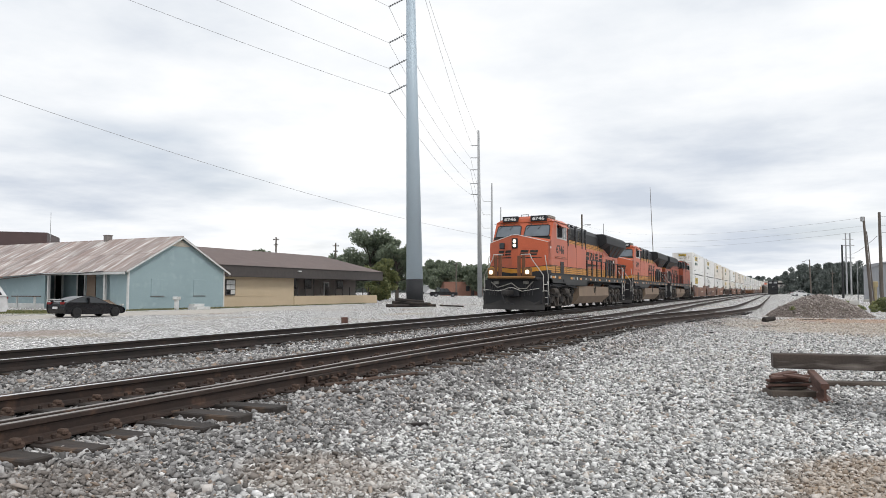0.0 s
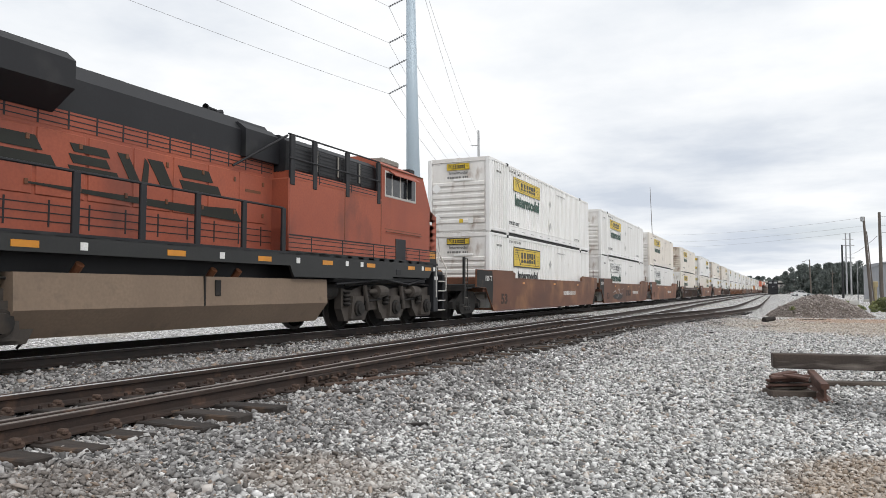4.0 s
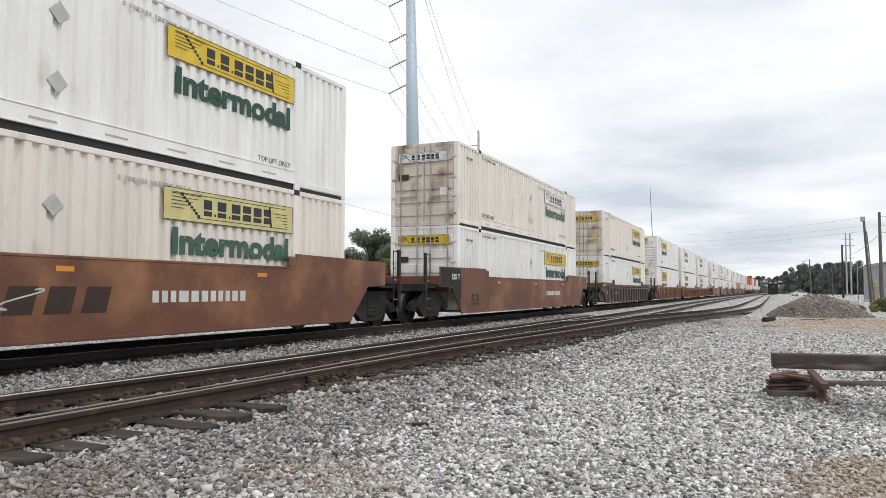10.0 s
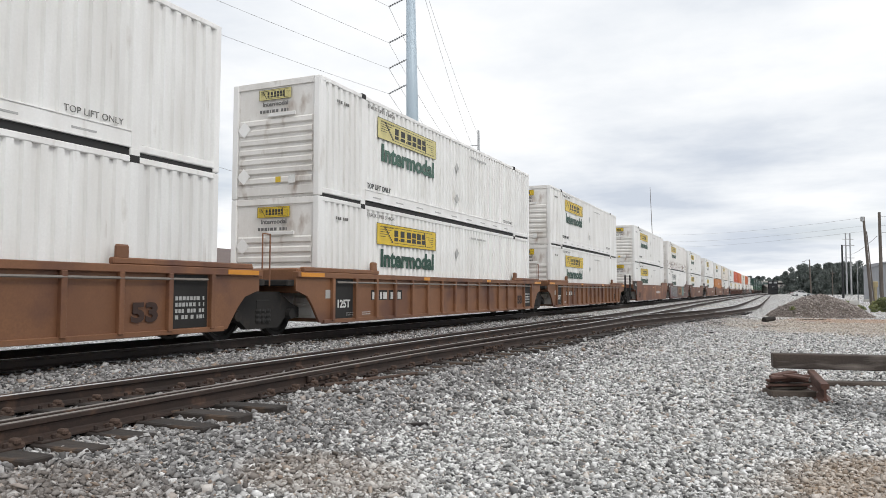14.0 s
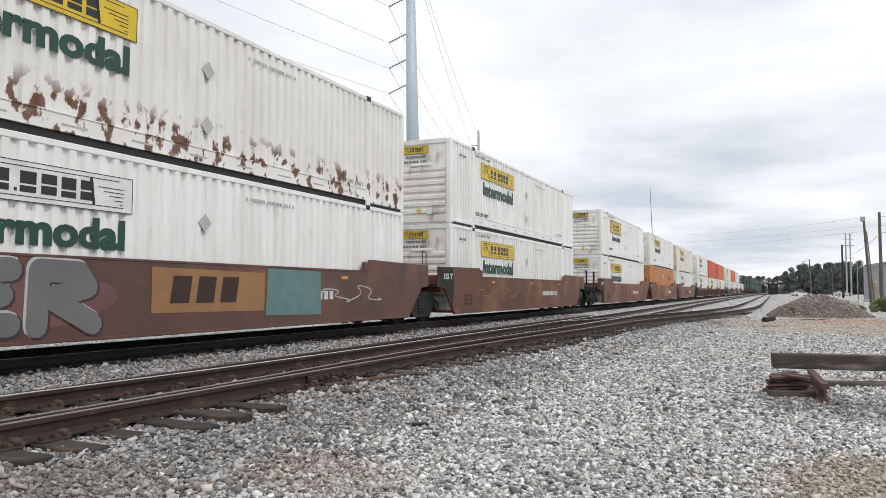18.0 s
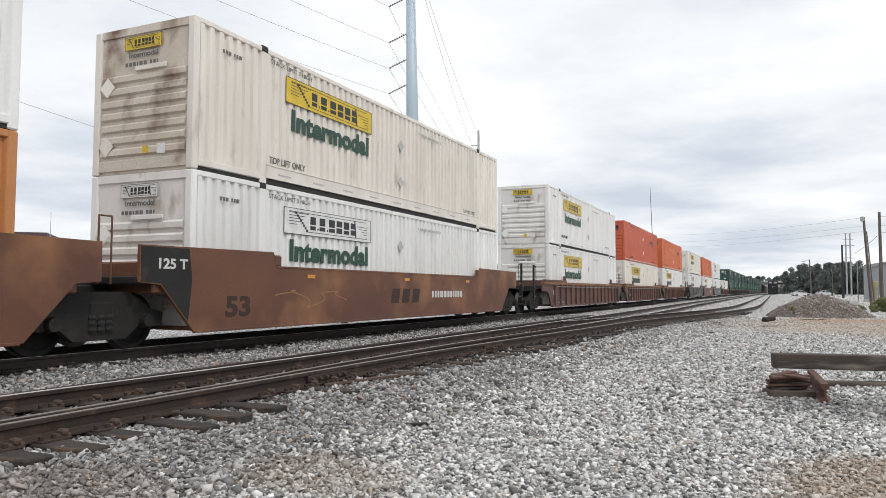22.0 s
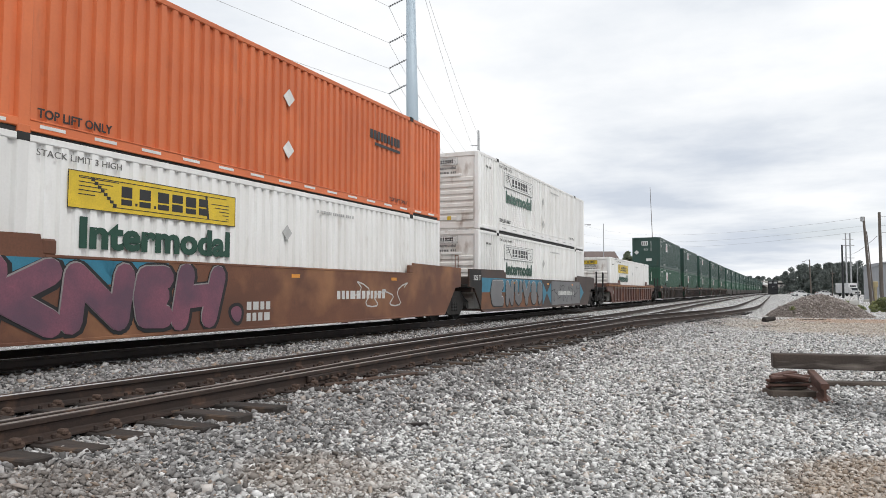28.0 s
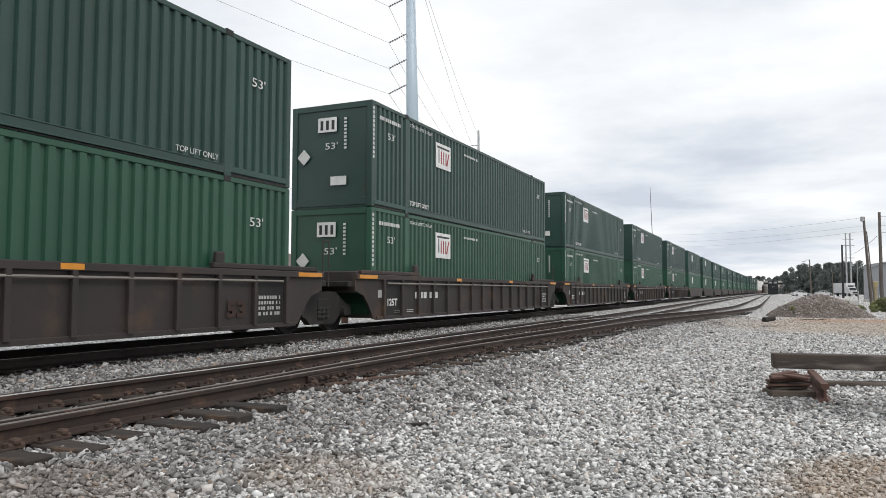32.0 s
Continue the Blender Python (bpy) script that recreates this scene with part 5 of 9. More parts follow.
    part("radiator_body", Shape().add([(1.0, 16.3, 3.72), (1.0, 18.3, 3.30), (1.0, 21.0, 3.30), (1.0, 21.45, 3.98), (1.42, 21.45, 3.98), (1.42, 16.3, 3.95), (-1.0, 16.3, 3.72), (-1.0, 18.3, 3.30), (-1.0, 21.0, 3.30), (-1.0, 21.45, 3.98), (-1.42, 21.45, 3.98), (-1.42, 16.3, 3.95)],
                                      [(0, 1, 5), (1, 2, 4, 5), (2, 3, 4), (6, 11, 7), (7, 11, 10, 8), (8, 10, 9), (2, 8, 9, 3), (1, 7, 8, 2), (0, 6, 7, 1), (0, 5, 11, 6), (3, 9, 10, 4)]), LOCO_BLACK, ob, "dark screens under the radiator wing")
    for y in (17.6, 18.9, 20.1):
        part("wing_strut", Shape().cyl((1.02, y, 3.34), (1.40, y + 0.05, 3.96), 0.035, n=6), LOCO_BROWN, ob)
    part("rear_wall", Shape().soft_box(-0.98, 0.98, 20.95, 21.05, 1.84, 3.6, 0.02), paint, ob)
    part("rear_stripe", Shape().box(-0.99, 0.99, 21.05, 21.056, 3.30, 3.62), STRIPE, ob)
    # ---- cab ----
    cab = part("cab", Shape().prism([(2.02, 1.87), (5.5, 1.87), (5.5, 4.40), (2.98, 4.36), (2.42, 3.42), (2.02, 3.28)], -1.45, 1.45), paint, ob)
    roof = part("cab_roof", Shape().add([(-1.45, 2.92, 4.33), (1.45, 2.92, 4.33), (1.47, 5.52, 4.38), (-1.47, 5.52, 4.38), (-1.12, 2.98, 4.52), (1.12, 2.98, 4.52), (1.16, 5.52, 4.56), (-1.16, 5.52, 4.56), (-0.7, 3.15, 4.64), (0.7, 3.15, 4.64), (0.75, 5.52, 4.66), (-0.75, 5.52, 4.66)],
                                        [(0, 1, 5, 4), (1, 2, 6, 5), (2, 3, 7, 6), (3, 0, 4, 7), (4, 5, 9, 8), (5, 6, 10, 9), (6, 7, 11, 10), (7, 4, 8, 11), (8, 9, 10, 11), (0, 3, 2, 1)]), paint, ob)
    part("air_conditioner", Shape().soft_box(0.45, 1.05, 3.75, 4.75, 4.58, 4.74, 0.03), CONCRETE_GREY, roof, "pale roof box")
    part("grab_iron", Shape().tube([(-0.2, 3.1, 4.62), (-0.2, 3.1, 4.72), (0.15, 3.1, 4.72), (0.15, 3.1, 4.62)], 0.014), LOCO_BLACK, roof)
    part("antenna_dome", Shape().soft_box(-0.5, -0.1, 4.2, 4.6, 4.64, 4.74, 0.03), CONCRETE_GREY, roof)

    def slope(x, k, out=0.0):
        """A place on the sloping face of the windshields: k runs from its foot to the roof."""
        return (x, 2.42 + 0.56 * k - 0.86 * out, 3.42 + 0.94 * k + 0.51 * out)
    part("windshield_band", Shape().add([slope(-1.42, 0.02, 0.006), slope(1.42, 0.02, 0.006), slope(1.42, 0.20, 0.006), slope(-1.42, 0.20, 0.006)], [(0, 1, 2, 3)]), NAME_INK, cab)
    for x0, x1 in ((-1.34, -0.09), (0.09, 1.34)):
        c = (x0 + x1) / 2
        ring = [(x0 + 0.05, 0.18), (x1 - 0.05, 0.18), (x1, 0.25), (x1 - 0.03, 0.72), (x1 - 0.10, 0.78), (x0 + 0.10, 0.78), (x0 + 0.03, 0.72), (x0, 0.25)]
        w = part("windshield", Shape().add([slope(a, k, 0.02) for a, k in ring] + [slope(a, k, -0.005) for a, k in ring], [tuple(range(8)), tuple(range(15, 7, -1))] + [(i, (i + 1) % 8, 8 + (i + 1) % 8, 8 + i) for i in range(8)]), CAB_GLASS, cab, "slanted windshield")
        fr = Shape()
        for q0, q1 in zip(ring, ring[1:] + ring[:1]):
            fr.cyl(slope(*q0, 0.022), slope(*q1, 0.022), 0.022, n=6)
        part("gasket", fr, INK, w)
        for k in (-0.30, 0.25):
            part("wiper", Shape().tube([slope(c + k, 0.86, 0.05), slope(c + k - 0.22, 0.56, 0.05)], 0.012), INK, w)
        part("visor_rail", Shape().tube([slope(x0 + 0.1, 0.85, 0.05), slope(c, 0.90, 0.08), slope(x1 - 0.1, 0.85, 0.05)], 0.014), LOCO_BROWN, cab)
        nb = part("number_board", Shape().soft_box(c - 0.40, c + 0.40, 2.86, 3.2, 4.36, 4.64, 0.02), LOCO_BLACK, cab, "black number board")
        if number:
            stick("number", words(number, 0.20, LOGO_WHITE, 0.60, 0.006), nb, (c - 0.30, 2.857, 4.43), ON_END)
    sw = part("side_window_frame", Shape().soft_box(1.44, 1.462, 3.46, 5.32, 3.54, 4.26, 0.012), RAIL_SILVER, cab)
    for y0, y1 in ((3.52, 3.98), (4.06, 4.40), (4.48, 4.88), (4.96, 5.27)):
        part("pane", Shape().box(1.462, 1.467, y0, y1, 3.60, 4.20), DARK_CAB, sw)
    part("sun_visor", Shape().prism([(1.45, 4.30), (1.45, 4.26), (1.66, 4.12), (1.66, 4.145)], 3.55, 5.1, "y"), paint, cab)
    part("wind_deflector", Shape().soft_box(1.46, 1.60, 3.98, 4.01, 3.62, 4.10, 0.01), DARK_CAB, cab)
    part("drip_rail", Shape().soft_box(1.44, 1.475, 3.0, 5.5, 4.34, 4.37, 0.008), LOCO_BROWN, cab)
    if number:
        stick("number", words(number, 0.56, SILL_GREY, 1.42, 0.012), cab, (1.453, 3.38, 2.84), label="dark painted road number")
    part("notice", Shape().box(1.45, 1.455, 2.35, 2.50, 3.0, 3.1), LOGO_WHITE, cab)
    part("door_line", Shape().box(1.45, 1.454, 3.1, 5.3, 2.66, 2.68), LOCO_BROWN, cab)
    # ---- nose: two broad faces that meet at the headlights ----
    plan = [(-1.45, 2.5), (-1.45, 2.02), (-0.16, 1.46), (0.16, 1.46), (1.45, 2.02), (1.45, 2.5)]
    tops = (3.44, 3.28, 3.60, 3.60, 3.28, 3.44)
    k = len(plan)

    def belt(z0, z1, grow):
        """A band that runs round the nose, lower towards the middle."""
        def at(i, z):
            x, y = plan[i]
            return (x * (1 + grow), y - 0.9 * grow, z - (0.16 if i in (2, 3) else 0.0))
        v = [at(i, z0) for i in range(k)] + [at(i, z1) for i in range(k)]
        return Shape().add(v, [(i, (i + 1) % k, k + (i + 1) % k, k + i) for i in range(k)])
    v = [(x, y, 1.60) for x, y in plan] + [(x, y, z) for (x, y), z in zip(plan, tops)]
    nose = part("nose", Shape().add(v, [tuple(range(k)), (6, 7, 8), (6, 8, 9), (6, 9, 11), (9, 10, 11)] + [(i, (i + 1) % k, k + (i + 1) % k, k + i) for i in range(k)]), paint, ob)
    part("anti_glare_panel", Shape().add([(x * 0.97, y + 0.05, z + 0.012) for (x, y), z in zip(plan, tops)], [(0, 1, 2), (0, 2, 3), (0, 3, 5), (3, 4, 5)]), NAME_INK, nose, "black anti-glare top of the nose")
    part("edge_line", Shape().tube([(x, y, z + 0.012) for (x, y), z in zip(plan[1:5], tops[1:5])], 0.016), LOGO_WHITE, nose, "thin pale edge line")
    part("nose_band", belt(1.58, 1.98, 0.004), LOCO_BLACK, ob, "black band round the nose")
    part("nose_stripe", belt(1.98, 2.18, 0.004), STRIPE, ob, "yellow line round the nose")
    part("nose_line", belt(2.18, 2.215, 0.006), LOCO_BLACK, ob)

    def cheek(side, t, z, out=0.008):
        """A place on one of the two faces; t runs from the middle outwards."""
        return (side * (0.16 + 1.29 * t + 0.31 * out), 1.46 + 0.56 * t - 0.92 * out, z)
    for side in (1, -1):
        ck = Shape()
        for a, w in ((0.05, 0.26), (0.36, 0.26)):
            for z0, z1 in ((2.66, 2.75), (2.785, 2.90)):
                e = 0.18 * side
                ck.add([cheek(side, a + e * (z0 - 2.66), z0), cheek(side, a + w + e * (z0 - 2.66), z0), cheek(side, a + w + e * (z1 - 2.66), z1), cheek(side, a + e * (z1 - 2.66), z1)], [(0, 1, 2, 3)])
        ck.add([cheek(side, 0.02, 2.52), cheek(side, 0.78, 2.54), cheek(side, 0.78, 2.56), cheek(side, 0.02, 2.59)], [(0, 1, 2, 3)])
        part("sign_print", ck, NAME_INK, nose, "railway name as dark slanted shapes")
        part("grab_iron", Shape().tube([cheek(side, 0.2, 3.02, 0.05), cheek(side, 0.42, 3.02, 0.05)], 0.012), paint, nose)
    hl = part("headlight_case", Shape().soft_box(-0.15, 0.15, 1.40, 1.48, 2.98, 3.46, 0.03), LOCO_BLACK, nose)
    for z in (3.12, 3.32):
        part("headlight", Shape().lathe((0, 1.40, z), (0, -1, 0), [(0.0, 0.082), (0.02, 0.078), (0.025, 0.0)], 16), LAMP_ON if lit else LAMP_OFF, hl, "round headlight")
    part("nose_window", Shape().soft_box(-0.82, -0.56, 1.585, 1.66, 2.98, 3.26, 0.02), DARK_CAB, nose)
    # ---- front platform, pilot and plow ----
    part("front_platform", Shape().soft_box(-1.2, 1.2, 0.95, 2.3, 1.50, 1.62, 0.03), LOCO_BLACK, ob)
    part("anticlimber", Shape().soft_box(-1.12, 1.12, 0.82, 1.1, 1.56, 1.68, 0.035), GATE_YELLOW, ob, "grimy yellow platform edge")
    part("pilot", Shape().soft_box(-1.40, 1.40, 1.22, 1.36, 0.40, 1.52, 0.03), LOCO_BLACK, ob)
    rows = [(0.14, 1.00), (0.34, 1.10), (0.58, 1.18), (0.86, 1.20)]
    xs = [-1.50, -1.0, -0.5, 0.0, 0.5, 1.0, 1.50]
    v = [(x, y + 0.16 * (abs(x) / 1.5) ** 1.4 - 0.10 * (abs(x) > 1.4) * (z > 0.5), z + 0.14 * (abs(x) / 1.5) ** 2 * (z > 0.5)) for z, y in rows for x in xs]
    m = len(xs)
    f = [(j * m + i, j * m + i + 1, j * m + i + m + 1, j * m + i + m) for j in range(3) for i in range(m - 1)]
    b = len(v)
    v += [(x, y + 0.05, z) for x, y, z in v]
    f += [tuple(b + i for i in reversed(q)) for q in f]
    f += [(i, i + 1, b + i + 1, b + i) for i in range(m - 1)] + [(3 * m + i, b + 3 * m + i, b + 3 * m + i + 1, 3 * m + i + 1) for i in range(m - 1)]
    part("plow", Shape().add(v, f), PLOW_STEEL, ob, "worn black steel pilot plow")
    part("coupler", Shape().soft_box(-0.11, 0.11, 0.15, 1.2, 0.82, 1.04, 0.05).soft_box(-0.17, 0.14, 0.0, 0.32, 0.78, 1.06, 0.06), PLOW_STEEL, ob)
    part("coupler_pocket", Shape().soft_box(-0.36, 0.36, 0.95, 1.25, 0.72, 1.16, 0.05), LOCO_BLACK, ob)
    part("air_hose", Shape().tube([(-0.45, 1.2, 1.2), (-0.42, 0.80, 0.85), (-0.2, 0.62, 0.5), (0.1, 0.6, 0.42), (0.2, 0.62, 0.4)], 0.028), INK, ob)
    for x in (-1.1, -0.98, -0.86, -0.74, 0.62, 0.74, 0.86, 0.98):
        part("air_hose", Shape().tube([(x, 1.22, 1.30), (x + 0.02, 1.02, 1.16), (x, 0.98, 0.80)], 0.02), INK, ob)
    part("chain", Shape().tube([(-1.05, 1.1, 1.42), (-0.7, 0.98, 1.16), (-0.35, 0.95, 1.24), (0.0, 0.95, 1.36), (0.35, 0.95, 1.10), (0.7, 0.98, 1.10), (1.0, 1.1, 1.44)], 0.024), CONCRETE_GREY, ob, "slack grey cable")
    part("uncoupling_lever", Shape().tube([(-1.42, 1.06, 1.06), (-0.6, 0.98, 1.0), (-0.1, 0.9, 1.14), (0.1, 0.9, 1.14), (0.5, 0.98, 0.98), (1.3, 1.04, 1.12)], 0.017), RAIL_SILVER, ob)
    for x in (-0.82, 0.62):
        part("cable_socket", Shape().soft_box(x - 0.13, x + 0.13, 1.12, 1.24, 1.30, 1.46, 0.03), CONCRETE_GREY, ob)
    for x in (-0.98, 0.78):
        dl = part("ditch_light_case", Shape().soft_box(x - 0.17, x + 0.17, 0.88, 1.12, 1.68, 2.06, 0.03), GATE_YELLOW, ob)
        part("ditch_light", Shape().lathe((x, 0.88, 1.86), (0, -1, 0), [(0.0, 0.10), (0.02, 0.095), (0.025, 0.0)], 16), LAMP_ON if lit else LAMP_OFF, dl, "round ditch light")
    for x in (-0.78, -0.56, 0.36, 0.58):
        part("gate_post", Shape().soft_box(x - 0.08, x + 0.08, 0.94, 1.02, 1.66, 2.62, 0.02), LOCO_BROWN, ob, "rust-brown gate post")
    # ---- corner steps and handrails, front and rear ----
    for e, d in ((0.0, 1), (L, -1)):
        for x in (1.34, -1.34):
            s = 1 if x > 0 else -1
            xo = x + 0.10 * s
            lo, hi = min(e + d * 1.25, e + d * 2.15), max(e + d * 1.25, e + d * 2.15)
            st = part("step_well", Shape().box(min(x - 0.36 * s, x - 0.32 * s), max(x - 0.36 * s, x - 0.32 * s), lo, hi, 0.32, 1.62), LOCO_BLACK, ob)
            part("step_side", Shape().soft_box(min(x - 0.3 * s, xo), max(x - 0.3 * s, xo), min(e + d * 1.85, e + d * 2.15), max(e + d * 1.85, e + d * 2.15), 0.36, 1.74, 0.02), LOCO_BLACK, st)
            for z in (0.38, 0.68, 0.98, 1.28):
                part("step", Shape().soft_box(min(x - 0.34 * s, xo + 0.02 * s), max(x - 0.34 * s, xo + 0.02 * s), min(e + d * 1.32, e + d * 1.84), max(e + d * 1.32, e + d * 1.84), z, z + 0.035, 0.008), RAIL_SILVER, st, "worn steel step")
            part("notice", Shape().box(min(xo, xo + 0.006 * s), max(xo, xo + 0.006 * s), min(e + d * 1.88, e + d * 2.12), max(e + d * 1.88, e + d * 2.12), 1.34, 1.44), LOGO_WHITE, st)
            part("handrail", Shape().tube([(x - 0.9 * s, e + d * 1.0, 2.66), (x - 0.45 * s, e + d * 1.0, 2.68), (x - 0.40 * s, e + d * 1.02, 2.48), (xo, e + d * 1.22, 1.72), (xo, e + d * 1.26, 1.0), (x - 0.1 * s, e + d * 1.28, 0.94)], 0.022, 8), RAIL_SILVER, ob, "silver handrail")
            part("handrail", Shape().tube([(xo - 0.06 * s, e + d * 1.72, 2.66), (xo, e + d * 1.72, 2.22), (xo, e + d * 2.0, 1.74), (xo + 0.02 * s, e + d * 2.02, 0.80)], 0.022, 8), RAIL_SILVER, ob, "silver handrail")
    part("rear_platform", Shape().soft_box(-1.5, 1.5, L - 1.6, L - 0.95, 1.62, 1.80, 0.03), LOCO_BLACK, ob)
    part("rear_pilot", Shape().soft_box(-1.42, 1.42, L - 1.3, L - 1.1, 0.40, 1.64, 0.03), LOCO_BLACK, ob)
    part("coupler", Shape().soft_box(-0.14, 0.14, L - 1.1, L, 0.80, 1.08, 0.05), TRUCK_STEEL, ob)
    lamp = part("rear_light_case", Shape().soft_box(-0.2, 0.2, 21.05, 21.16, 3.62, 3.86, 0.03), LOCO_BLACK, ob)
    for x in (-0.09, 0.09):
        part("rear_light", Shape().lathe((x, 21.16, 3.74), (0, 1, 0), [(0.0, 0.08), (0.02, 0.075), (0.025, 0.0)], 14), LAMP_OFF, lamp)
    for x in (-0.6, -0.38, 0.45, 0.67):
        part("gate_post", Shape().soft_box(x - 0.07, x + 0.07, L - 1.06, L - 0.99, 1.78, 2.78, 0.015), LOCO_BLACK, ob)
    railing(ob, 1.45, 9.75, 21.1, 9, 1.80, 2.76, 0.04)
    # ---- tank and running gear ----
    part("fuel_tank", Shape().prism([(-1.40, 1.26), (1.40, 1.26), (1.43, 0.72), (1.10, 0.30), (-1.10, 0.30), (-1.43, 0.72)], 8.0, 15.7, "y"), TANK_TAN, ob, "dusty tan fuel tank")
    part("tank_seam", Shape().box(1.40, 1.435, 12.0, 12.04, 0.72, 1.26), TRUCK_STEEL, ob)
    part("tank_gauge", Shape().soft_box(1.40, 1.44, 11.6, 11.75, 0.9, 1.2, 0.01), TRUCK_STEEL, ob)
    for y in (11.0, 11.7, 14.6):
        part("filler", Shape().cyl((1.2, y, 1.24), (1.34, y, 1.40), 0.07, n=10), LOCO_BROWN, ob)
    for y in (7.5, 16.1):
        part("air_reservoir", Shape().cyl((1.0, y - 0.3, 1.0), (1.0, y + 0.3, 1.0), 0.22, n=14), TRUCK_STEEL, ob)
    loco_truck(ob, 4.45)
    loco_truck(ob, L - 4.45, -1)
    return ob


CONCRETE_GREY = plain("pale_grey_roof_box", (0.30, 0.29, 0.26), 0.7)
GATE_YELLOW = surface("grimy_yellow_paint", (0.27, 0.13, 0.03), (0.15, 0.07, 0.025), 3.0, 0.65)
DARK_CAB = plain("dark_cab_glass", (0.025, 0.028, 0.032), 0.1)
NAME_INK = surface("matt_black_lettering", (0.022, 0.024, 0.018), (0.014, 0.015, 0.012), 2.0, 0.75)
GRILLE_GREY = plain("dark_grey_screen", (0.030, 0.031, 0.034), 0.6)
PLOW_STEEL = surface("worn_black_plow_steel", (0.034, 0.031, 0.030), (0.018, 0.017, 0.017), 1.4, 0.7, 0, 0.15, 30, spot=(0.10, 0.085, 0.075), spot_at=(0.60, 0.85), spot_scale=1.6)
DUSTY_CAST = surface("dust_brown_cast_steel", (0.088, 0.074, 0.063), (0.045, 0.038, 0.033), 2.0, 0.85, 0, 0.25, 30, spot=(0.03, 0.025, 0.022), spot_at=(0.56, 0.72), spot_scale=2.5)
LOCO_BROWN = surface("rust_brown_gate", (0.20, 0.07, 0.025), (0.10, 0.04, 0.02), 3.0, 0.6)
LOCO_S = (-70.0, -47.65, -25.3)
rides(locomotive("orange and black diesel locomotive with lit headlights", "6746", LOCO_ORANGE, True), LOCO_S[0])
rides(locomotive("orange and black diesel locomotive in the middle", "6789", LOCO_ORANGE, False), LOCO_S[1])
TAIL = locomotive("sooty orange locomotive running with its radiator end first", "", DULL_ORANGE, False)
# turn it end for end about the middle of the coupler, keeping this side's fittings on this side
for o in TAIL.children_recursive:
    if o.name.startswith(("band", "hood_band", "low_band", "upper_band")):
        o.data.materials[0] = DULL_ORANGE
    if o.name.startswith("wheelset"):
        o.location.y = 22.25 - o.location.y
    elif not o.parent.name.startswith("wheelset"):
        o.data.transform(Matrix.Translation((0, 22.25, 0)) @ Matrix.Diagonal((1, -1, 1, 1)))
        o.data.flip_normals()
rides(TAIL, LOCO_S[2])


# ---- ground ----
def smooth(a, b, x):
    t = min(1.0, max(0.0, (x - a) / (b - a)))
    return t * t * (3 - 2 * t)


def bend(s):
    return BEND / 2 * s * s


def ground_z(x, y):
    """Ballast shoulders stand over the flat gravel."""
    xb = x - bend(min(max(y, 0), 400))
    z = -0.37
    near_edge = -4.6 + 3.6 * smooth(10, 48, y) * (1 if y < 400 else 0)
    bank = smooth(near_edge + 1.15, near_edge, xb) * smooth(-14.2, -12.6, xb)
    z += 0.150 * bank
    z += 0.03 * noise.noise((x * 0.35, y * 0.35, 1.0)) + 0.012 * noise.noise((x * 1.7, y * 1.7, 5.0))
    return z


PATCHES = ((3.8, 38.2, 3.6, 3.0, (0.50, 0.29, 0.18), 0.9), (3.4, 33.0, 5.6, 7.5, (0.46, 0.385, 0.31), 0.8), (1.1, 9.9, 1.5, 1.1, (0.12, 0.12, 0.12), 0.7), (1.1, 6.0, 1.35, 1.2, (0.36, 0.27, 0.19), 0.8), (-33.5, 36.0, 3.2, 22.0, (0.46, 0.43, 0.385), 0.85),
           (-3.0, 4.6, 0.8, 0.6, (0.30, 0.235, 0.18), 0.5), (-4.0, 3.0, 0.8, 1.0, (0.20, 0.16, 0.13), 0.5), (-21.4, 15.2, 1.6, 2.8, (0.27, 0.21, 0.17), 0.7), (-41.4, 29.0, 5.5, 2.6, (0.13, 0.14, 0.06), 0.8))


def earthy(m, tc, colour, share=1.0):
    """Bare earth by the heap, worn tan ground by the camera, the sandy street on the lot and its grass verge."""
    n, l = m.node_tree.nodes, m.node_tree.links
    for cx, cy, rx, ry, tint, most in PATCHES:
        mp = n.new("ShaderNodeMapping")
        mp.vector_type = "POINT"
        mp.inputs["Location"].default_value = (-cx / rx, -cy / ry, 0)
        mp.inputs["Scale"].default_value = (1 / rx, 1 / ry, 0)
        l.new(tc.outputs["Object"], mp.inputs[0])
        ln = n.new("ShaderNodeVectorMath")
        ln.operation = "LENGTH"
        l.new(mp.outputs[0], ln.inputs[0])
        jit = n.new("ShaderNodeTexNoise")
        jit.inputs["Scale"].default_value, jit.inputs["Detail"].default_value = 1.1, 5
        l.new(tc.outputs["Object"], jit.inputs["Vector"])
        add = n.new("ShaderNodeMath")
        add.operation = "ADD"
        l.new(ln.outputs["Value"], add.inputs[0])
        l.new(jit.outputs["Fac"], add.inputs[1])
        rg = n.new("ShaderNodeMapRange")
        rg.inputs["From Min"].default_value, rg.inputs["From Max"].default_value = 1.55, 1.15
        rg.inputs["To Max"].default_value = most * share
        l.new(add.outputs[0], rg.inputs[0])
        mx = n.new("ShaderNodeMix")
        mx.data_type = "RGBA"
        mx.inputs["B"].default_value = (*tint, 1)
        l.new(rg.outputs[0], mx.inputs["Factor"])
        l.new(colour, mx.inputs["A"])
        colour = mx.outputs["Result"]
    return colour


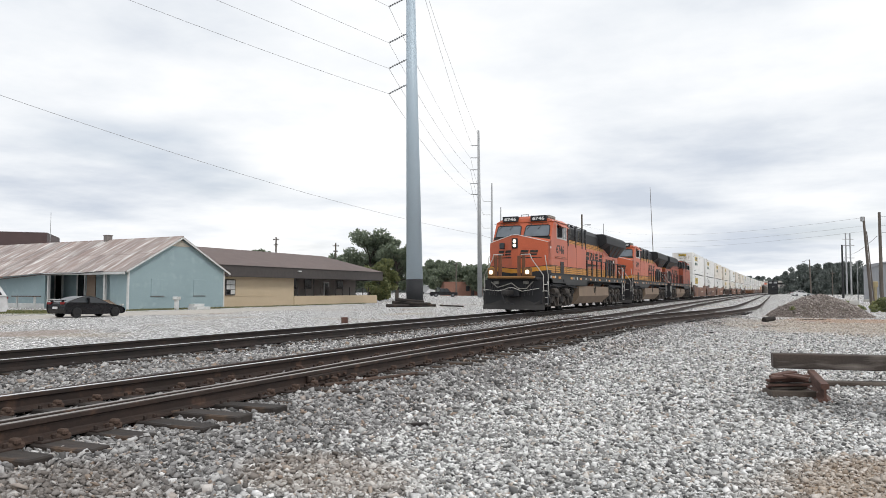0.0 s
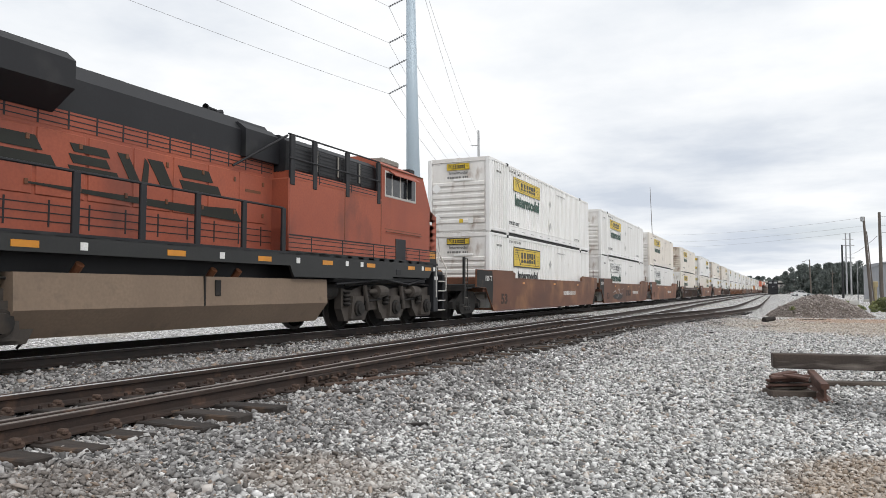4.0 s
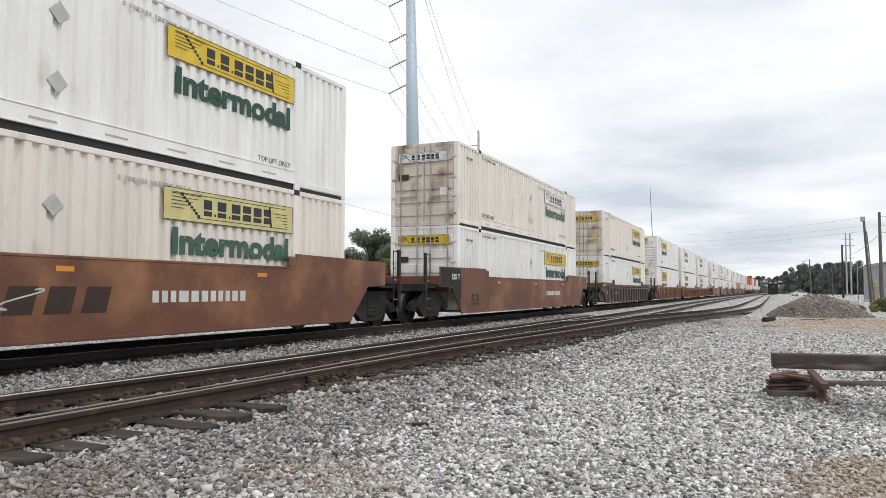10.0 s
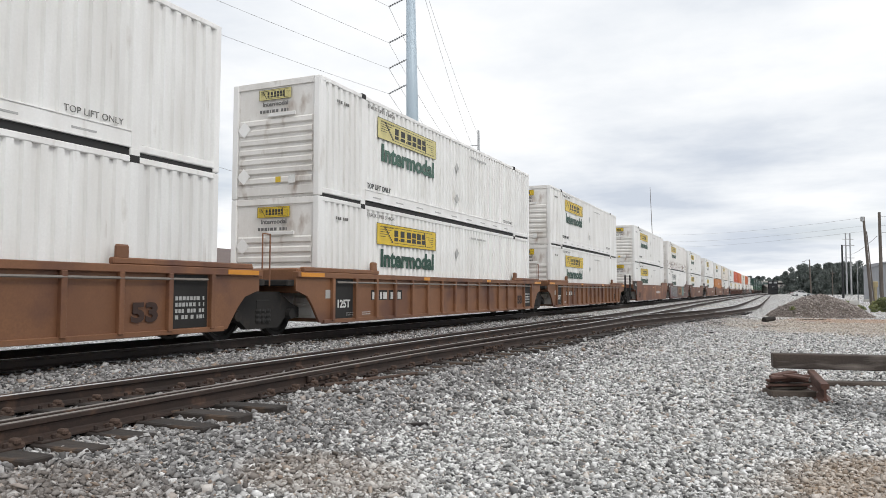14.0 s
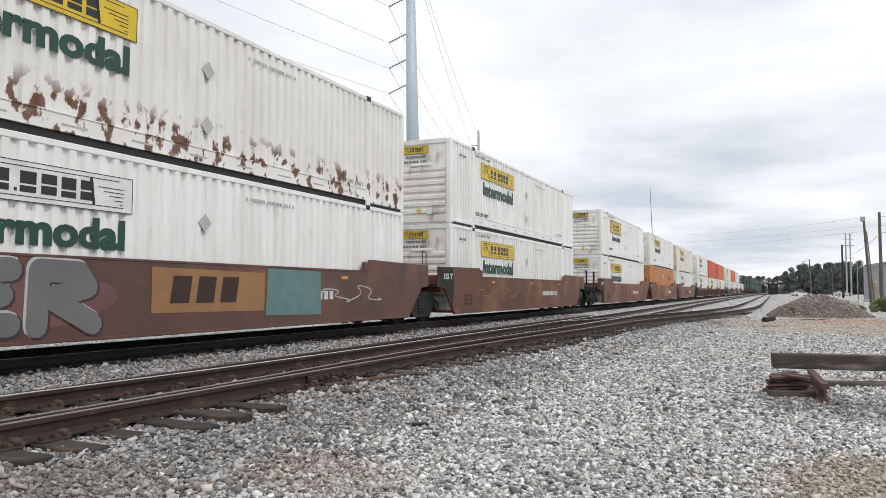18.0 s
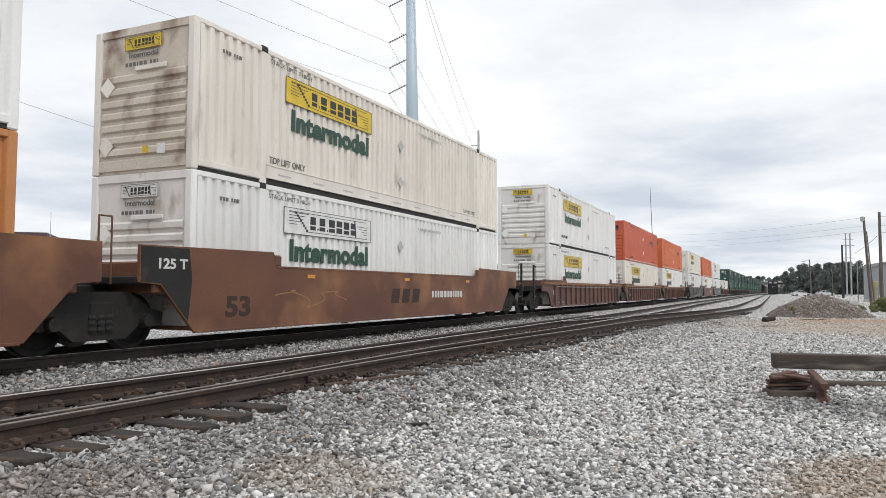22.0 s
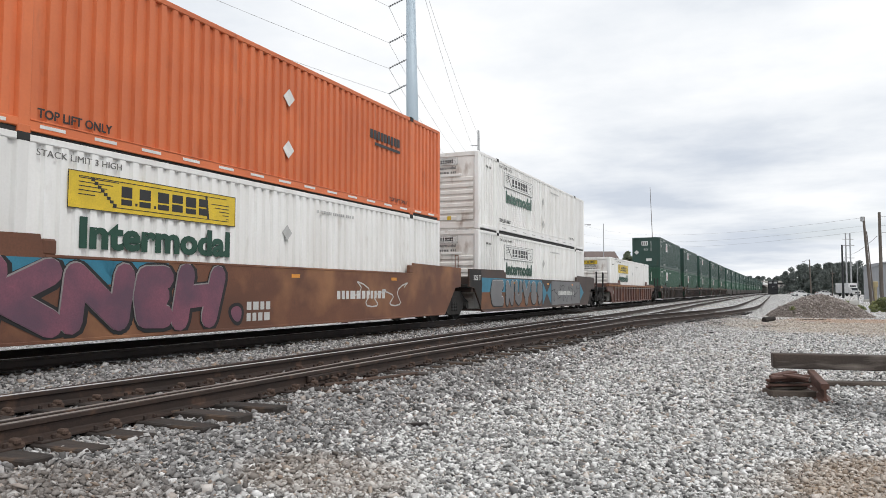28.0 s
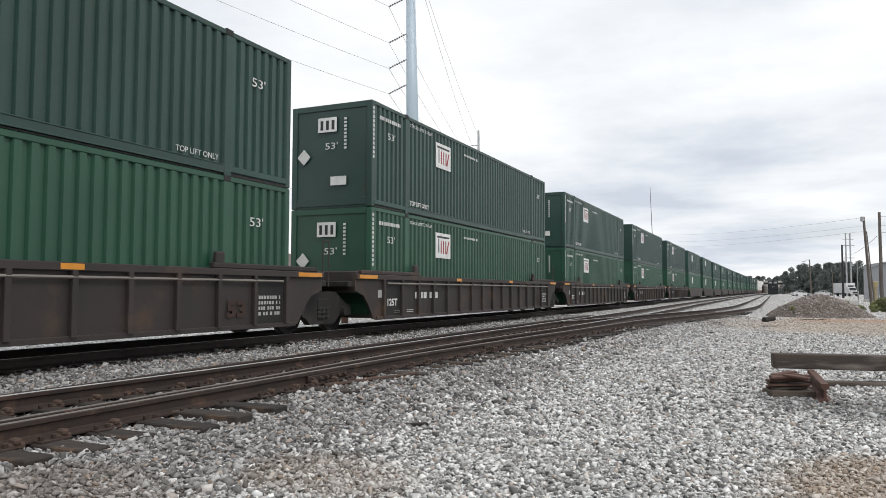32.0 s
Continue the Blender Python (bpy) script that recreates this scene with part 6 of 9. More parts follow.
def gravel_material(name):
    m = bpy.data.materials.new(name)
    m.use_nodes = True
    n, l = m.node_tree.nodes, m.node_tree.links
    bsdf = n["Principled BSDF"]
    tc = n.new("ShaderNodeTexCoord")
    vor = n.new("ShaderNodeTexVoronoi")
    vor.inputs["Scale"].default_value = 17.0
    l.new(tc.outputs["Object"], vor.inputs["Vector"])
    tone = n.new("ShaderNodeValToRGB")
    for e, (p, c) in zip([tone.color_ramp.elements[0], tone.color_ramp.elements[1], tone.color_ramp.elements.new(0.5)],
                         ((0.0, (0.075, 0.073, 0.07)), (1.0, (0.45, 0.44, 0.43)), (0.5, (0.235, 0.23, 0.225)))):
        e.position, e.color = p, (*c, 1)
    grey = n.new("ShaderNodeSeparateColor")
    l.new(vor.outputs["Color"], grey.inputs[0])
    l.new(grey.outputs[0], tone.inputs[0])
    big = n.new("ShaderNodeTexNoise")
    big.inputs["Scale"].default_value, big.inputs["Detail"].default_value = 0.22, 6
    l.new(tc.outputs["Object"], big.inputs["Vector"])
    fac = n.new("ShaderNodeMapRange")
    fac.inputs["From Min"].default_value, fac.inputs["From Max"].default_value = 0.54, 0.74
    fac.inputs["To Max"].default_value = 0.75
    l.new(big.outputs["Fac"], fac.inputs[0])
    dirt = n.new("ShaderNodeMix")
    dirt.data_type = "RGBA"
    dirt.inputs["B"].default_value = (0.33, 0.27, 0.20, 1)
    l.new(fac.outputs[0], dirt.inputs["Factor"])
    l.new(tone.outputs[0], dirt.inputs["A"])
    colour = dirt.outputs["Result"]
    colour = earthy(m, tc, colour)
    l.new(colour, bsdf.inputs["Base Color"])
    bsdf.inputs["Roughness"].default_value = 0.95
    b = n.new("ShaderNodeBump")
    b.inputs["Strength"].default_value, b.inputs["Distance"].default_value = 0.9, 0.03
    l.new(vor.outputs["Distance"], b.inputs["Height"])
    b.invert = True
    l.new(b.outputs[0], bsdf.inputs["Normal"])
    return m


def lines(stops):
    out = []
    for (a, b, step) in stops:
        k = a
        while k < b - 1e-6:
            out.append(k)
            k += step
    return out + [stops[-1][1]]


def grid_sheet():
    xs = lines([(-2500, -300, 550), (-300, -60, 40), (-60, -16, 4), (-16, 6, 0.3), (6, 20, 2), (20, 300, 40), (300, 2500, 550)])
    ys = lines([(-300, -20, 70), (-20, 1, 3), (1, 24, 0.3), (24, 60, 1.5), (60, 300, 20), (300, 4500, 700)])
    v = [(x, y, ground_z(x, y)) for y in ys for x in xs]
    n = len(xs)
    f = [(j * n + i, j * n + i + 1, (j + 1) * n + i + 1, (j + 1) * n + i) for j in range(len(ys) - 1) for i in range(n - 1)]
    s = Shape()
    s.v, s.f = v, f
    return s


GRAVEL = gravel_material("crushed_stone_ground")
tagged(part("ground", grid_sheet(), GRAVEL, smooth=True), "pale grey crushed stone ground with earthy patches", "ground", kind="structure")


# loose stones
def stone_material(name, stops, ground=False):
    m = bpy.data.materials.new(name)
    m.use_nodes = True
    n, l = m.node_tree.nodes, m.node_tree.links
    geo = n.new("ShaderNodeNewGeometry")
    ramp = n.new("ShaderNodeValToRGB")
    while len(ramp.color_ramp.elements) < len(stops):
        ramp.color_ramp.elements.new(0.5)
    for e, (p, c) in zip(ramp.color_ramp.elements, stops):
        e.position, e.color = p, (*c, 1)
    l.new(geo.outputs["Random Per Island"], ramp.inputs[0])
    tc = n.new("ShaderNodeTexCoord")
    nz = n.new("ShaderNodeTexNoise")
    nz.inputs["Scale"].default_value, nz.inputs["Detail"].default_value = 45, 4
    l.new(tc.outputs["Object"], nz.inputs["Vector"])
    mx = n.new("ShaderNodeMix")
    mx.data_type, mx.blend_type = "RGBA", "MULTIPLY"
    mx.inputs["Factor"].default_value = 0.5
    l.new(ramp.outputs[0], mx.inputs["A"])
    l.new(nz.outputs["Fac"], mx.inputs["B"])
    gain = n.new("ShaderNodeVectorMath")
    gain.operation = "SCALE"
    gain.inputs["Scale"].default_value = 1.3
    l.new(mx.outputs["Result"], gain.inputs[0])
    colour = earthy(m, tc, gain.outputs[0], 0.72) if ground else gain.outputs[0]
    l.new(colour, n["Principled BSDF"].inputs["Base Color"])
    n["Principled BSDF"].inputs["Roughness"].default_value = 0.9
    return m


GREY_STONES = stone_material("grey_limestone", ((0.0, (0.085, 0.085, 0.085)), (0.2, (0.26, 0.258, 0.252)), (0.52, (0.52, 0.518, 0.51)), (0.90, (0.87, 0.865, 0.86)), (0.975, (0.42, 0.36, 0.31))), True)
BALLAST = stone_material("dark_grey_ballast", ((0.0, (0.075, 0.073, 0.072)), (0.25, (0.178, 0.173, 0.171)), (0.6, (0.302, 0.295, 0.292)), (0.90, (0.53, 0.522, 0.517)), (0.97, (0.30, 0.23, 0.18))), True)
RUBBLE = stone_material("brown_rubble", ((0.0, (0.13, 0.11, 0.10)), (0.4, (0.24, 0.205, 0.185)), (0.75, (0.33, 0.285, 0.262)), (1.0, (0.46, 0.42, 0.39))))

ICO = bmesh.new()
bmesh.ops.create_icosphere(ICO, subdivisions=1, radius=1.0)
ICO_V = np.array([p.co for p in ICO.verts])
ICO_F = np.array([[q.index for q in p.verts] for p in ICO.faces])
ICO.free()
# a rough splinter of crushed stone: a block with one face cut small
CHIP_V = np.array([(-1, -0.75, -0.6), (1, -0.8, -0.55), (0.95, 0.75, -0.6), (-0.9, 0.85, -0.5), (-0.7, -0.5, 0.6), (0.75, -0.3, 0.5), (0.5, 0.6, 0.65), (-0.65, 0.55, 0.45)], float)
CHIP_F = np.array([(0, 2, 1), (0, 3, 2), (4, 5, 6), (4, 6, 7), (0, 1, 5), (0, 5, 4), (1, 2, 6), (1, 6, 5), (2, 3, 7), (2, 7, 6), (3, 0, 4), (3, 4, 7)])
OCT_V = np.array([(1, 0, 0), (-1, 0, 0), (0, 1, 0), (0, -1, 0), (0, 0, 1), (0, 0, -1)], float)
OCT_F = np.array([(0, 2, 4), (2, 1, 4), (1, 3, 4), (3, 0, 4), (2, 0, 5), (1, 2, 5), (3, 1, 5), (0, 3, 5)])


def scatter(name, centres, sizes, material, base_v, base_f, rng, flat=0.65, tilt=None):
    n, k = len(centres), len(base_v)
    q = rng.normal(size=(n, 4))
    if tilt:
        # lying flat, turned about the upright and tipped a little
        a = rng.uniform(0, 3.1416, n)
        q = np.stack([np.cos(a), rng.normal(0, tilt, n), rng.normal(0, tilt, n), np.sin(a)], 1)
    q /= np.linalg.norm(q, axis=1)[:, None]
    w, x, y, z = q.T
    rot = np.stack([1 - 2 * (y * y + z * z), 2 * (x * y - z * w), 2 * (x * z + y * w), 2 * (x * y + z * w), 1 - 2 * (x * x + z * z), 2 * (y * z - x * w),
                    2 * (x * z - y * w), 2 * (y * z + x * w), 1 - 2 * (x * x + y * y)], 1).reshape(n, 3, 3)
    shape = base_v[None] * rng.uniform(0.5, 1.3, (n, 1, 3)) * rng.uniform(0.7, 1.25, (n, k, 1))
    if tilt:
        shape = shape * np.array([1.16, 0.94, 0.72])
    pts = np.einsum("nij,nkj->nki", rot, shape) * sizes[:, None, None]
    pts[:, :, 2] *= flat + 0.2
    pts += centres[:, None, :]
    faces = (base_f[None] + (np.arange(n) * k)[:, None, None]).reshape(-1, 3)
    me = bpy.data.meshes.new(name)
    me.vertices.add(n * k)
    me.vertices.foreach_set("co", pts.reshape(-1).astype(np.float32))
    me.loops.add(faces.size)
    me.loops.foreach_set("vertex_index", faces.reshape(-1).astype(np.int32))
    me.polygons.add(len(faces))
    me.polygons.foreach_set("loop_start", np.arange(0, faces.size, 3, dtype=np.int32))
    me.materials.append(material)
    me.update(calc_edges=True)
    return new(name, me)


ROCKS = np.random.default_rng(7)
# height of the ground on a table, to drop stones quickly
TX, TY = np.arange(-16, 9, 0.2), np.arange(0, 60, 0.4)
TZ = np.array([[ground_z(x, y) for x in TX] for y in TY])


def drop(x, y):
    u, v = np.clip((x + 16) / 0.2, 0, len(TX) - 1.001), np.clip(y / 0.4, 0, len(TY) - 1.001)
    i, j = u.astype(int), v.astype(int)
    a, b = u - i, v - j
    return (TZ[j, i] * (1 - a) + TZ[j, i + 1] * a) * (1 - b) + (TZ[j + 1, i] * (1 - a) + TZ[j + 1, i + 1] * a) * b


def stones(name, label, count, lo, hi, size, base_v, base_f):
    """Stones over the wedge of ground that lies lo to hi metres ahead."""
    d = np.sqrt(ROCKS.uniform(lo * lo, hi * hi, count))
    a = ROCKS.uniform(-0.66, 0.66, count) * d
    x = a * math.cos(YAW) - d * math.sin(YAW)
    y = a * math.sin(YAW) + d * math.cos(YAW)
    keep = (x > -15.5) & (y > 0.3)
    x, y = x[keep], y[keep]
    r = np.clip(ROCKS.lognormal(-0.08, 0.36, len(x)), 0.4, 2.0) * size
    # finer and sparser on the trodden ground away from the tracks
    far_side = x > -3.0
    r = np.where(far_side, r * 0.85, r)
    z = drop(x, y) + r * ROCKS.uniform(-0.35, 0.85, len(x))
    # ballast by the tracks is darker than the pale stone of the yard
    edge = -3.3 + ROCKS.normal(0, 0.45, len(x)) + 3.2 * np.clip((y - 12) / 34, 0, 1)
    for mat, pick, what in ((GREY_STONES, x >= edge, "yard_stones"), (BALLAST, x < edge, "ballast")):
        tagged(scatter(what, np.stack([x, y, z], 1)[pick], r[pick], mat, base_v, base_f, ROCKS, 0.6, 0.42), label, "stones", kind="stuff")


stones("loose_stones", "grey angular crushed stones lying on the ground", 66000, 4.2, 8.0, 0.0192, CHIP_V, CHIP_F)
stones("loose_stones", "grey angular crushed stones lying on the ground", 70000, 8.0, 13.5, 0.0232, CHIP_V, CHIP_F)
stones("loose_stones", "grey angular crushed stones beside the tracks", 125000, 13.5, 36, 0.030, OCT_V, OCT_F)

# ---- tracks ----
RAIL_RUST = surface("rusty_rail_side", (0.050, 0.029, 0.021), (0.024, 0.016, 0.013), 3.0, 0.75, 0.1, 0.2, 40, spot=(0.13, 0.07, 0.045), spot_at=(0.6, 0.8), spot_scale=4)
ANCHOR_RUST = surface("brown_anchor_rust", (0.105, 0.062, 0.044), (0.06, 0.04, 0.03), 6.0, 0.85)
# rail rust darkened in colour for the shade under the train
SHADED_RUST = surface("shaded_rusty_rail_side", (0.036, 0.023, 0.018), (0.015, 0.012, 0.011), 3.0, 0.7, 0.1, 0.2, 40, spot=(0.07, 0.04, 0.028), spot_at=(0.62, 0.8), spot_scale=4)
RAIL_TOP = plain("bright_rail_head", (0.82, 0.82, 0.82), 0.45, 0.35)
DULL_TOP = plain("dull_rail_head", (0.30, 0.27, 0.25), 0.5, 0.3)
TIE_WOOD = surface("creosoted_tie_wood", (0.050, 0.038, 0.031), (0.020, 0.017, 0.016), 2.0, 0.85, 0, 0.5, 35, stretch=(0.4, 5, 1), by_object=0.3,
                   spot=(0.15, 0.095, 0.06), spot_at=(0.58, 0.8), spot_scale=3.0)
RAIL_LINE = [(-0.075, -0.17), (0.075, -0.17), (0.075, -0.155), (0.02, -0.135), (0.009, -0.12), (0.009, -0.05), (0.036, -0.038), (0.036, -0.006),
             (0.030, 0.0), (-0.030, 0.0), (-0.036, -0.006), (-0.036, -0.038), (-0.009, -0.05), (-0.009, -0.12), (-0.02, -0.135), (-0.075, -0.155)]


def swept(path, outline, lift=0.0):
    s, v, f, m = Shape(), [], [], len(outline)
    for i, (x, y) in enumerate(path):
        a, b = path[max(0, i - 1)], path[min(len(path) - 1, i + 1)]
        d = Vector((b[0] - a[0], b[1] - a[1])).normalized()
        for u, w in outline:
            v.append((x + u * d.y, y - u * d.x, w + lift))
    for i in range(len(path) - 1):
        f += [(i * m + k, i * m + (k + 1) % m, (i + 1) * m + (k + 1) % m, (i + 1) * m + k) for k in range(m)]
    f += [tuple(range(m)), tuple(range((len(path) - 1) * m, len(path) * m))]
    return s.add(v, f)


def rail(path, parent, lift=0.0, worn=True, steel=None):
    r = part("rail", swept(path, RAIL_LINE, lift), steel or RAIL_RUST, parent)
    if worn:
        part("running_surface", swept(path, [(-0.029, 0.0005), (0.029, 0.0005), (0.029, 0.003), (-0.029, 0.003)], lift), RAIL_TOP if worn is True else DULL_TOP, r, "polished top of the rail head")
    return r


def curve(points, step=2.0):
    """A smooth line through points (x, y), in even steps along y."""
    out, (y0, y1) = [], (points[0][1], points[-1][1])
    y = y0
    while True:
        for i, (p, q) in enumerate(zip(points[:-1], points[1:])):
            if p[1] <= y <= q[1]:
                a, b = points[max(0, i - 1)], points[min(len(points) - 1, i + 2)]
                h, t = q[1] - p[1], (y - p[1]) / (q[1] - p[1])
                m0, m1 = (q[0] - a[0]) / (q[1] - a[1]) * h, (b[0] - p[0]) / (b[1] - p[1]) * h
                x = (2 * t ** 3 - 3 * t * t + 1) * p[0] + (t ** 3 - 2 * t * t + t) * m0 + (-2 * t ** 3 + 3 * t * t) * q[0] + (t ** 3 - t * t) * m1
                out.append((x, y))
                break
        if y >= y1:
            return out
        y = min(y1, y + (step if y < 80 else 8 * step))


main_track = tagged(new("main_track"), "main line track of rusty rails on ballast", "railway track", kind="structure")
for u in (0.7525, -0.7525):
    rail([(XC + u + bend(s), s) for s in lines([(-60, 80, 3), (80, 900, 15)])], main_track, steel=SHADED_RUST)
near_track = tagged(new("near_track"), "second track with rusty rails on dark wooden ties", "railway track", kind="structure")
FAR_LINE = curve([(-6.72, -40), (-6.70, 4), (-6.55, 7), (-6.48, 10), (-6.46, 13), (-6.42, 17), (-6.42, 24), (-6.45, 35), (-6.6, 61), (-6.3, 120), (-4.5, 230), (3.0, 420)], 1.0)
BACK_LINE = curve([(-6.76, 3.0), (-6.77, 7), (-6.84, 11), (-6.92, 15), (-6.92, 22), (-6.86, 30)], 1.0)
THIRD_LINE = curve([(-5.46, -40), (-5.44, 4), (-5.42, 6.5), (-5.50, 9.0), (-5.54, 12), (-5.46, 15), (-5.30, 18.5), (-5.25, 21.2)], 1.0)
NEAR_LINE = curve([(-5.30, -40), (-5.28, 4), (-5.23, 8), (-5.18, 10.5), (-5.03, 13), (-4.88, 15.5), (-4.62, 18.5), (-4.05, 26), (-3.2, 31), (-2.0, 39), (-1.1, 49), (-0.72, 60), (-0.55, 85), (-0.1, 155), (0.3, 235), (3, 330)], 1.0)
BRANCH_LINE = curve([(-6.30, 23.5), (-5.6, 27), (-4.75, 32), (-3.5, 39.5), (-2.6, 49), (-2.22, 60), (-2.05, 85), (-1.6, 155), (-1.2, 235), (1.5, 330)])
ON_LINE = curve([(-5.25, 21), (-5.0, 35), (-5.1, 61), (-4.8, 120), (-3.0, 230), (4.5, 420)])
for line in (FAR_LINE, BACK_LINE, THIRD_LINE, NEAR_LINE, BRANCH_LINE, ON_LINE):
    rail(line, near_track, worn=True if line in (FAR_LINE, BRANCH_LINE, ON_LINE) else False if line is BACK_LINE else "dull")
for y in (7.9, 13.4):
    x = -5.225 if y < 9 else -5.005
    bar = part("joint_bar", Shape().soft_box(-0.012, 0.030, -0.45, 0.45, -0.125, -0.045, 0.008), RAIL_RUST, near_track, "bolted bar over a rail joint")
    bar.matrix_basis = pose(x + 0.012, y, 0, 0, 0, 0.5 if y < 9 else -3.4)
    for k in (-0.36, -0.21, -0.06, 0.06, 0.21, 0.36):
        part("bolt", Shape().cyl((0.028, k, -0.085), (0.060, k, -0.085), 0.020, n=6), ANCHOR_RUST, bar)
rod = part("switch_rod", Shape().tube([(-5.05, 7.6, -0.165), (-4.75, 8.6, -0.16), (-4.62, 9.3, -0.165)], 0.022), ANCHOR_RUST, near_track, "rusty rod lying beside the rail")
# ties: the near ones with their plates and spikes
TIE = Shape().soft_box(-1.30, 1.30, -0.115, 0.115, -0.18, 0.0, 0.012).mesh("tie", TIE_WOOD)
LONG_TIE = Shape().soft_box(-1.62, 1.62, -0.115, 0.115, -0.18, 0.0, 0.012).mesh("tie", TIE_WOOD)
PLATE = Shape().soft_box(-0.17, 0.17, -0.09, 0.09, 0.0, 0.022, 0.006).soft_box(-0.13, -0.10, -0.07, -0.04, 0.02, 0.055, 0.004) \
    .soft_box(0.10, 0.13, 0.04, 0.07, 0.02, 0.055, 0.004).soft_box(0.10, 0.13, -0.07, -0.04, 0.02, 0.055, 0.004).mesh("tie_plate", RAIL_RUST)
CLIP = Shape().soft_box(-0.05, 0.05, -0.07, 0.07, -0.02, 0.035, 0.014).soft_box(-0.02, 0.07, -0.03, 0.03, 0.02, 0.07, 0.014).mesh("rail_anchor", ANCHOR_RUST)
rng = random.Random(11)


def x_at(line, y):
    for p, q in zip(line[:-1], line[1:]):
        if p[1] <= y <= q[1]:
            return p[0] + (q[0] - p[0]) * (y - p[1]) / (q[1] - p[1])
    return line[-1][0]


# the nearest ties stick out unevenly: (along the track, where the end lies)
TIE_ENDS = [(1.2, -4.7), (1.75, -4.66), (2.3, -4.62), (2.95, -4.68), (3.52, -4.70), (3.92, -4.62), (4.42, -4.64), (4.94, -4.43), (5.38, -4.42), (5.92, -4.45), (6.52, -4.48), (6.98, -4.51), (7.36, -4.46),
            (7.80, -4.44), (8.26, -4.46), (8.80, -4.54), (9.36, -4.48)]
RUSTY_TIE = Shape().soft_box(-1.30, 1.30, -0.115, 0.115, -0.18, 0.0, 0.012).mesh("tie", surface("rust_stained_tie_wood", (0.115, 0.058, 0.036), (0.055, 0.034, 0.026), 2.0, 0.85, 0, 0.5, 35, stretch=(0.4, 5, 1), by_object=0.3))
y, placed = 1.2, 0
while y < 44:
    right = x_at(NEAR_LINE, y)
    mid = right - 0.75 + rng.uniform(-0.04, 0.04)
    t = new("tie", (RUSTY_TIE if 7.5 < y < 9.2 else TIE) if y < 17 else LONG_TIE)
    t.parent = near_track
    centre = TIE_ENDS[placed][1] - 1.30 if placed < len(TIE_ENDS) else mid + (0.10 if y < 17 else -0.3)
    t.matrix_basis = pose(centre, y, -0.172 + rng.uniform(-0.010, 0.006) + (0.022 if 4.8 < y < 6.1 else 0.0), 0, rng.uniform(-0.6, 0.6), rng.uniform(-2.0, 2.0))
    if y < 24:
        for x in (right, x_at(FAR_LINE, y)):
            p = new("tie_plate", PLATE)
            p.parent = near_track
            p.matrix_basis = pose(x, y, -0.176)
            if rng.random() < 0.7:
                c = new("rail_anchor", CLIP)
                c.parent = near_track
                c.matrix_basis = pose(x + 0.085, y + 0.14, -0.165)
    placed += 1
    y = TIE_ENDS[placed][0] if placed < len(TIE_ENDS) else y + rng.uniform(0.49, 0.58)
y = 2.0
while y < 70:
    t = new("tie", TIE)
    t.parent = main_track
    t.matrix_basis = pose(XC + bend(y) + rng.uniform(-0.05, 0.05), y, -0.176 + rng.uniform(-0.01, 0.004), 0, 0, rng.uniform(-1.5, 1.5))
    y += rng.uniform(0.50, 0.58)


# ---- beyond the tracks: places by (across, ahead) of the street that crosses the line of sight ----
FLOOR = -0.38


def spot(across, ahead, z=FLOOR, turn=0.0):
    """A pose on the lot: metres to the side and ahead, turned with the camera's bearing."""
    x = across * math.cos(YAW) - ahead * math.sin(YAW)
    y = across * math.sin(YAW) + ahead * math.cos(YAW)
    return pose(x, y, z, 0, 0, math.degrees(YAW) + turn)


BLUE_BOARD = surface("pale_blue_painted_boards", (0.315, 0.415, 0.44), (0.28, 0.375, 0.40), 0.7, 0.7, 0, 0.1, 30, spot=(0.34, 0.43, 0.45), spot_at=(0.55, 0.8), spot_scale=1.5)
WHITE_TRIM = plain("white_painted_trim", (0.72, 0.73, 0.72), 0.6)
TIN_ROOF = surface("rusty_tin_roof", (0.47, 0.42, 0.40), (0.25, 0.175, 0.15), 0.9, 0.55, 0.2, 0.1, 20, stretch=(0.3, 3.2, 1), mix=(0.36, 0.62), by_object=0.22,
                   spot=(0.60, 0.58, 0.565), spot_at=(0.52, 0.66), spot_scale=0.9, spot_stretch=(0.4, 2.6, 1))
DARK_GLASS = plain("dark_window_glass", (0.02, 0.022, 0.025), 0.12)
BEIGE = surface("beige_stucco", (0.58, 0.47, 0.33), (0.52, 0.42, 0.29), 0.6, 0.85, 0, 0.2, 30)
GREY_WALL = surface("grey_shaded_boards", (0.24, 0.215, 0.20), (0.20, 0.18, 0.17), 1.0, 0.8, 0, 0.1, 30)
SHINGLE = surface("brown_grey_shingles", (0.175, 0.135, 0.125), (0.145, 0.112, 0.105), 1.0, 0.9, 0, 0.3, 60)
FASCIA = plain("dark_brown_fascia", (0.075, 0.065, 0.062), 0.7)
BRICK_RED = surface("red_brick_wall", (0.30, 0.155, 0.11), (0.24, 0.12, 0.09), 3.0, 0.9, 0, 0.2, 30)
CONCRETE = surface("pale_concrete", (0.50, 0.49, 0.46), (0.40, 0.39, 0.37), 1.0, 0.9, 0, 0.2, 30)
GALVANISED = surface("weathered_galvanised_steel", (0.48, 0.57, 0.64), (0.42, 0.51, 0.58), 0.4, 0.55, 0.15, 0.05, 20, stretch=(1, 1, 0.3))
TAR = plain("black_tar_coating", (0.016, 0.018, 0.022), 0.7)
POLE_WOOD = surface("weathered_pole_wood", (0.17, 0.145, 0.125), (0.10, 0.085, 0.075), 2.0, 0.9, 0, 0.3, 30, stretch=(6, 6, 0.4))
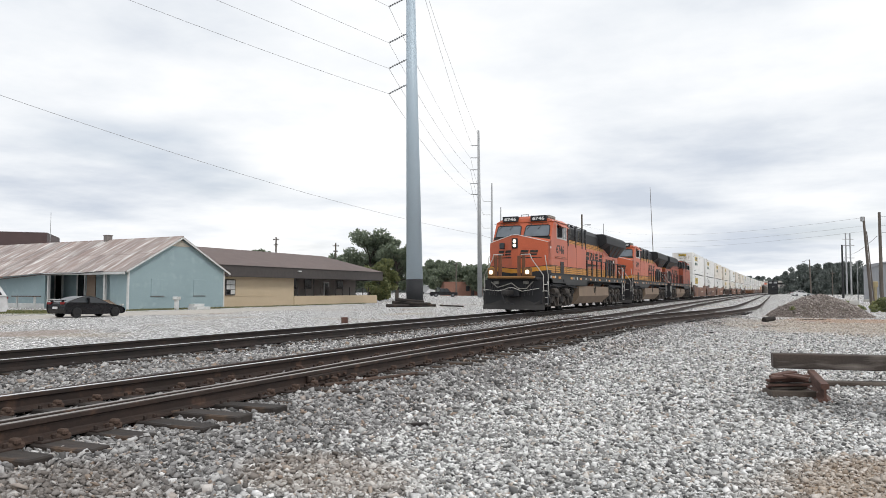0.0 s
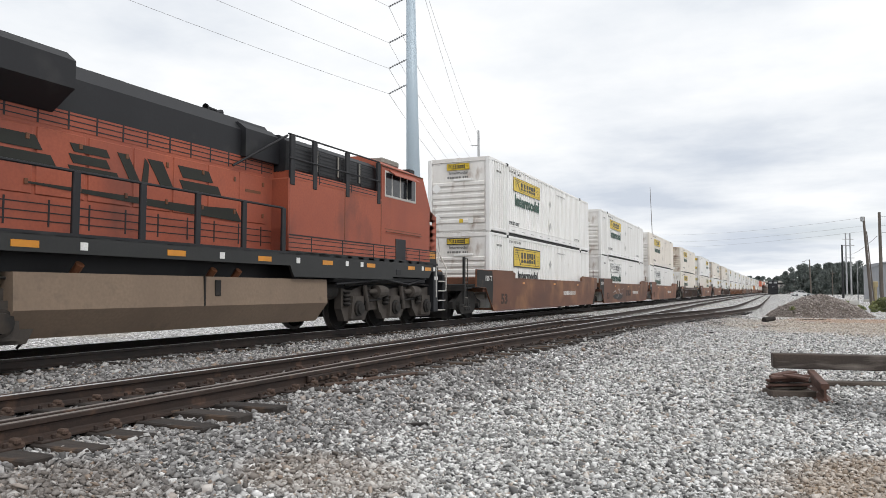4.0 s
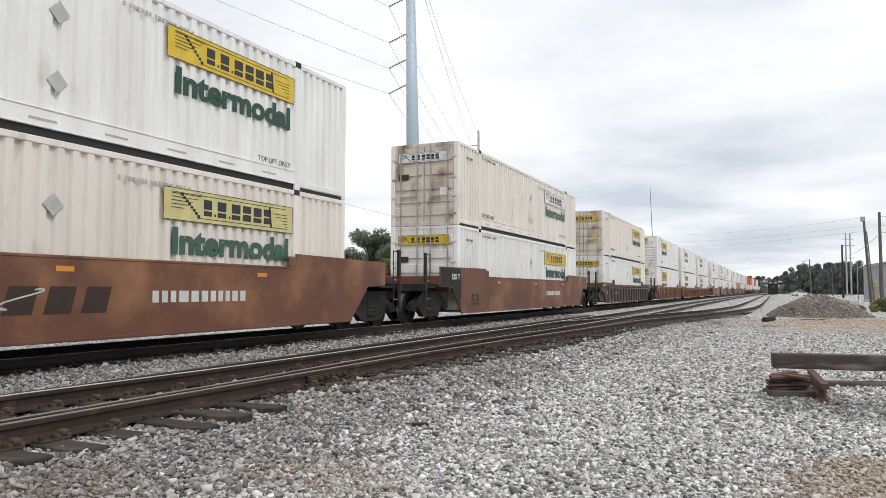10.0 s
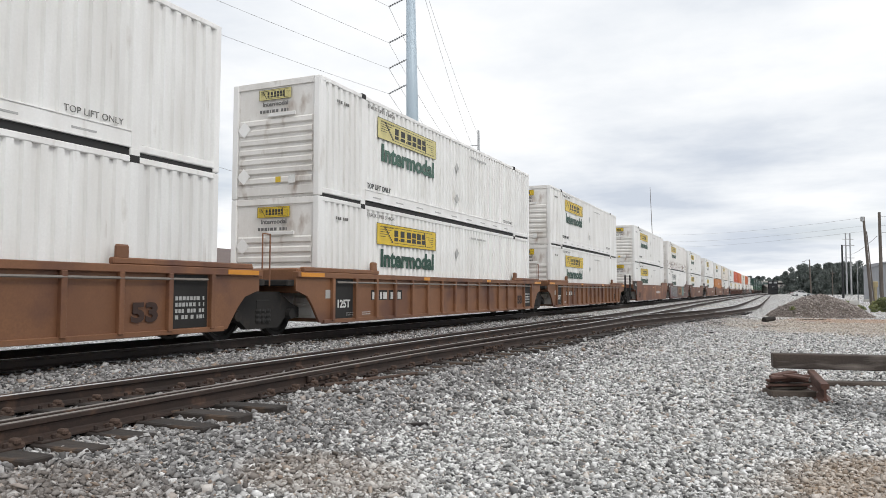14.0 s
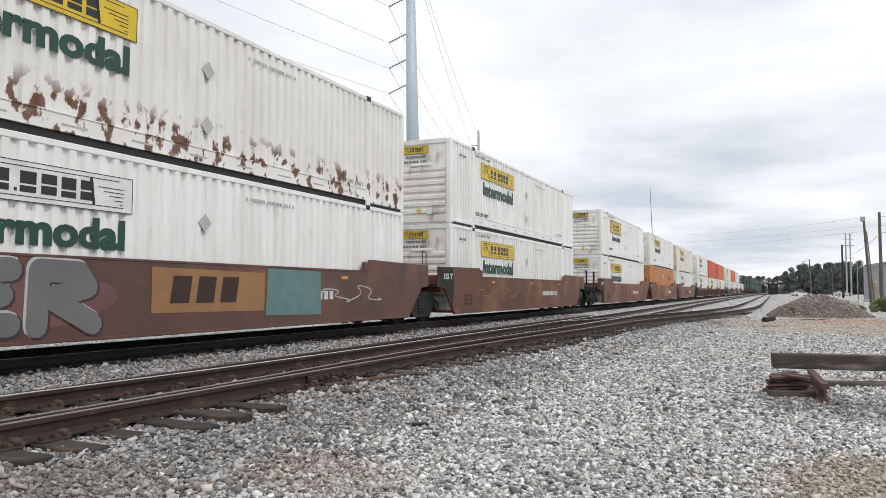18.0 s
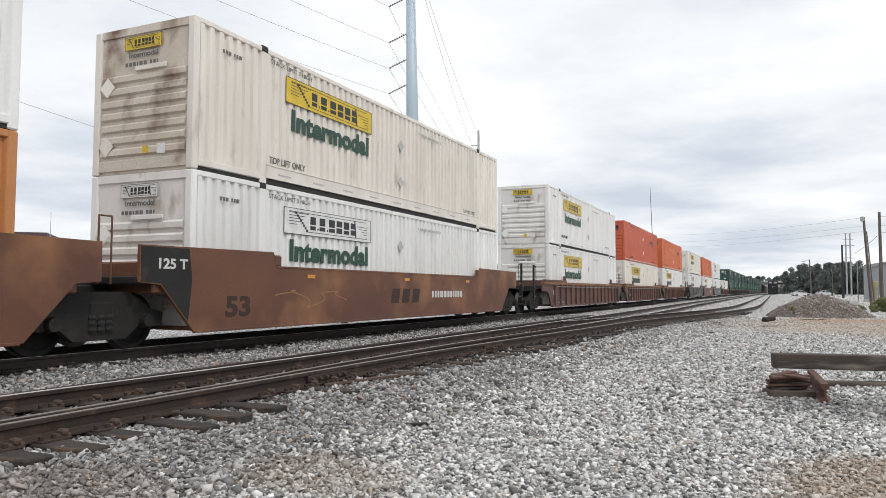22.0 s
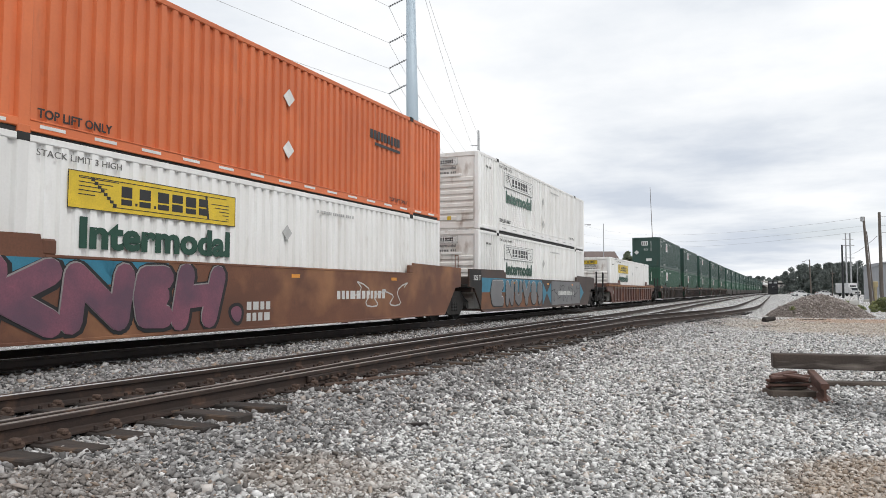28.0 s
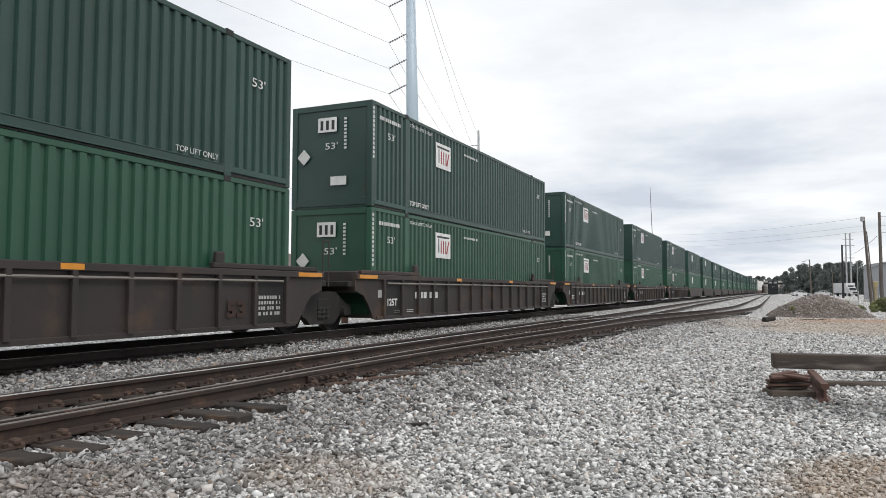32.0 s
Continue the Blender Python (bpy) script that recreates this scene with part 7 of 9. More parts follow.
PALE_POLE = surface("pale_steel_pole", (0.42, 0.43, 0.44), (0.34, 0.35, 0.36), 1.0, 0.6, 0.1, 0.05, 20)
INSULATOR_GREY = plain("grey_polymer_insulator", (0.22, 0.22, 0.23), 0.6)
WIRE = plain("cable_sheath", (0.36, 0.36, 0.37), 0.6)


def blue_house():
    """Its origin is the near corner of the gable wall; +x runs along the gable wall, +y away along the long wall."""
    ob = thing("house", "old pale blue wooden house with rusty tin roof", "house", m=spot(-21.4, 49.0, FLOOR, 60.2))
    W, EAVE, RIDGE, LONG = 8.6, 2.85, 5.25, 26.0
    gable = [(0, 0.0), (W, 0.0), (W, EAVE), (W / 2, RIDGE - 0.05), (0, EAVE)]
    g = part("wall", Shape().prism(gable, 0.0, 0.2, "y"), BLUE_BOARD, ob)
    part("wall", Shape().box(W - 0.2, W, 0.2, LONG, 0, EAVE), BLUE_BOARD, ob)
    part("wall", Shape().box(0, 0.2, 0.2, 1.9, 0, EAVE), BLUE_BOARD, ob)
    # boards on the gable wall
    for i in range(26):
        z = 0.12 + 0.195 * i
        h = W / 2 * max(0.0, (RIDGE - 0.15 - z - 0.19) / (RIDGE - EAVE)) if z > EAVE - 0.2 else W / 2 - 0.1
        if h > 0.2:
            part("board", Shape().prism([(0.0, z), (-0.005, z), (-0.002, z + 0.19), (0.0, z + 0.19)], W / 2 - h, W / 2 + h, "x"), BLUE_BOARD, g)
    part("louvre", Shape().prism([(W / 2 - 0.95, 4.55), (W / 2 + 0.95, 4.55), (W / 2, RIDGE - 0.18)], -0.05, -0.02, "y"), surface("cream_gable_panel", (0.55, 0.50, 0.42), (0.48, 0.44, 0.37)), g)
    for x in (1.85, 5.6):
        w = part("shuttered_window", Shape().soft_box(x, x + 1.1, -0.05, 0.0, 0.95, 2.15, 0.015), BLUE_BOARD, g, "boarded-up window painted blue")
        part("sill", Shape().soft_box(x - 0.03, x + 1.13, -0.07, 0.0, 0.91, 0.95, 0.01), GREY_WALL, w)
    for x in (-0.02, W - 0.10):
        part("corner_board", Shape().soft_box(x, x + 0.12, -0.045, 0.1, 0.0, EAVE, 0.01), WHITE_TRIM, ob)
    # verge boards
    for x0, x1, z0, z1 in ((-0.35, W / 2, EAVE - 0.17, RIDGE), (W + 0.35, W / 2, EAVE - 0.17, RIDGE)):
        part("verge_board", Shape().prism([(x0, z0), (x1, z1), (x1, z1 - 0.14), (x0, z0 - 0.14)], -0.32, -0.26, "y"), WHITE_TRIM, ob)
    # roof in tin sheets
    slope = (RIDGE - EAVE) / (W / 2)
    n = 30
    rng = random.Random(4)
    for i in range(n):
        y0, y1 = -0.32 + (LONG + 0.4) * i / n, -0.32 + (LONG + 0.4) * (i + 1) / n
        def edge(y):
            return -0.45 if y < 9.0 else -0.45 - 0.11 * (y - 9.0)
        k = rng.uniform(0.0, 0.02)
        for u0, u1 in ((0.0, 0.5), (0.49, 1.0)):
            v = []
            for y in (y0, y1 + 0.03):
                for u in (u0, u1):
                    a = edge(y) + (W / 2 - edge(y)) * u
                    z = RIDGE + (a - W / 2) * slope + k + 0.012 * (u1 == 1.0)
                    v += [(a, y, z), (a, y, z + 0.03)]
            part("tin_sheet", Shape().add(v, [(0, 2, 6, 4), (1, 5, 7, 3), (0, 4, 5, 1), (2, 3, 7, 6), (0, 1, 3, 2), (4, 6, 7, 5)]), TIN_ROOF, ob)
    part("roof_slope", Shape().prism([(W + 0.4, EAVE - 0.22), (W + 0.4, EAVE - 0.18), (W / 2, RIDGE + 0.02), (W / 2, RIDGE - 0.02)], -0.32, LONG, "y"), TIN_ROOF, ob)
    part("ridge_cap", Shape().cyl((W / 2, -0.33, RIDGE + 0.01), (W / 2, LONG, RIDGE + 0.01), 0.07, n=8), TIN_ROOF, ob)
    ch = part("chimney", Shape().soft_box(W / 2 - 0.22, W / 2 + 0.22, 8.1, 8.6, RIDGE - 0.3, RIDGE + 0.42, 0.02), GREY_WALL, ob, "short block chimney")
    part("chimney_cap", Shape().soft_box(W / 2 - 0.25, W / 2 + 0.25, 8.06, 8.64, RIDGE + 0.38, RIDGE + 0.45, 0.02), GREY_WALL, ch)
    # porch between the corner room and the wing
    back = part("wall", Shape().box(1.9, 2.1, 2.1, 12.6, 0, EAVE + 0.9), BLUE_BOARD, ob)
    part("wall", Shape().prism([(0.2, 0), (1.9, 0), (1.9, EAVE + 0.9), (0.2, EAVE)], 1.9, 2.1, "y"), BLUE_BOARD, ob)
    part("porch_floor", Shape().soft_box(0.05, 1.9, 2.1, 9.3, 0.5, 0.66, 0.02), GREY_WALL, ob)
    part("porch_beam", Shape().prism([(1.9, EAVE - 0.22), (1.9, EAVE - 0.05), (9.3, EAVE - 0.16), (9.3, EAVE - 0.34)], -0.12, 0.06), WHITE_TRIM, ob)
    part("eave_board", Shape().soft_box(-0.50, -0.44, -0.3, 9.0, EAVE - 0.42, EAVE - 0.25, 0.01), WHITE_TRIM, ob)
    part("cable", Shape().tube([(-0.55, 1.9, EAVE - 0.2), (-0.58, 5.0, EAVE - 0.34), (-0.6, 9.0, EAVE - 0.36), (-1.2, 15.0, EAVE - 0.78), (-2.3, LONG, EAVE - 1.35)], 0.04, 6), FASCIA, ob, "dark cable along the eave")
    for y in (2.30, 8.85):
        part("porch_post", Shape().soft_box(-0.12, 0.06, y, y + 0.18, 0.0, EAVE - 0.2, 0.015), WHITE_TRIM, ob)
    for i in range(5):
        part("skirt_panel", Shape().soft_box(-0.05, 0.0, 3.55 + 1.06 * i, 4.58 + 1.06 * i, 0.03, 0.70, 0.012), WHITE_TRIM, ob, "white boarded porch skirt")
    part("skirt_rail", Shape().soft_box(-0.07, -0.05, 3.5, 8.85, 0.40, 0.45, 0.006), GREY_WALL, ob)
    part("ramp", Shape().prism([(0.2, 0.0), (3.5, 0.0), (3.5, 0.68), (1.9, 0.68)], -0.5, 0.05), surface("brown_bare_earth_ramp", (0.25, 0.18, 0.13), (0.19, 0.14, 0.10), 2.0, 0.95), ob, "brown worn ramp")
    for y0 in (7.5, 10.3):
        d = part("door", Shape().soft_box(1.84, 1.9, y0, y0 + 0.8, 0.66, 2.5, 0.01), DARK_GLASS, back, "dark open doorway")
        part("door_frame", Shape().box(1.80, 1.9, y0 - 0.12, y0, 0.66, 2.62).box(1.80, 1.9, y0 + 0.8, y0 + 0.92, 0.66, 2.62).box(1.80, 1.9, y0, y0 + 0.8, 2.5, 2.62), WHITE_TRIM, d)
    part("plywood_panel", Shape().box(1.82, 1.9, 6.2, 7.2, 0.66, 2.6), surface("bare_plywood", (0.36, 0.27, 0.20), (0.28, 0.20, 0.15)), back)
    # wing, its wall line opening outwards with the lower eave
    part("wall", Shape().prism([(9.3, 0), (9.3, EAVE - 0.25), (16.0, EAVE - 0.70), (LONG, EAVE - 1.3), (LONG, 0)], -0.1, 0.1), BLUE_BOARD, ob)
    for i in range(11):
        part("board", Shape().prism([(-0.10, 0.36 + 0.195 * i), (-0.109, 0.36 + 0.195 * i), (-0.103, 0.55 + 0.195 * i), (-0.10, 0.55 + 0.195 * i)], 9.3, LONG - 0.5 if i < 6 else 24.5 - 2.4 * (i - 6), "y"), BLUE_BOARD, ob)
    part("skirting", Shape().soft_box(-0.16, -0.11, 9.3, LONG, 0.0, 0.35, 0.01), WHITE_TRIM, ob)
    return ob


blue_house()


def beige_building():
    ob = thing("office_building", "long beige low building with brown shingle roof", "building", m=spot(-17.9, 57.0, FLOOR, 65.7))
    L, D, E = 25.5, 12.0, 3.35
    # +x along the front, +y back
    part("wall", Shape().box(-0.5, 10.2, 0.0, 0.25, 0, 2.55), BEIGE, ob)
    part("low_wall", Shape().soft_box(10.2, L, -0.1, 0.15, 0, 0.85, 0.02), BEIGE, ob)
    back = part("wall", Shape().box(10.2, L - 0.8, 2.2, 2.4, 0, 2.6), GREY_WALL, ob)
    part("wall", Shape().box(10.0, 10.2, 0.25, 2.2, 0, 2.6), GREY_WALL, ob)
    part("wall", Shape().box(L - 0.9, L - 0.7, 2.3, D, 0, 2.6), BEIGE, ob)
    part("fascia", Shape().soft_box(-0.6, L + 0.1, -0.75, -0.6, 2.45, 3.4, 0.02), FASCIA, ob)
    part("fascia", Shape().soft_box(L - 0.05, L + 0.1, -0.6, D, 2.45, 3.4, 0.02), FASCIA, ob)
    part("soffit", Shape().box(-0.5, L, -0.6, 2.4, 2.5, 2.56), FASCIA, ob)
    z0, z1 = 3.38, 5.2
    part("roof", Shape().add([(-0.6, -0.85, z0), (L + 0.2, -0.85, z0), (L - 1.6, D / 2, z1), (-0.6, D / 2, z1), (L + 0.2, D, z0), (-0.6, D, z0)],
                             [(0, 1, 2, 3), (1, 4, 2), (2, 4, 5, 3), (0, 3, 5), (0, 5, 4, 1)]), SHINGLE, ob)
    win = part("window", Shape().soft_box(1.0, 2.2, -0.06, 0.0, 0.95, 2.25, 0.02), FASCIA, ob, "small window with white panes")
    for i in range(2):
        for j in range(3):
            part("pane", Shape().box(1.12 + 0.5 * i, 1.58 + 0.5 * i, -0.075, -0.06, 1.05 + 0.39 * j, 1.38 + 0.39 * j), DARK_GLASS if (i, j) == (0, 0) else WHITE_TRIM, win)
    part("trim_board", Shape().soft_box(-0.4, 7.6, -0.03, 0.0, 0.87, 0.91, 0.008), BEIGE, ob)
    for x in (12.4, 14.9, 20.8):
        w = part("window", Shape().soft_box(x, x + 1.2, 2.12, 2.2, 1.5, 2.5, 0.02), FASCIA, back)
        part("pane", Shape().box(x + 0.1, x + 1.1, 2.10, 2.12, 1.6, 2.4), DARK_GLASS, w)
    d = part("door", Shape().soft_box(18.3, 19.3, 2.12, 2.2, 0.1, 2.25, 0.01), WHITE_TRIM, back)
    part("pane", Shape().box(18.45, 19.15, 2.10, 2.12, 0.3, 2.1), DARK_GLASS, d)
    for i in range(11):
        part("rail_post", Shape().soft_box(10.8 + 1.3 * i, 10.86 + 1.3 * i, 0.0, 0.06, 0.85, 2.5 if i % 3 == 2 else 1.7, 0.005), FASCIA, ob)
    part("floodlight", Shape().soft_box(9.7, 10.1, -0.95, -0.75, 3.05, 3.15, 0.02), WHITE_TRIM, ob)
    return ob


beige_building()

# red-roofed hall behind the house
hall = thing("hall", "dark red roofed hall behind the blue house", "building", m=spot(-66.6, 92.0, FLOOR, 20))
MAROON = surface("dark_red_metal_roof", (0.075, 0.042, 0.040), (0.06, 0.034, 0.033), 1, 0.6)
part("wall", Shape().box(-14, 14, 0, 10, 0, 6.6), BRICK_RED, hall)
part("roof", Shape().prism([(-1, 6.6), (11, 6.6), (10, 9.0), (-0.7, 9.0)], -14.5, 14.2, "x"), MAROON, hall)
mast = thing("mast", "thin antenna mast on the hall roof", "antenna", m=spot(-50.6, 92.6, 8.3))
part("rod", Shape().cyl((0, 0, -8.7), (0, 0, 2.6), 0.05, 0.03, 6), PALE_POLE, mast)

# brick building far off by the crossing
shop = thing("shop", "low red brick building with flat roof", "building", m=spot(2.9, 185.0, FLOOR, 8))
w = part("wall", Shape().box(-2.5, 7.5, 0, 8, 0, 3.4), BRICK_RED, shop)
part("parapet", Shape().soft_box(-2.6, 7.6, -0.1, 8, 3.3, 3.6, 0.03), BRICK_RED, shop)
for x in (3.0, 5.8):
    part("window", Shape().box(x, x + 1.0, -0.05, 0, 1.2, 2.5), DARK_GLASS, w)
part("door", Shape().box(4.4, 5.2, -0.05, 0, 0.0, 2.2), FASCIA, w)


# ---- steel transmission poles and their wires ----
def steel_pole(across, ahead, top, r0, r1, label, arms, lean=0.0, coat=0.0, mat=GALVANISED, side=-1, arm_len=1.6, rise=0.9):
    ob = thing("transmission_pole", label, "utility pole", "transmission poles", spot(across, ahead))
    dx = math.tan(radians(lean))
    part("shaft", Shape().cyl((0, 0, 0), (dx * top, 0, top), r0, r1, 24), mat, ob, smooth=True)
    if coat:
        part("base_coating", Shape().cyl((0, 0, 0), (dx * coat, 0, coat), r0 + 0.012, r0 - (r0 - r1) * coat / top + 0.012, 24), TAR, ob, "black coated foot of the pole", smooth=True)
    tips = []
    for z in arms:
        r = r0 + (r1 - r0) * z / top
        a, b = Vector((dx * z + side * r, 0, z)), Vector((dx * z + side * (r + arm_len), -0.2, z - rise))
        arm = part("insulator", Shape().cyl(a, b, 0.05, n=8), PALE_POLE, ob)
        for i in range(7):
            p = a.lerp(b, 0.12 + 0.13 * i)
            part("disc", Shape().cyl(p, p + (b - a).normalized() * 0.06, 0.11, 0.08, 8), INSULATOR_GREY, arm)
        tips.append(ob.matrix_basis @ b)
    return ob, tips


def cable(points, r, label="thin dark overhead wire on poles", sag=0.0, n=14):
    for a, b in zip(points[:-1], points[1:]):
        a, b = Vector(a), Vector(b)
        path = [a.lerp(b, i / n) - Vector((0, 0, sag * 4 * (i / n) * (1 - i / n))) for i in range(n + 1)]
        ob = part("overhead_wire", Shape().tube(path, r, 4), WIRE)
        tagged(ob, label, "cable", "overhead wires")


P1, T1 = steel_pole(-2.55, 66.0, 36.0, 0.78, 0.33, "tall grey steel transmission pole with black foot", (20.46, 22.84, 25.27, 28.7), -1.05, 2.4)
P2, T2 = steel_pole(7.3, 142.0, 33.2, 0.5, 0.2, "tall steel transmission pole", (20.4, 22.55, 25.3, 27.7, 30.2), -0.5, 0, PALE_POLE, -1, 1.4, 0.0)
P3, T3 = steel_pole(14.6, 215.0, 33.5, 0.5, 0.22, "far steel transmission pole", (20, 24, 28), 0, 0, PALE_POLE, -1, 2.2, 0.0)
P4, T4 = steel_pole(23.3, 290.0, 35.0, 0.5, 0.22, "far steel transmission pole", (20, 24, 28), 0, 0, PALE_POLE, -1, 2.2, 0.0)
for a, b in zip(T1, T2):
    cable([a, b], 0.018, sag=1.2)
for a, b in zip(T2[1:], T3):
    cable([a, b], 0.03, sag=1.0)
top1, top2 = P1.matrix_basis @ Vector((-0.6, 0, 34.0)), P2.matrix_basis @ Vector((0, 0, 31.5))
cable([top1, top2], 0.02, sag=1.0)
cable([top1 + Vector((0.8, 0, -3)), T2[4] + Vector((0.5, 0, -0.5))], 0.02, sag=1.0)
# the lines run on towards the street on this side
for tip, dz in zip(T1, (0.4, 0.8, 1.2, 1.2)):
    cable([tip, spot(-33.5, 26.0, tip.z + 1.4 + 0 * dz).translation], 0.014, sag=0.5, n=20)
# a low service wire across the sky
cable([spot(-34.0, 42.0, 15.2).translation, spot(5.0, 98.0, 8.6).translation], 0.016, sag=1.1, n=24)
cable([spot(5.0, 98.0, 8.6).translation, spot(16.0, 120.0, 8.4).translation], 0.022, sag=0.3)


# grass verge along the house
def verge(count, a0, d0, a1, d1, half):
    k = GRASS_RNG.uniform(0, 1, count)
    o = GRASS_RNG.normal(0, half, count)
    a, d = a0 + (a1 - a0) * k, d0 + (d1 - d0) * k + o
    x = a * math.cos(YAW) - d * math.sin(YAW)
    y = a * math.sin(YAW) + d * math.cos(YAW)
    return np.stack([x, y, np.full(count, FLOOR + 0.05)], 1)


GRASS_RNG = np.random.default_rng(5)
BLADE_V = np.array([(-0.35, 0, -1), (0.35, 0, -1), (0.1, 0.25, 1.2)], float)
GRASS = stone_material("rough_green_grass", ((0.0, (0.07, 0.085, 0.03)), (0.5, (0.14, 0.15, 0.06)), (1.0, (0.26, 0.24, 0.12))))
for count, a0, d0, a1, d1, half in ((17000, -34.0, 42.5, -20.6, 44.8, 1.1), (4500, -20.6, 47.2, -16.4, 54.6, 0.45), (1600, -16.6, 55.5, -8.0, 75.0, 0.3)):
    tagged(scatter("grass", verge(count, a0, d0, a1, d1, half), GRASS_RNG.uniform(0.05, 0.11, count), GRASS, BLADE_V, np.array([(0, 1, 2)]), GRASS_RNG, 0.8, 0.2), "rough green grass along the house", "grass", kind="stuff")


# ---- trees ----
def leaf_material(name, stops):
    m = stone_material(name, stops)
    n, l = m.node_tree.nodes, m.node_tree.links
    bsdf = n["Principled BSDF"]
    bsdf.inputs["Roughness"].default_value = 0.65
    thin = n.new("ShaderNodeBsdfTranslucent")
    l.new(bsdf.inputs["Base Color"].links[0].from_socket, thin.inputs["Color"])
    both = n.new("ShaderNodeAddShader")
    l.new(bsdf.outputs[0], both.inputs[0])
    l.new(thin.outputs[0], both.inputs[1])
    l.new(both.outputs[0], n["Material Output"].inputs["Surface"])
    return m


LEAVES = leaf_material("dark_green_leaves", ((0.0, (0.062, 0.078, 0.055)), (0.5, (0.092, 0.113, 0.078)), (0.85, (0.125, 0.147, 0.10)), (1.0, (0.155, 0.175, 0.118))))
LIGHT_LEAVES = leaf_material("yellowish_green_leaves", ((0.0, (0.05, 0.062, 0.025)), (0.5, (0.095, 0.108, 0.042)), (1.0, (0.16, 0.16, 0.065))))
# the far leaves have the bluish haze of distance mixed into their colours
FAR_LEAVES = leaf_material("hazy_dark_green_leaves", ((0.0, (0.066, 0.078, 0.074)), (0.5, (0.080, 0.093, 0.087)), (1.0, (0.098, 0.110, 0.100))))
BARK = surface("grey_brown_bark", (0.10, 0.085, 0.07), (0.06, 0.05, 0.042), 3, 0.9, 0, 0.5, 20)
LEAF_RNG = np.random.default_rng(21)
LEAF_V = np.array([(-1, -0.55, 0), (1, -0.55, 0.25), (1, 0.55, 0), (-1, 0.55, 0.25)], float)
LEAF_F = np.array([(0, 1, 2), (0, 2, 3)])


def crown(clumps, per, leaf, material, name="crown"):
    """Leaf sprays gathered in clumps (x, y, z, r)."""
    c = np.repeat(np.array(clumps, float), per, axis=0)
    d = LEAF_RNG.normal(size=(len(c), 3))
    d /= np.linalg.norm(d, axis=1)[:, None]
    p = c[:, :3] + d * (c[:, 3] * LEAF_RNG.uniform(0.45, 1.05, len(c)))[:, None] * np.array([1, 1, 0.85])
    return scatter(name, p, LEAF_RNG.uniform(0.6, 1.3, len(c)) * leaf, material, LEAF_V, LEAF_F, LEAF_RNG, 0.8)


def tree(label, m, height, spread, leaf=0.28, material=None, per=420, seed=1, base=0.25):
    rng = random.Random(seed)
    ob = thing("tree", label, "tree", "trees", m)
    top = height * 0.6
    s = Shape()
    s.cyl((0, 0, 0), (0.1, 0, height * 0.3), 0.035 * height, 0.026 * height, 9).cyl((0.1, 0, height * 0.3), (0.0, 0.2, top), 0.026 * height, 0.012 * height, 8)
    clumps = []
    for i in range(30):
        a, k = rng.uniform(0, 6.28), rng.uniform(base, 0.95)
        reach = spread * (1 - (abs(k - 0.55) / 0.55) ** 2 * 0.75) * rng.uniform(0.45, 1.0)
        z = height * k
        p = (reach * math.cos(a), reach * math.sin(a), z)
        clumps.append((*p, rng.uniform(0.13, 0.25) * spread))
        s.cyl((0.05, 0, min(z * 0.72, top)), p, 0.011 * height, 0.004 * height, 6)
        clumps.append((p[0] * 0.55 + rng.uniform(-0.3, 0.3), p[1] * 0.55, z * 0.93, 0.2 * spread))
    part("trunk", s, BARK, ob)
    c = crown(clumps, per, leaf, material or LEAVES)
    c.parent = ob
    return ob


tree("large dark green oak behind the beige building", spot(-10.6, 104.0), 9.8, 5.2, 0.15, seed=3)
tree("broad green tree beside the steel pole", spot(-6.4, 100.0), 8.0, 3.6, 0.14, seed=4)
tree("small yellowish green tree by the beige building", spot(-8.1, 92.0), 5.4, 2.5, 0.12, LIGHT_LEAVES, seed=5, base=0.12)
tree("green tree behind the steel pole", spot(-2.2, 205.0), 9.8, 5.2, 0.22, seed=6)
tree("dark tree over the blue house roof", spot(-39.5, 122.0), 8.2, 3.2, 0.17, seed=7, per=200)
tree("dark tree behind the beige roof", spot(-30.0, 118.0), 8.0, 3.0, 0.17, seed=8, per=200)
tree("dark tree behind the beige roof", spot(-16.5, 118.0), 7.6, 4.0, 0.17, seed=9, per=200)
for i, (a, d, h) in enumerate(((4.5, 190, 9.0), (9.5, 185, 8.4), (13.5, 190, 9.0), (0.5, 190, 8.0))):
    tree("dark tree behind the brick building", spot(a, d), h, 5.0, 0.28, seed=12 + i, per=140)
tree("round tree behind the train", spot(47.5, 190.0), 12.8, 3.6, 0.24, seed=18, per=160)


def woods(name, label, a0, a1, ahead, h0, h1, count, seed, leaf, per=95):
    rng = random.Random(seed)
    clumps = []
    for i in range(count):
        k = i / count
        a = a0 + (a1 - a0) * k + rng.uniform(-2, 2)
        h = (h0 + (h1 - h0) * math.sin(math.pi * min(1.0, 0.15 + k)) ** 0.6) * rng.uniform(0.82, 1.12)
        d = ahead + rng.uniform(-14, 14)
        for j in range(6):
            z = h * (0.12 + 0.17 * j)
            q = spot(a + rng.uniform(-2.5, 2.5), d, z + FLOOR).translation
            clumps.append((q.x, q.y, q.z, rng.uniform(1.4, 2.3) * (1.1 - 0.09 * j)))
    ob = crown(clumps, per, leaf, FAR_LEAVES, name)
    return tagged(ob, label, "woods", kind="stuff")


woods("far_woods", "dark wooded rise beyond the crossing", 153, 196, 310, 8.6, 12.2, 120, 31, 0.30, 170)
woods("far_woods", "low dark trees on the skyline", 196, 262, 330, 9.0, 9.6, 90, 32, 0.45)
woods("far_woods", "distant tree line behind the train", 205, 266, 520, 9.0, 10.5, 60, 33, 0.6)
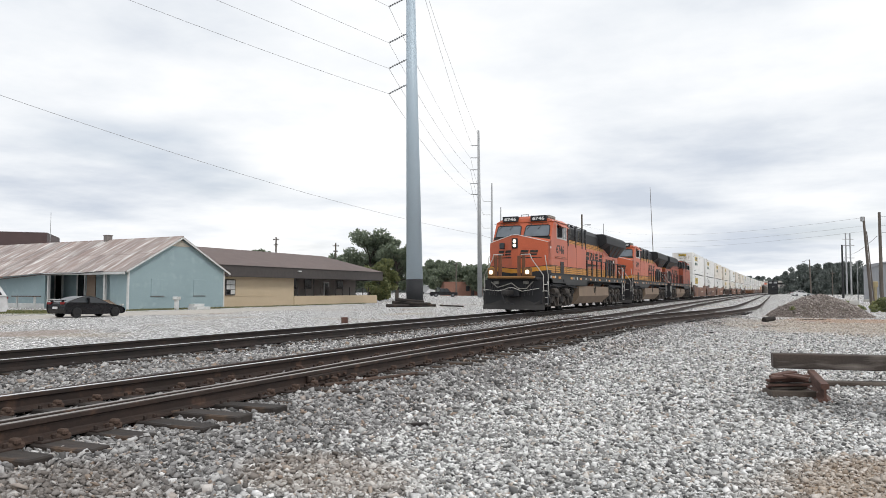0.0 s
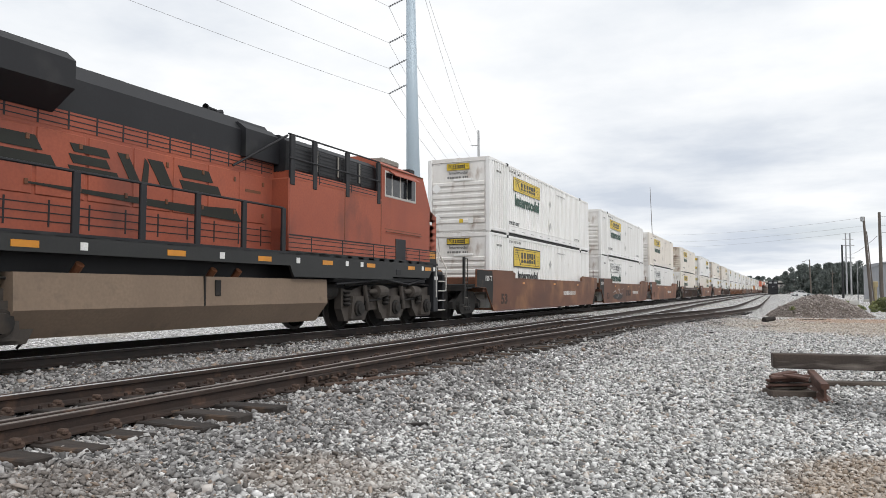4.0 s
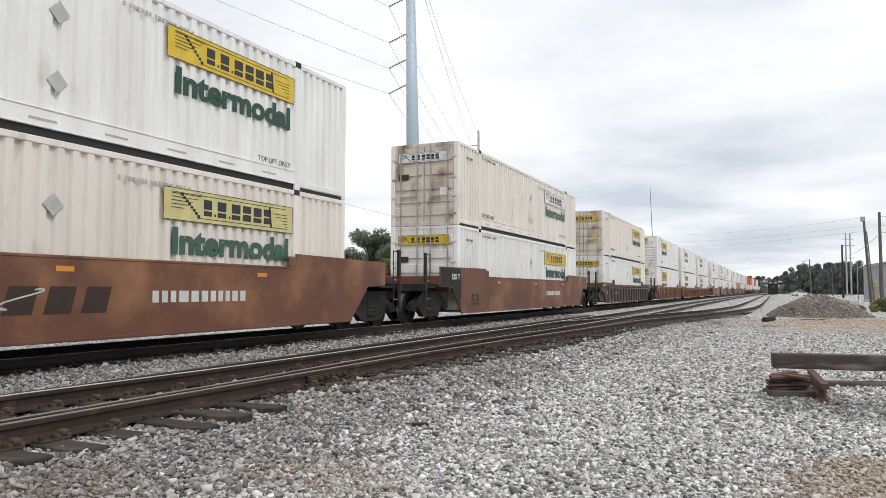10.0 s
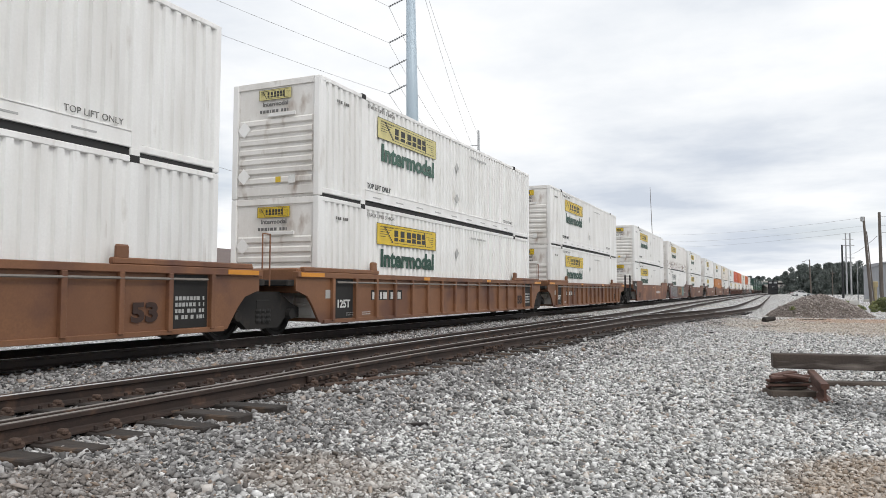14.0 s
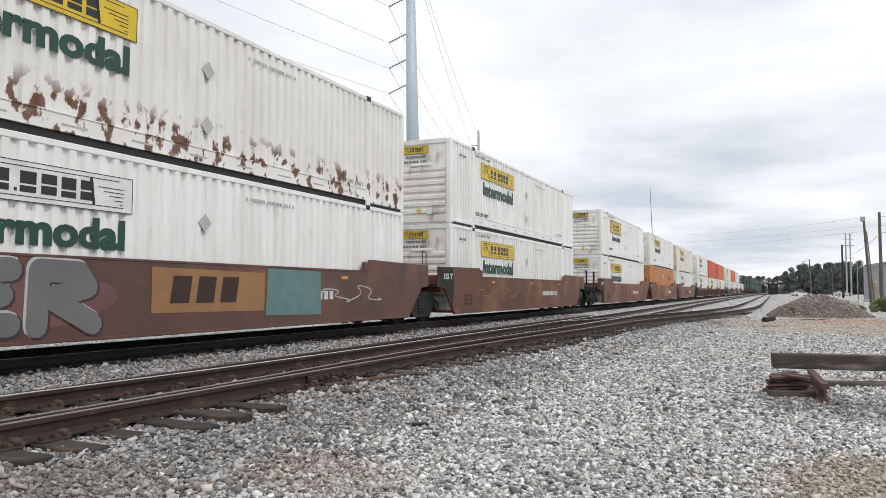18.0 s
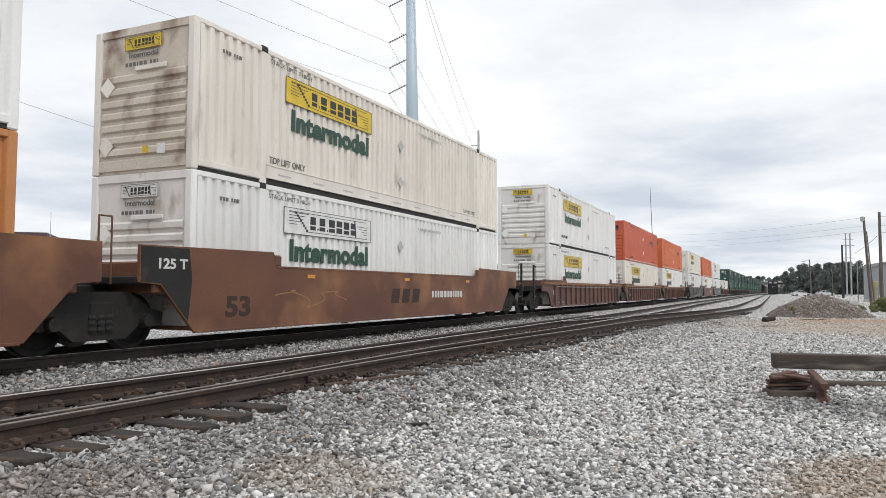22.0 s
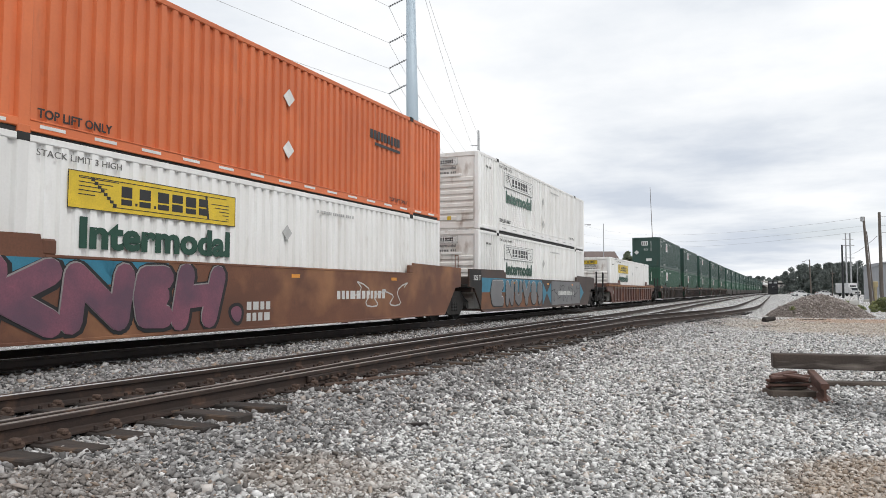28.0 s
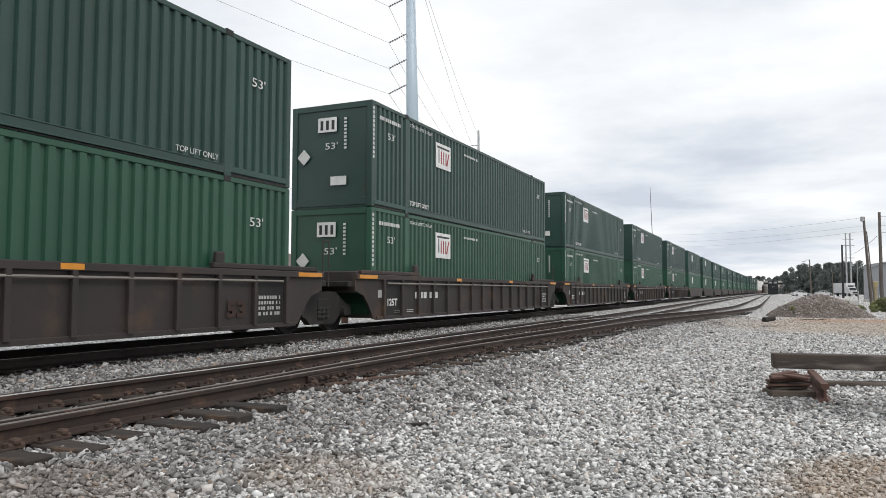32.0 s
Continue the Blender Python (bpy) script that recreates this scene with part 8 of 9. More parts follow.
woods("far_woods", "distant trees across the far lot", -120, 60, 420, 7.0, 8.5, 90, 34, 0.7)

# ---- poles, lamps and wires on the right of the line ----
def wood_pole(across, ahead, top, r, label, lean=0.0, arms=(), mat=None, m=None):
    ob = thing("utility_pole", label, "utility pole", "utility poles", spot(across, ahead))
    dx = math.tan(radians(lean))
    part("shaft", Shape().cyl((0, 0, 0), (dx * top, 0, top), r, r * 0.7, 12), mat or POLE_WOOD, ob)
    for z, half in arms:
        arm = part("crossarm", Shape().soft_box(dx * z - half, dx * z + half, -0.08, 0.04, z - 0.06, z + 0.06, 0.01), POLE_WOOD, ob)
        for k in (-0.9, -0.45, 0.45, 0.9):
            part("insulator", Shape().cyl((dx * z + half * k, 0, z + 0.06), (dx * z + half * k, 0, z + 0.2), 0.05, 0.03, 8), PALE_POLE, arm)
    return ob


wood_pole(30.4, 50.0, 6.9, 0.13, "brown wooden utility pole beside the bushes")
leaning = wood_pole(30.88, 52.0, 6.78, 0.115, "leaning grey wooden utility pole", -3.6)
part("transformer_bracket", Shape().soft_box(-0.62, -0.42, -0.1, 0.1, 6.45, 6.80, 0.03), PALE_POLE, leaning)
wood_pole(32.3, 54.0, 5.9, 0.05, "thin pole leaning beside a larger one", -4.5)
wood_pole(57.5, 100.0, 5.6, 0.07, "slim grey post by the shed", 0, (), PALE_POLE)
wood_pole(83.2, 150.0, 11.0, 0.24, "thick dark wooden pole", 0, (), TAR)
for i, a in enumerate((128.8, 130.2)):
    wood_pole(a, 230.0, 20.0, 0.28, "tall pale pole with short arms", 0, ((18.0, 1.0), (16.0, 1.2), (12.0, 1.2), (9.5, 0.9)), PALE_POLE)
wood_pole(113.4, 210.0, 7.2, 0.16, "small wooden pole before the woods", 0, ((6.6, 0.8),))
wood_pole(-26.0, 112.0, 9.6, 0.16, "wooden utility pole behind the roof", 0, ((9.2, 0.5), (8.4, 0.35)))
wood_pole(-17.3, 116.0, 9.0, 0.16, "wooden utility pole behind the roof", 0, ((8.5, 0.5), (7.6, 0.35)))
wood_pole(3.2, 175.0, 8.2, 0.15, "wooden utility pole before the trees", 0, ((7.8, 0.9),))
lamp_pole = wood_pole(29.0, 150.0, 17.3, 0.24, "dark wooden pole with a street lamp")
part("lamp_arm", Shape().tube([(0, 0, 14.8), (0.7, 0, 15.2), (1.3, 0, 15.2)], 0.05), PALE_POLE, lamp_pole)
part("lamp_head", Shape().soft_box(1.1, 1.9, -0.12, 0.12, 15.0, 15.25, 0.05), PALE_POLE, lamp_pole, "grey street lamp head")
wood_pole(33.5, 150.0, 15.4, 0.1, "thin pale pole behind the train", 0, (), PALE_POLE)
mast = thing("radio_mast", "thin leaning radio mast behind the train", "antenna", m=spot(57.8, 200.0))
part("rod", Shape().cyl((1.0, 0, 0), (0.0, 0, 30.2), 0.14, 0.06, 8), POLE_WOOD, mast)
street = thing("street_lamp", "pale street lamp by the road crossing", "street lamp", m=spot(102.0, 200.0))
part("shaft", Shape().cyl((0, 0, 0), (-0.2, 0, 10.2), 0.22, 0.14, 10), POLE_WOOD, street)
part("arm", Shape().tube([(-0.2, 0, 9.9), (-1.0, 0, 10.1), (-1.7, 0, 9.7)], 0.06), PALE_POLE, street)
part("lamp_head", Shape().soft_box(-2.3, -1.5, -0.15, 0.15, 9.45, 9.65, 0.05), PALE_POLE, street)
for z, z2, s in ((6.35, 14.6, 1.6), (5.75, 12.8, 1.4), (5.35, 11.2, 1.2)):
    cable([spot(30.5, 52.0, z).translation, spot(29.2, 150.0, z2).translation], 0.008, sag=s, n=20)
cable([spot(31.4, 52.0, 5.0).translation, spot(83.2, 150.0, 9.0).translation], 0.02, sag=0.8)
for z in (6.2, 5.6, 5.1):
    cable([spot(30.4, 50.0, z).translation, spot(40.0, 40.0, z + 0.4).translation], 0.015, sag=0.2)

shed = thing("metal_shed", "grey corrugated metal shed with rounded eave", "shed", m=spot(56.0, 96.0, FLOOR, -31))
PALE_METAL = surface("pale_grey_sheet_metal", (0.36, 0.37, 0.39), (0.28, 0.29, 0.31), 1.0, 0.5, 0.2, 0.05, 20, stretch=(3, 3, 0.4))
for i in range(16):
    part("wall_sheet", Shape().soft_box(i * 0.9, i * 0.9 + 0.86, 0, 0.1, 0.3, 4.7 + 0.35 * min(1.0, i / 2.5), 0.02), PALE_METAL, shed)
part("roof", Shape().prism([(0, 4.4), (0.6, 4.95), (2.4, 5.3), (14.4, 5.3), (14.4, 5.1), (2.4, 5.1), (0.3, 4.3)], -0.2, 12, "y"), PALE_METAL, shed)
part("wall", Shape().box(0.0, 0.1, 0.1, 12, 0.3, 4.5), PALE_METAL, shed)
part("footing", Shape().soft_box(-0.1, 14.5, -0.05, 12, 0, 0.32, 0.03), CONCRETE, shed)
part("door", Shape().soft_box(3.2, 6.4, -0.05, 0.0, 0.32, 3.6, 0.02), plain("dark_grey_shed_door", (0.10, 0.10, 0.11)), shed)
for x in (32.95,):
    post = thing("marker_post", "faded yellow upright marker post", "post", m=spot(x, 55.0))
    part("shaft", Shape().soft_box(-0.11, 0.11, -0.08, 0.08, 0, 1.75, 0.03), plain("yellow_post_paint", (0.36, 0.30, 0.17)), post)
    part("cap", Shape().soft_box(-0.18, 0.18, -0.12, 0.12, 1.7, 2.15, 0.05), plain("yellow_cap_paint", (0.42, 0.34, 0.18)), post)
bush = thing("bush", "rough green bushes by the marker post", "bush", m=spot(32.6, 51.0))
c = crown([(0.3 * i - 0.6, 0.3 * (i % 2), 0.3 + 0.12 * (i % 3), 0.42) for i in range(7)], 130, 0.09, LIGHT_LEAVES, "foliage")
c.parent = bush
bush = thing("bush", "rough green bushes by the utility pole", "bush", m=spot(29.0, 48.0))
c = crown([(0.26 * i - 0.3, 0.2 * (i % 2), 0.28 + 0.22 * (i % 3), 0.36) for i in range(8)], 190, 0.075, LIGHT_LEAVES, "foliage")
c.parent = bush
for a in (29.6, 33.9):
    tub = thing("concrete_block", "pale concrete block by the road", "block", m=spot(a, 60.0))
    part("block", Shape().soft_box(-0.5, 0.5, -0.4, 0.4, 0, 0.65, 0.08), CONCRETE, tub)

# rubble heap


def heap_z(x, y):
    u, v = (x * math.cos(YAW) + y * math.sin(YAW) - 20.5) / 2.85, (-x * math.sin(YAW) + y * math.cos(YAW) - 39.4) / 2.4
    r = math.sqrt(u * u + v * v)
    return FLOOR - 0.1 + 1.22 * max(0.0, 1 - r ** 1.7) + (0.12 * noise.noise((x * 1.3, y * 1.3, 3)) if r < 1 else 0)


heap = thing("rubble_heap", "heap of brown rubble and broken stone", "rubble heap")
v, f, n = [], [], 28
for j in range(n + 1):
    for i in range(n + 1):
        q = spot(20.5 + 3.1 * (2 * i / n - 1), 39.4 + 2.6 * (2 * j / n - 1)).translation
        v.append((q.x, q.y, heap_z(q.x, q.y)))
f = [(j * (n + 1) + i, j * (n + 1) + i + 1, (j + 1) * (n + 1) + i + 1, (j + 1) * (n + 1) + i) for j in range(n) for i in range(n)]
part("mound", Shape().add(v, f), surface("brown_rubble_soil", (0.22, 0.185, 0.16), (0.14, 0.115, 0.10), 2.0, 0.95, 0, 0.8, 14), heap)
pts = []
for i in range(15000):
    q = spot(20.5 + ROCKS.uniform(-3.0, 3.0), 39.4 + ROCKS.uniform(-2.5, 2.2)).translation
    z = heap_z(q.x, q.y)
    if z > FLOOR - 0.05:
        pts.append((q.x, q.y, z + 0.02))
pts = np.array(pts)
c = scatter("rubble", pts, ROCKS.uniform(0.014, 0.044, len(pts)) * np.where(ROCKS.uniform(0, 1, len(pts)) > 0.985, 2.4, 1.0), RUBBLE, CHIP_V, CHIP_F, ROCKS)
c.parent = heap
tagged(c, "loose brown stones", kind="stuff")
WEED = crown([(*spot(20.2 + a, 39.4 + b, heap_z(*spot(20.2 + a, 39.4 + b).translation.xy) + 0.1).translation, 0.16) for a, b in ((2.3, -0.3), (1.9, 0.2), (2.1, -1.0), (-1.6, -0.9), (2.6, 0.3))], 60, 0.05, LIGHT_LEAVES, "weeds")
WEED.parent = heap

# ---- timber and scrap near the camera ----
GREY_WOOD = surface("weathered_grey_timber", (0.135, 0.105, 0.085), (0.075, 0.060, 0.050), 1.5, 0.9, 0, 0.6, 40, stretch=(0.5, 4, 4), spot=(0.22, 0.19, 0.165), spot_at=(0.58, 0.75), spot_scale=3.0, spot_stretch=(0.4, 3, 3))
RUST = surface("red_brown_rust", (0.15, 0.075, 0.055), (0.085, 0.045, 0.036), 4.0, 0.85, 0.1, 0.3, 40)
BEAM_WOOD = surface("dark_weathered_timber", (0.105, 0.078, 0.062), (0.045, 0.037, 0.033), 1.2, 0.9, 0, 0.6, 40, stretch=(0.6, 3, 3), spot=(0.19, 0.165, 0.145), spot_at=(0.56, 0.72), spot_scale=2.6, spot_stretch=(0.5, 3, 3))
beam = thing("timber_beam", "heavy weathered timber lying across a rail", "timber", m=spot(4.97, 10.95, -0.135, -15.5))
part("timber", Shape().soft_box(0, 2.75, -0.115, 0.115, 0.0, 0.218, 0.012), BEAM_WOOD, beam)
scrap = thing("scrap_rail", "short rusty piece of rail lying on gravel", "rail piece", m=spot(4.76, 9.05, -0.385, -22.0))
part("rail_piece", Shape().prism([(x * 1.35, (z + 0.17) * 1.45) for x, z in RAIL_LINE], 0.0, 1.8, "y"), RUST, scrap)
for i, (dx, dy, dz, turn, tilt, width, length, made) in enumerate((
        (0.00, 0.00, 0.000, -3, 0, 0.17, 0.56, GREY_WOOD), (0.05, -0.03, 0.090, 4, 1, 0.055, 0.46, GREY_WOOD), (0.02, 0.05, 0.095, -6, 2, 0.05, 0.50, RUST),
        (0.01, -0.06, 0.135, 2, 1, 0.05, 0.52, RUST), (0.03, 0.04, 0.140, -3, 0, 0.06, 0.48, GREY_WOOD), (0.00, -0.02, 0.185, 6, 3, 0.05, 0.47, RUST),
        (0.04, 0.07, 0.180, -9, 1, 0.055, 0.50, RUST), (0.02, -0.07, 0.225, -2, 4, 0.045, 0.50, RUST), (0.06, 0.01, 0.232, 12, 2, 0.05, 0.44, RUST),
        (0.14, 0.08, 0.250, 24, 5, 0.06, 0.36, RUST), (0.20, -0.05, 0.262, -38, -4, 0.055, 0.30, RUST))):
    pl = thing("scrap_bar", "grey timber end under a pile of scrap" if i == 0 else "thin weathered scrap bar in a low pile" if made is GREY_WOOD else "thin rusty flat scrap bar in a low pile", "scrap", "pile of scrap bars",
               spot(4.30 + dx, 9.64 + dy, -0.37 + dz, turn) @ pose(0, 0, 0, 0, -tilt, 0))
    part("bar", Shape().soft_box(0.0, length, -width, width, 0.0, 0.085 if i == 0 else 0.026 + 0.004 * (i % 3), 0.005), made, pl)
board = thing("board", "old grey board lying on the gravel", "board", m=spot(5.2, 10.7, -0.36, -5))
part("plank", Shape().soft_box(0, 2.4, -0.10, 0.10, 0, 0.06, 0.01), GREY_WOOD, board)
log = thing("log", "short dark log end on the gravel", "log", m=spot(14.2, 32.0, FLOOR + 0.02, -24))
part("wood", Shape().cyl((0, 0, 0.1), (0.42, 0.45, 0.16), 0.12, 0.10, 10), TIE_WOOD, log)
for a, d, w, r in ((-0.28, 7.35, 0.27, 10), (17.7, 34.6, 1.3, 2), (11.0, 29.0, 0.4, 20), (12.6, 28.0, 0.5, -30), (8.7, 23.5, 0.16, 0)):
    st = thing("stick", "thin dark piece of wood on the gravel", "stick", "sticks on the gravel", spot(a, d, ground_z(*spot(a, d).translation.xy) + 0.012, r))
    part("wood", Shape().soft_box(-w / 2, w / 2, -0.03, 0.03, 0, 0.035, 0.008), TIE_WOOD, st)
stump = thing("stump", "rusty square post stump by the tracks", "post", m=spot(-4.12, 30.4, FLOOR - 0.02))
part("post", Shape().soft_box(-0.13, 0.13, -0.13, 0.13, 0, 0.28, 0.02), RUST, stump)
for i, (a, b, z) in enumerate((((-4.6, 59.0), (-0.6, 60.5), 0.0), ((-4.2, 60.5), (-1.0, 58.6), 0.25), ((-3.9, 59.6), (-1.6, 60.4), 0.5), ((-0.2, 60.2), (1.6, 57.0), 0.0))):
    lg = thing("pole_log", "dark weathered log in a loose pile", "log", "logs at the foot of the pole")
    p, q = spot(*a, FLOOR + z + 0.14).translation, spot(*b, FLOOR + z * 0.6 + 0.14).translation
    part("wood", Shape().cyl(p, q, 0.15 if i < 3 else 0.08, 0.11 if i < 3 else 0.06, 10), TIE_WOOD, lg)

# ---- parked and passing vehicles ----
RUBBER = plain("black_tyre_rubber", (0.02, 0.02, 0.021), 0.85)
RIM = plain("grey_alloy_rim", (0.22, 0.22, 0.23), 0.35, 0.7)
BLACK_PAINT = plain("glossy_black_car_paint", (0.010, 0.011, 0.014), 0.22)
WHITE_CAR = plain("white_car_paint", (0.75, 0.75, 0.76), 0.3)
CAR_GLASS = plain("tinted_car_glass", (0.03, 0.035, 0.04), 0.06)
TAIL_RED = plain("red_tail_lens", (0.25, 0.015, 0.015), 0.25)
CLEAR = plain("clear_lamp_lens", (0.6, 0.6, 0.58), 0.2)


def automobile(label, category, m, paint, L, W, lower, cabin, tyre=0.33, axles=(0.17, 0.80), rim=None):
    """Lower: side outline of the body; cabin: outline of the glasshouse, (along, up) in metres; the front is at y = 0."""
    ob = thing("car" if category == "car" else category.replace(" ", "_"), label, category, "", m)
    h = W / 2
    n = len(lower)
    s = Shape()
    ring = [(h - 0.10, 0), (h, 0.0)]
    s.add([(-h + 0.07, a, b) for a, b in lower] + [(-h, a * 0.985 + 0.0075 * L, b * 0.97 + 0.015) for a, b in lower] + [(h, a * 0.985 + 0.0075 * L, b * 0.97 + 0.015) for a, b in lower] + [(h - 0.07, a, b) for a, b in lower],
          [tuple(range(n)), tuple(range(3 * n, 4 * n))] + [(k * n + i, k * n + (i + 1) % n, (k + 1) * n + (i + 1) % n, (k + 1) * n + i) for k in range(3) for i in range(n)])
    part("body", s, paint, ob)
    n = len(cabin)
    def inset(b):
        return h - 0.06 - (b - cabin[0][1]) * 0.42
    c = Shape().add([(-inset(b), a, b) for a, b in cabin] + [(inset(b), a, b) for a, b in cabin], [tuple(range(n)), tuple(range(n, 2 * n))] + [(i, (i + 1) % n, n + (i + 1) % n, n + i) for i in range(n)])
    part("cabin", c, paint, ob)
    za, zb = cabin[0][1], max(b for a, b in cabin)
    cx = sum(a for a, b in cabin) / n
    for d in (-1, 1):
        pts = [(cx + (a - cx) * 0.88, za + 0.05 + (b - za) * 0.78) for a, b in cabin]
        w = Shape().add([(d * (inset(b) + 0.008), a, b) for a, b in pts], [tuple(range(n))])
        part("side_window", w, CAR_GLASS, ob)
        part("door_pillar", Shape().box(d * (h - 0.32) - 0.03, d * (h - 0.32) + 0.30 * d + 0.0, cx - 0.04, cx + 0.04, za, zb - 0.08), paint, ob)
    f0, f1, r0, r1 = cabin[0], cabin[1 if n < 6 else 2], cabin[-1], cabin[-2 if n < 6 else -3]
    for (a0, b0), (a1, b1), o in ((f0, f1, -0.012), (r0, r1, 0.012)):
        u0, u1 = 0.08, 0.9
        p = [(a0 + (a1 - a0) * u + o, b0 + (b1 - b0) * u + 0.012) for u in (u0, u1)]
        g = Shape().add([(-inset(p[0][1]) + 0.08, *p[0]), (inset(p[0][1]) - 0.08, *p[0]), (inset(p[1][1]) - 0.08, *p[1]), (-inset(p[1][1]) + 0.08, *p[1])], [(0, 1, 2, 3)])
        part("windscreen", g, CAR_GLASS, ob)
    for k in axles:
        for d in (-1, 1):
            w = part("wheel", Shape().lathe((d * (h - 0.02), k * L, tyre), (d, 0, 0), [(-0.2, tyre * 0.6), (-0.2, tyre), (0.0, tyre), (0.02, tyre * 0.9), (0.015, tyre * 0.68)], 20), RUBBER, ob)
            part("rim", Shape().lathe((d * (h - 0.02), k * L, tyre), (d, 0, 0), [(0.012, tyre * 0.68), (0.0, tyre * 0.5), (0.015, 0.03), (0.015, 0.0)], 12), rim or RIM, w)
    zl = lower[0][1] + 0.42
    for d in (-1, 1):
        part("headlight", Shape().soft_box(d * (h - 0.3) - 0.14, d * (h - 0.3) + 0.14, 0.0, 0.12, zl - 0.02, zl + 0.1, 0.02), CLEAR, ob)
        part("tail_light", Shape().soft_box(d * (h - 0.26) - 0.16, d * (h - 0.26) + 0.16, L - 0.12, L + 0.004, zl + 0.12, zl + 0.26, 0.02), TAIL_RED, ob)
    return ob


COUPE = [(0.03, 0.24), (0.0, 0.42), (0.08, 0.55), (0.35, 0.66), (0.8, 0.75), (1.25, 0.80), (2.3, 0.84), (3.5, 0.88), (4.0, 0.90), (4.18, 0.86), (4.2, 0.55), (4.1, 0.26), (3.72, 0.2), (2.2, 0.17), (0.2, 0.18)]
COUPE_TOP = [(1.1, 0.79), (1.6, 1.05), (1.98, 1.20), (2.4, 1.255), (2.8, 1.24), (3.2, 1.16), (3.6, 1.03), (3.98, 0.89)]
COUPE_CAR = automobile("black sporty two-door car driving along the lot", "car", spot(-18.6, 38.3, FLOOR + 0.01, 146), BLACK_PAINT, 4.2, 1.66, COUPE, COUPE_TOP, 0.30, rim=RUBBER)
for o in COUPE_CAR.children_recursive:
    o.data.transform(Matrix.Scale(0.84, 4))
part("spoiler", Shape().soft_box(-0.52, 0.52, 3.33, 3.55, 0.84, 0.88, 0.01).box(-0.42, -0.37, 3.35, 3.48, 0.7, 0.85).box(0.37, 0.42, 3.35, 3.48, 0.7, 0.85), BLACK_PAINT, COUPE_CAR)
part("plate", Shape().soft_box(-0.18, 0.18, 3.525, 3.54, 0.44, 0.55, 0.004), WHITE_CAR, COUPE_CAR)
SUV = [(0.0, 0.35), (0.0, 0.85), (0.9, 1.02), (4.5, 1.08), (4.6, 0.5), (4.5, 0.3), (0.2, 0.28)]
SUV_TOP = [(1.0, 1.02), (1.75, 1.68), (4.2, 1.70), (4.5, 1.08)]
SUV_CAR = automobile("white sport utility vehicle rolling along the lot", "car", spot(-24.7, 32.05, FLOOR + 0.01, -30), WHITE_CAR, 4.6, 1.8, SUV, SUV_TOP, 0.36)
SEDAN = [(0.0, 0.32), (0.0, 0.68), (1.3, 0.88), (4.7, 0.95), (4.8, 0.5), (4.7, 0.3), (0.2, 0.25)]
SEDAN_TOP = [(1.2, 0.87), (2.0, 1.40), (3.3, 1.42), (4.25, 0.95)]
automobile("white sedan waiting at the road crossing", "car", spot(94.5, 186.0, FLOOR + 0.1, 92), WHITE_CAR, 4.8, 1.85, SEDAN, SEDAN_TOP)
SECOND = automobile("white sedan driving up to the crossing", "car", spot(124.0, 224.0, FLOOR + 0.1, 92), WHITE_CAR, 4.8, 1.85, SEDAN, SEDAN_TOP)
PICK = [(0.0, 0.45), (0.0, 0.95), (1.4, 1.08), (5.5, 1.08), (5.6, 0.6), (5.5, 0.42), (0.2, 0.4)]
PICK_TOP = [(1.4, 1.08), (2.1, 1.78), (3.5, 1.80), (3.8, 1.08)]
automobile("black pickup truck parked by the road", "pickup truck", spot(3.0, 150.0, FLOOR + 0.01, 92), BLACK_PAINT, 5.6, 1.95, PICK, PICK_TOP, 0.4)

# white dump truck by the crossing
dump = thing("dump_truck", "white dump truck parked behind the pole", "truck", m=spot(-1.9, 178.0, FLOOR, 92))
part("cab", Shape().prism([(0.0, 0.7), (0.0, 1.5), (1.3, 1.65), (1.7, 2.6), (2.6, 2.6), (2.6, 0.7)], -1.1, 1.1), WHITE_CAR, dump)
part("side_window", Shape().box(-1.12, -1.1, 1.65, 2.4, 1.7, 2.4), CAR_GLASS, dump)
part("windscreen", Shape().prism([(1.32, 1.72), (1.66, 2.5), (1.62, 2.52), (1.28, 1.74)], -0.95, 0.95), CAR_GLASS, dump)
part("tipper_body", Shape().prism([(2.8, 1.1), (2.7, 2.4), (6.6, 2.2), (6.4, 1.1)], -1.2, 1.2), WHITE_CAR, dump)
for i in range(4):
    part("rib", Shape().soft_box(-1.26, -1.2, 3.2 + 0.9 * i, 3.32 + 0.9 * i, 1.1, 2.25, 0.02), WHITE_CAR, dump)
part("chassis", Shape().soft_box(-0.5, 0.5, 0.3, 6.4, 0.6, 1.0, 0.03), TRUCK_STEEL, dump)
for y in (0.9, 4.6, 5.8):
    for x in (-1.05, 1.05):
        part("wheel", Shape().cyl((x - 0.15, y, 0.5), (x + 0.15, y, 0.5), 0.5, n=16), RUBBER, dump)
# white box truck that pulls up late
BOXTRUCK = thing("box_truck", "white box truck pulling up at the crossing", "truck", m=spot(128.0, 215.0, FLOOR, 4))
part("box_body", Shape().soft_box(-1.25, 1.25, 0.2, 6.0, 0.9, 3.6, 0.05), WHITE_CAR, BOXTRUCK)
part("cab", Shape().prism([(-1.6, 0.6), (-1.6, 1.4), (-0.7, 1.6), (-0.4, 2.4), (0.2, 2.5), (0.2, 0.6)], -1.05, 1.05), WHITE_CAR, BOXTRUCK)
part("windscreen", Shape().prism([(-0.72, 1.62), (-0.44, 2.34), (-0.48, 2.36), (-0.76, 1.64)], -0.9, 0.9), CAR_GLASS, BOXTRUCK)
part("sign_print", Shape().box(-0.8, 0.8, 0.17, 0.2, 2.6, 3.0), INK, BOXTRUCK)
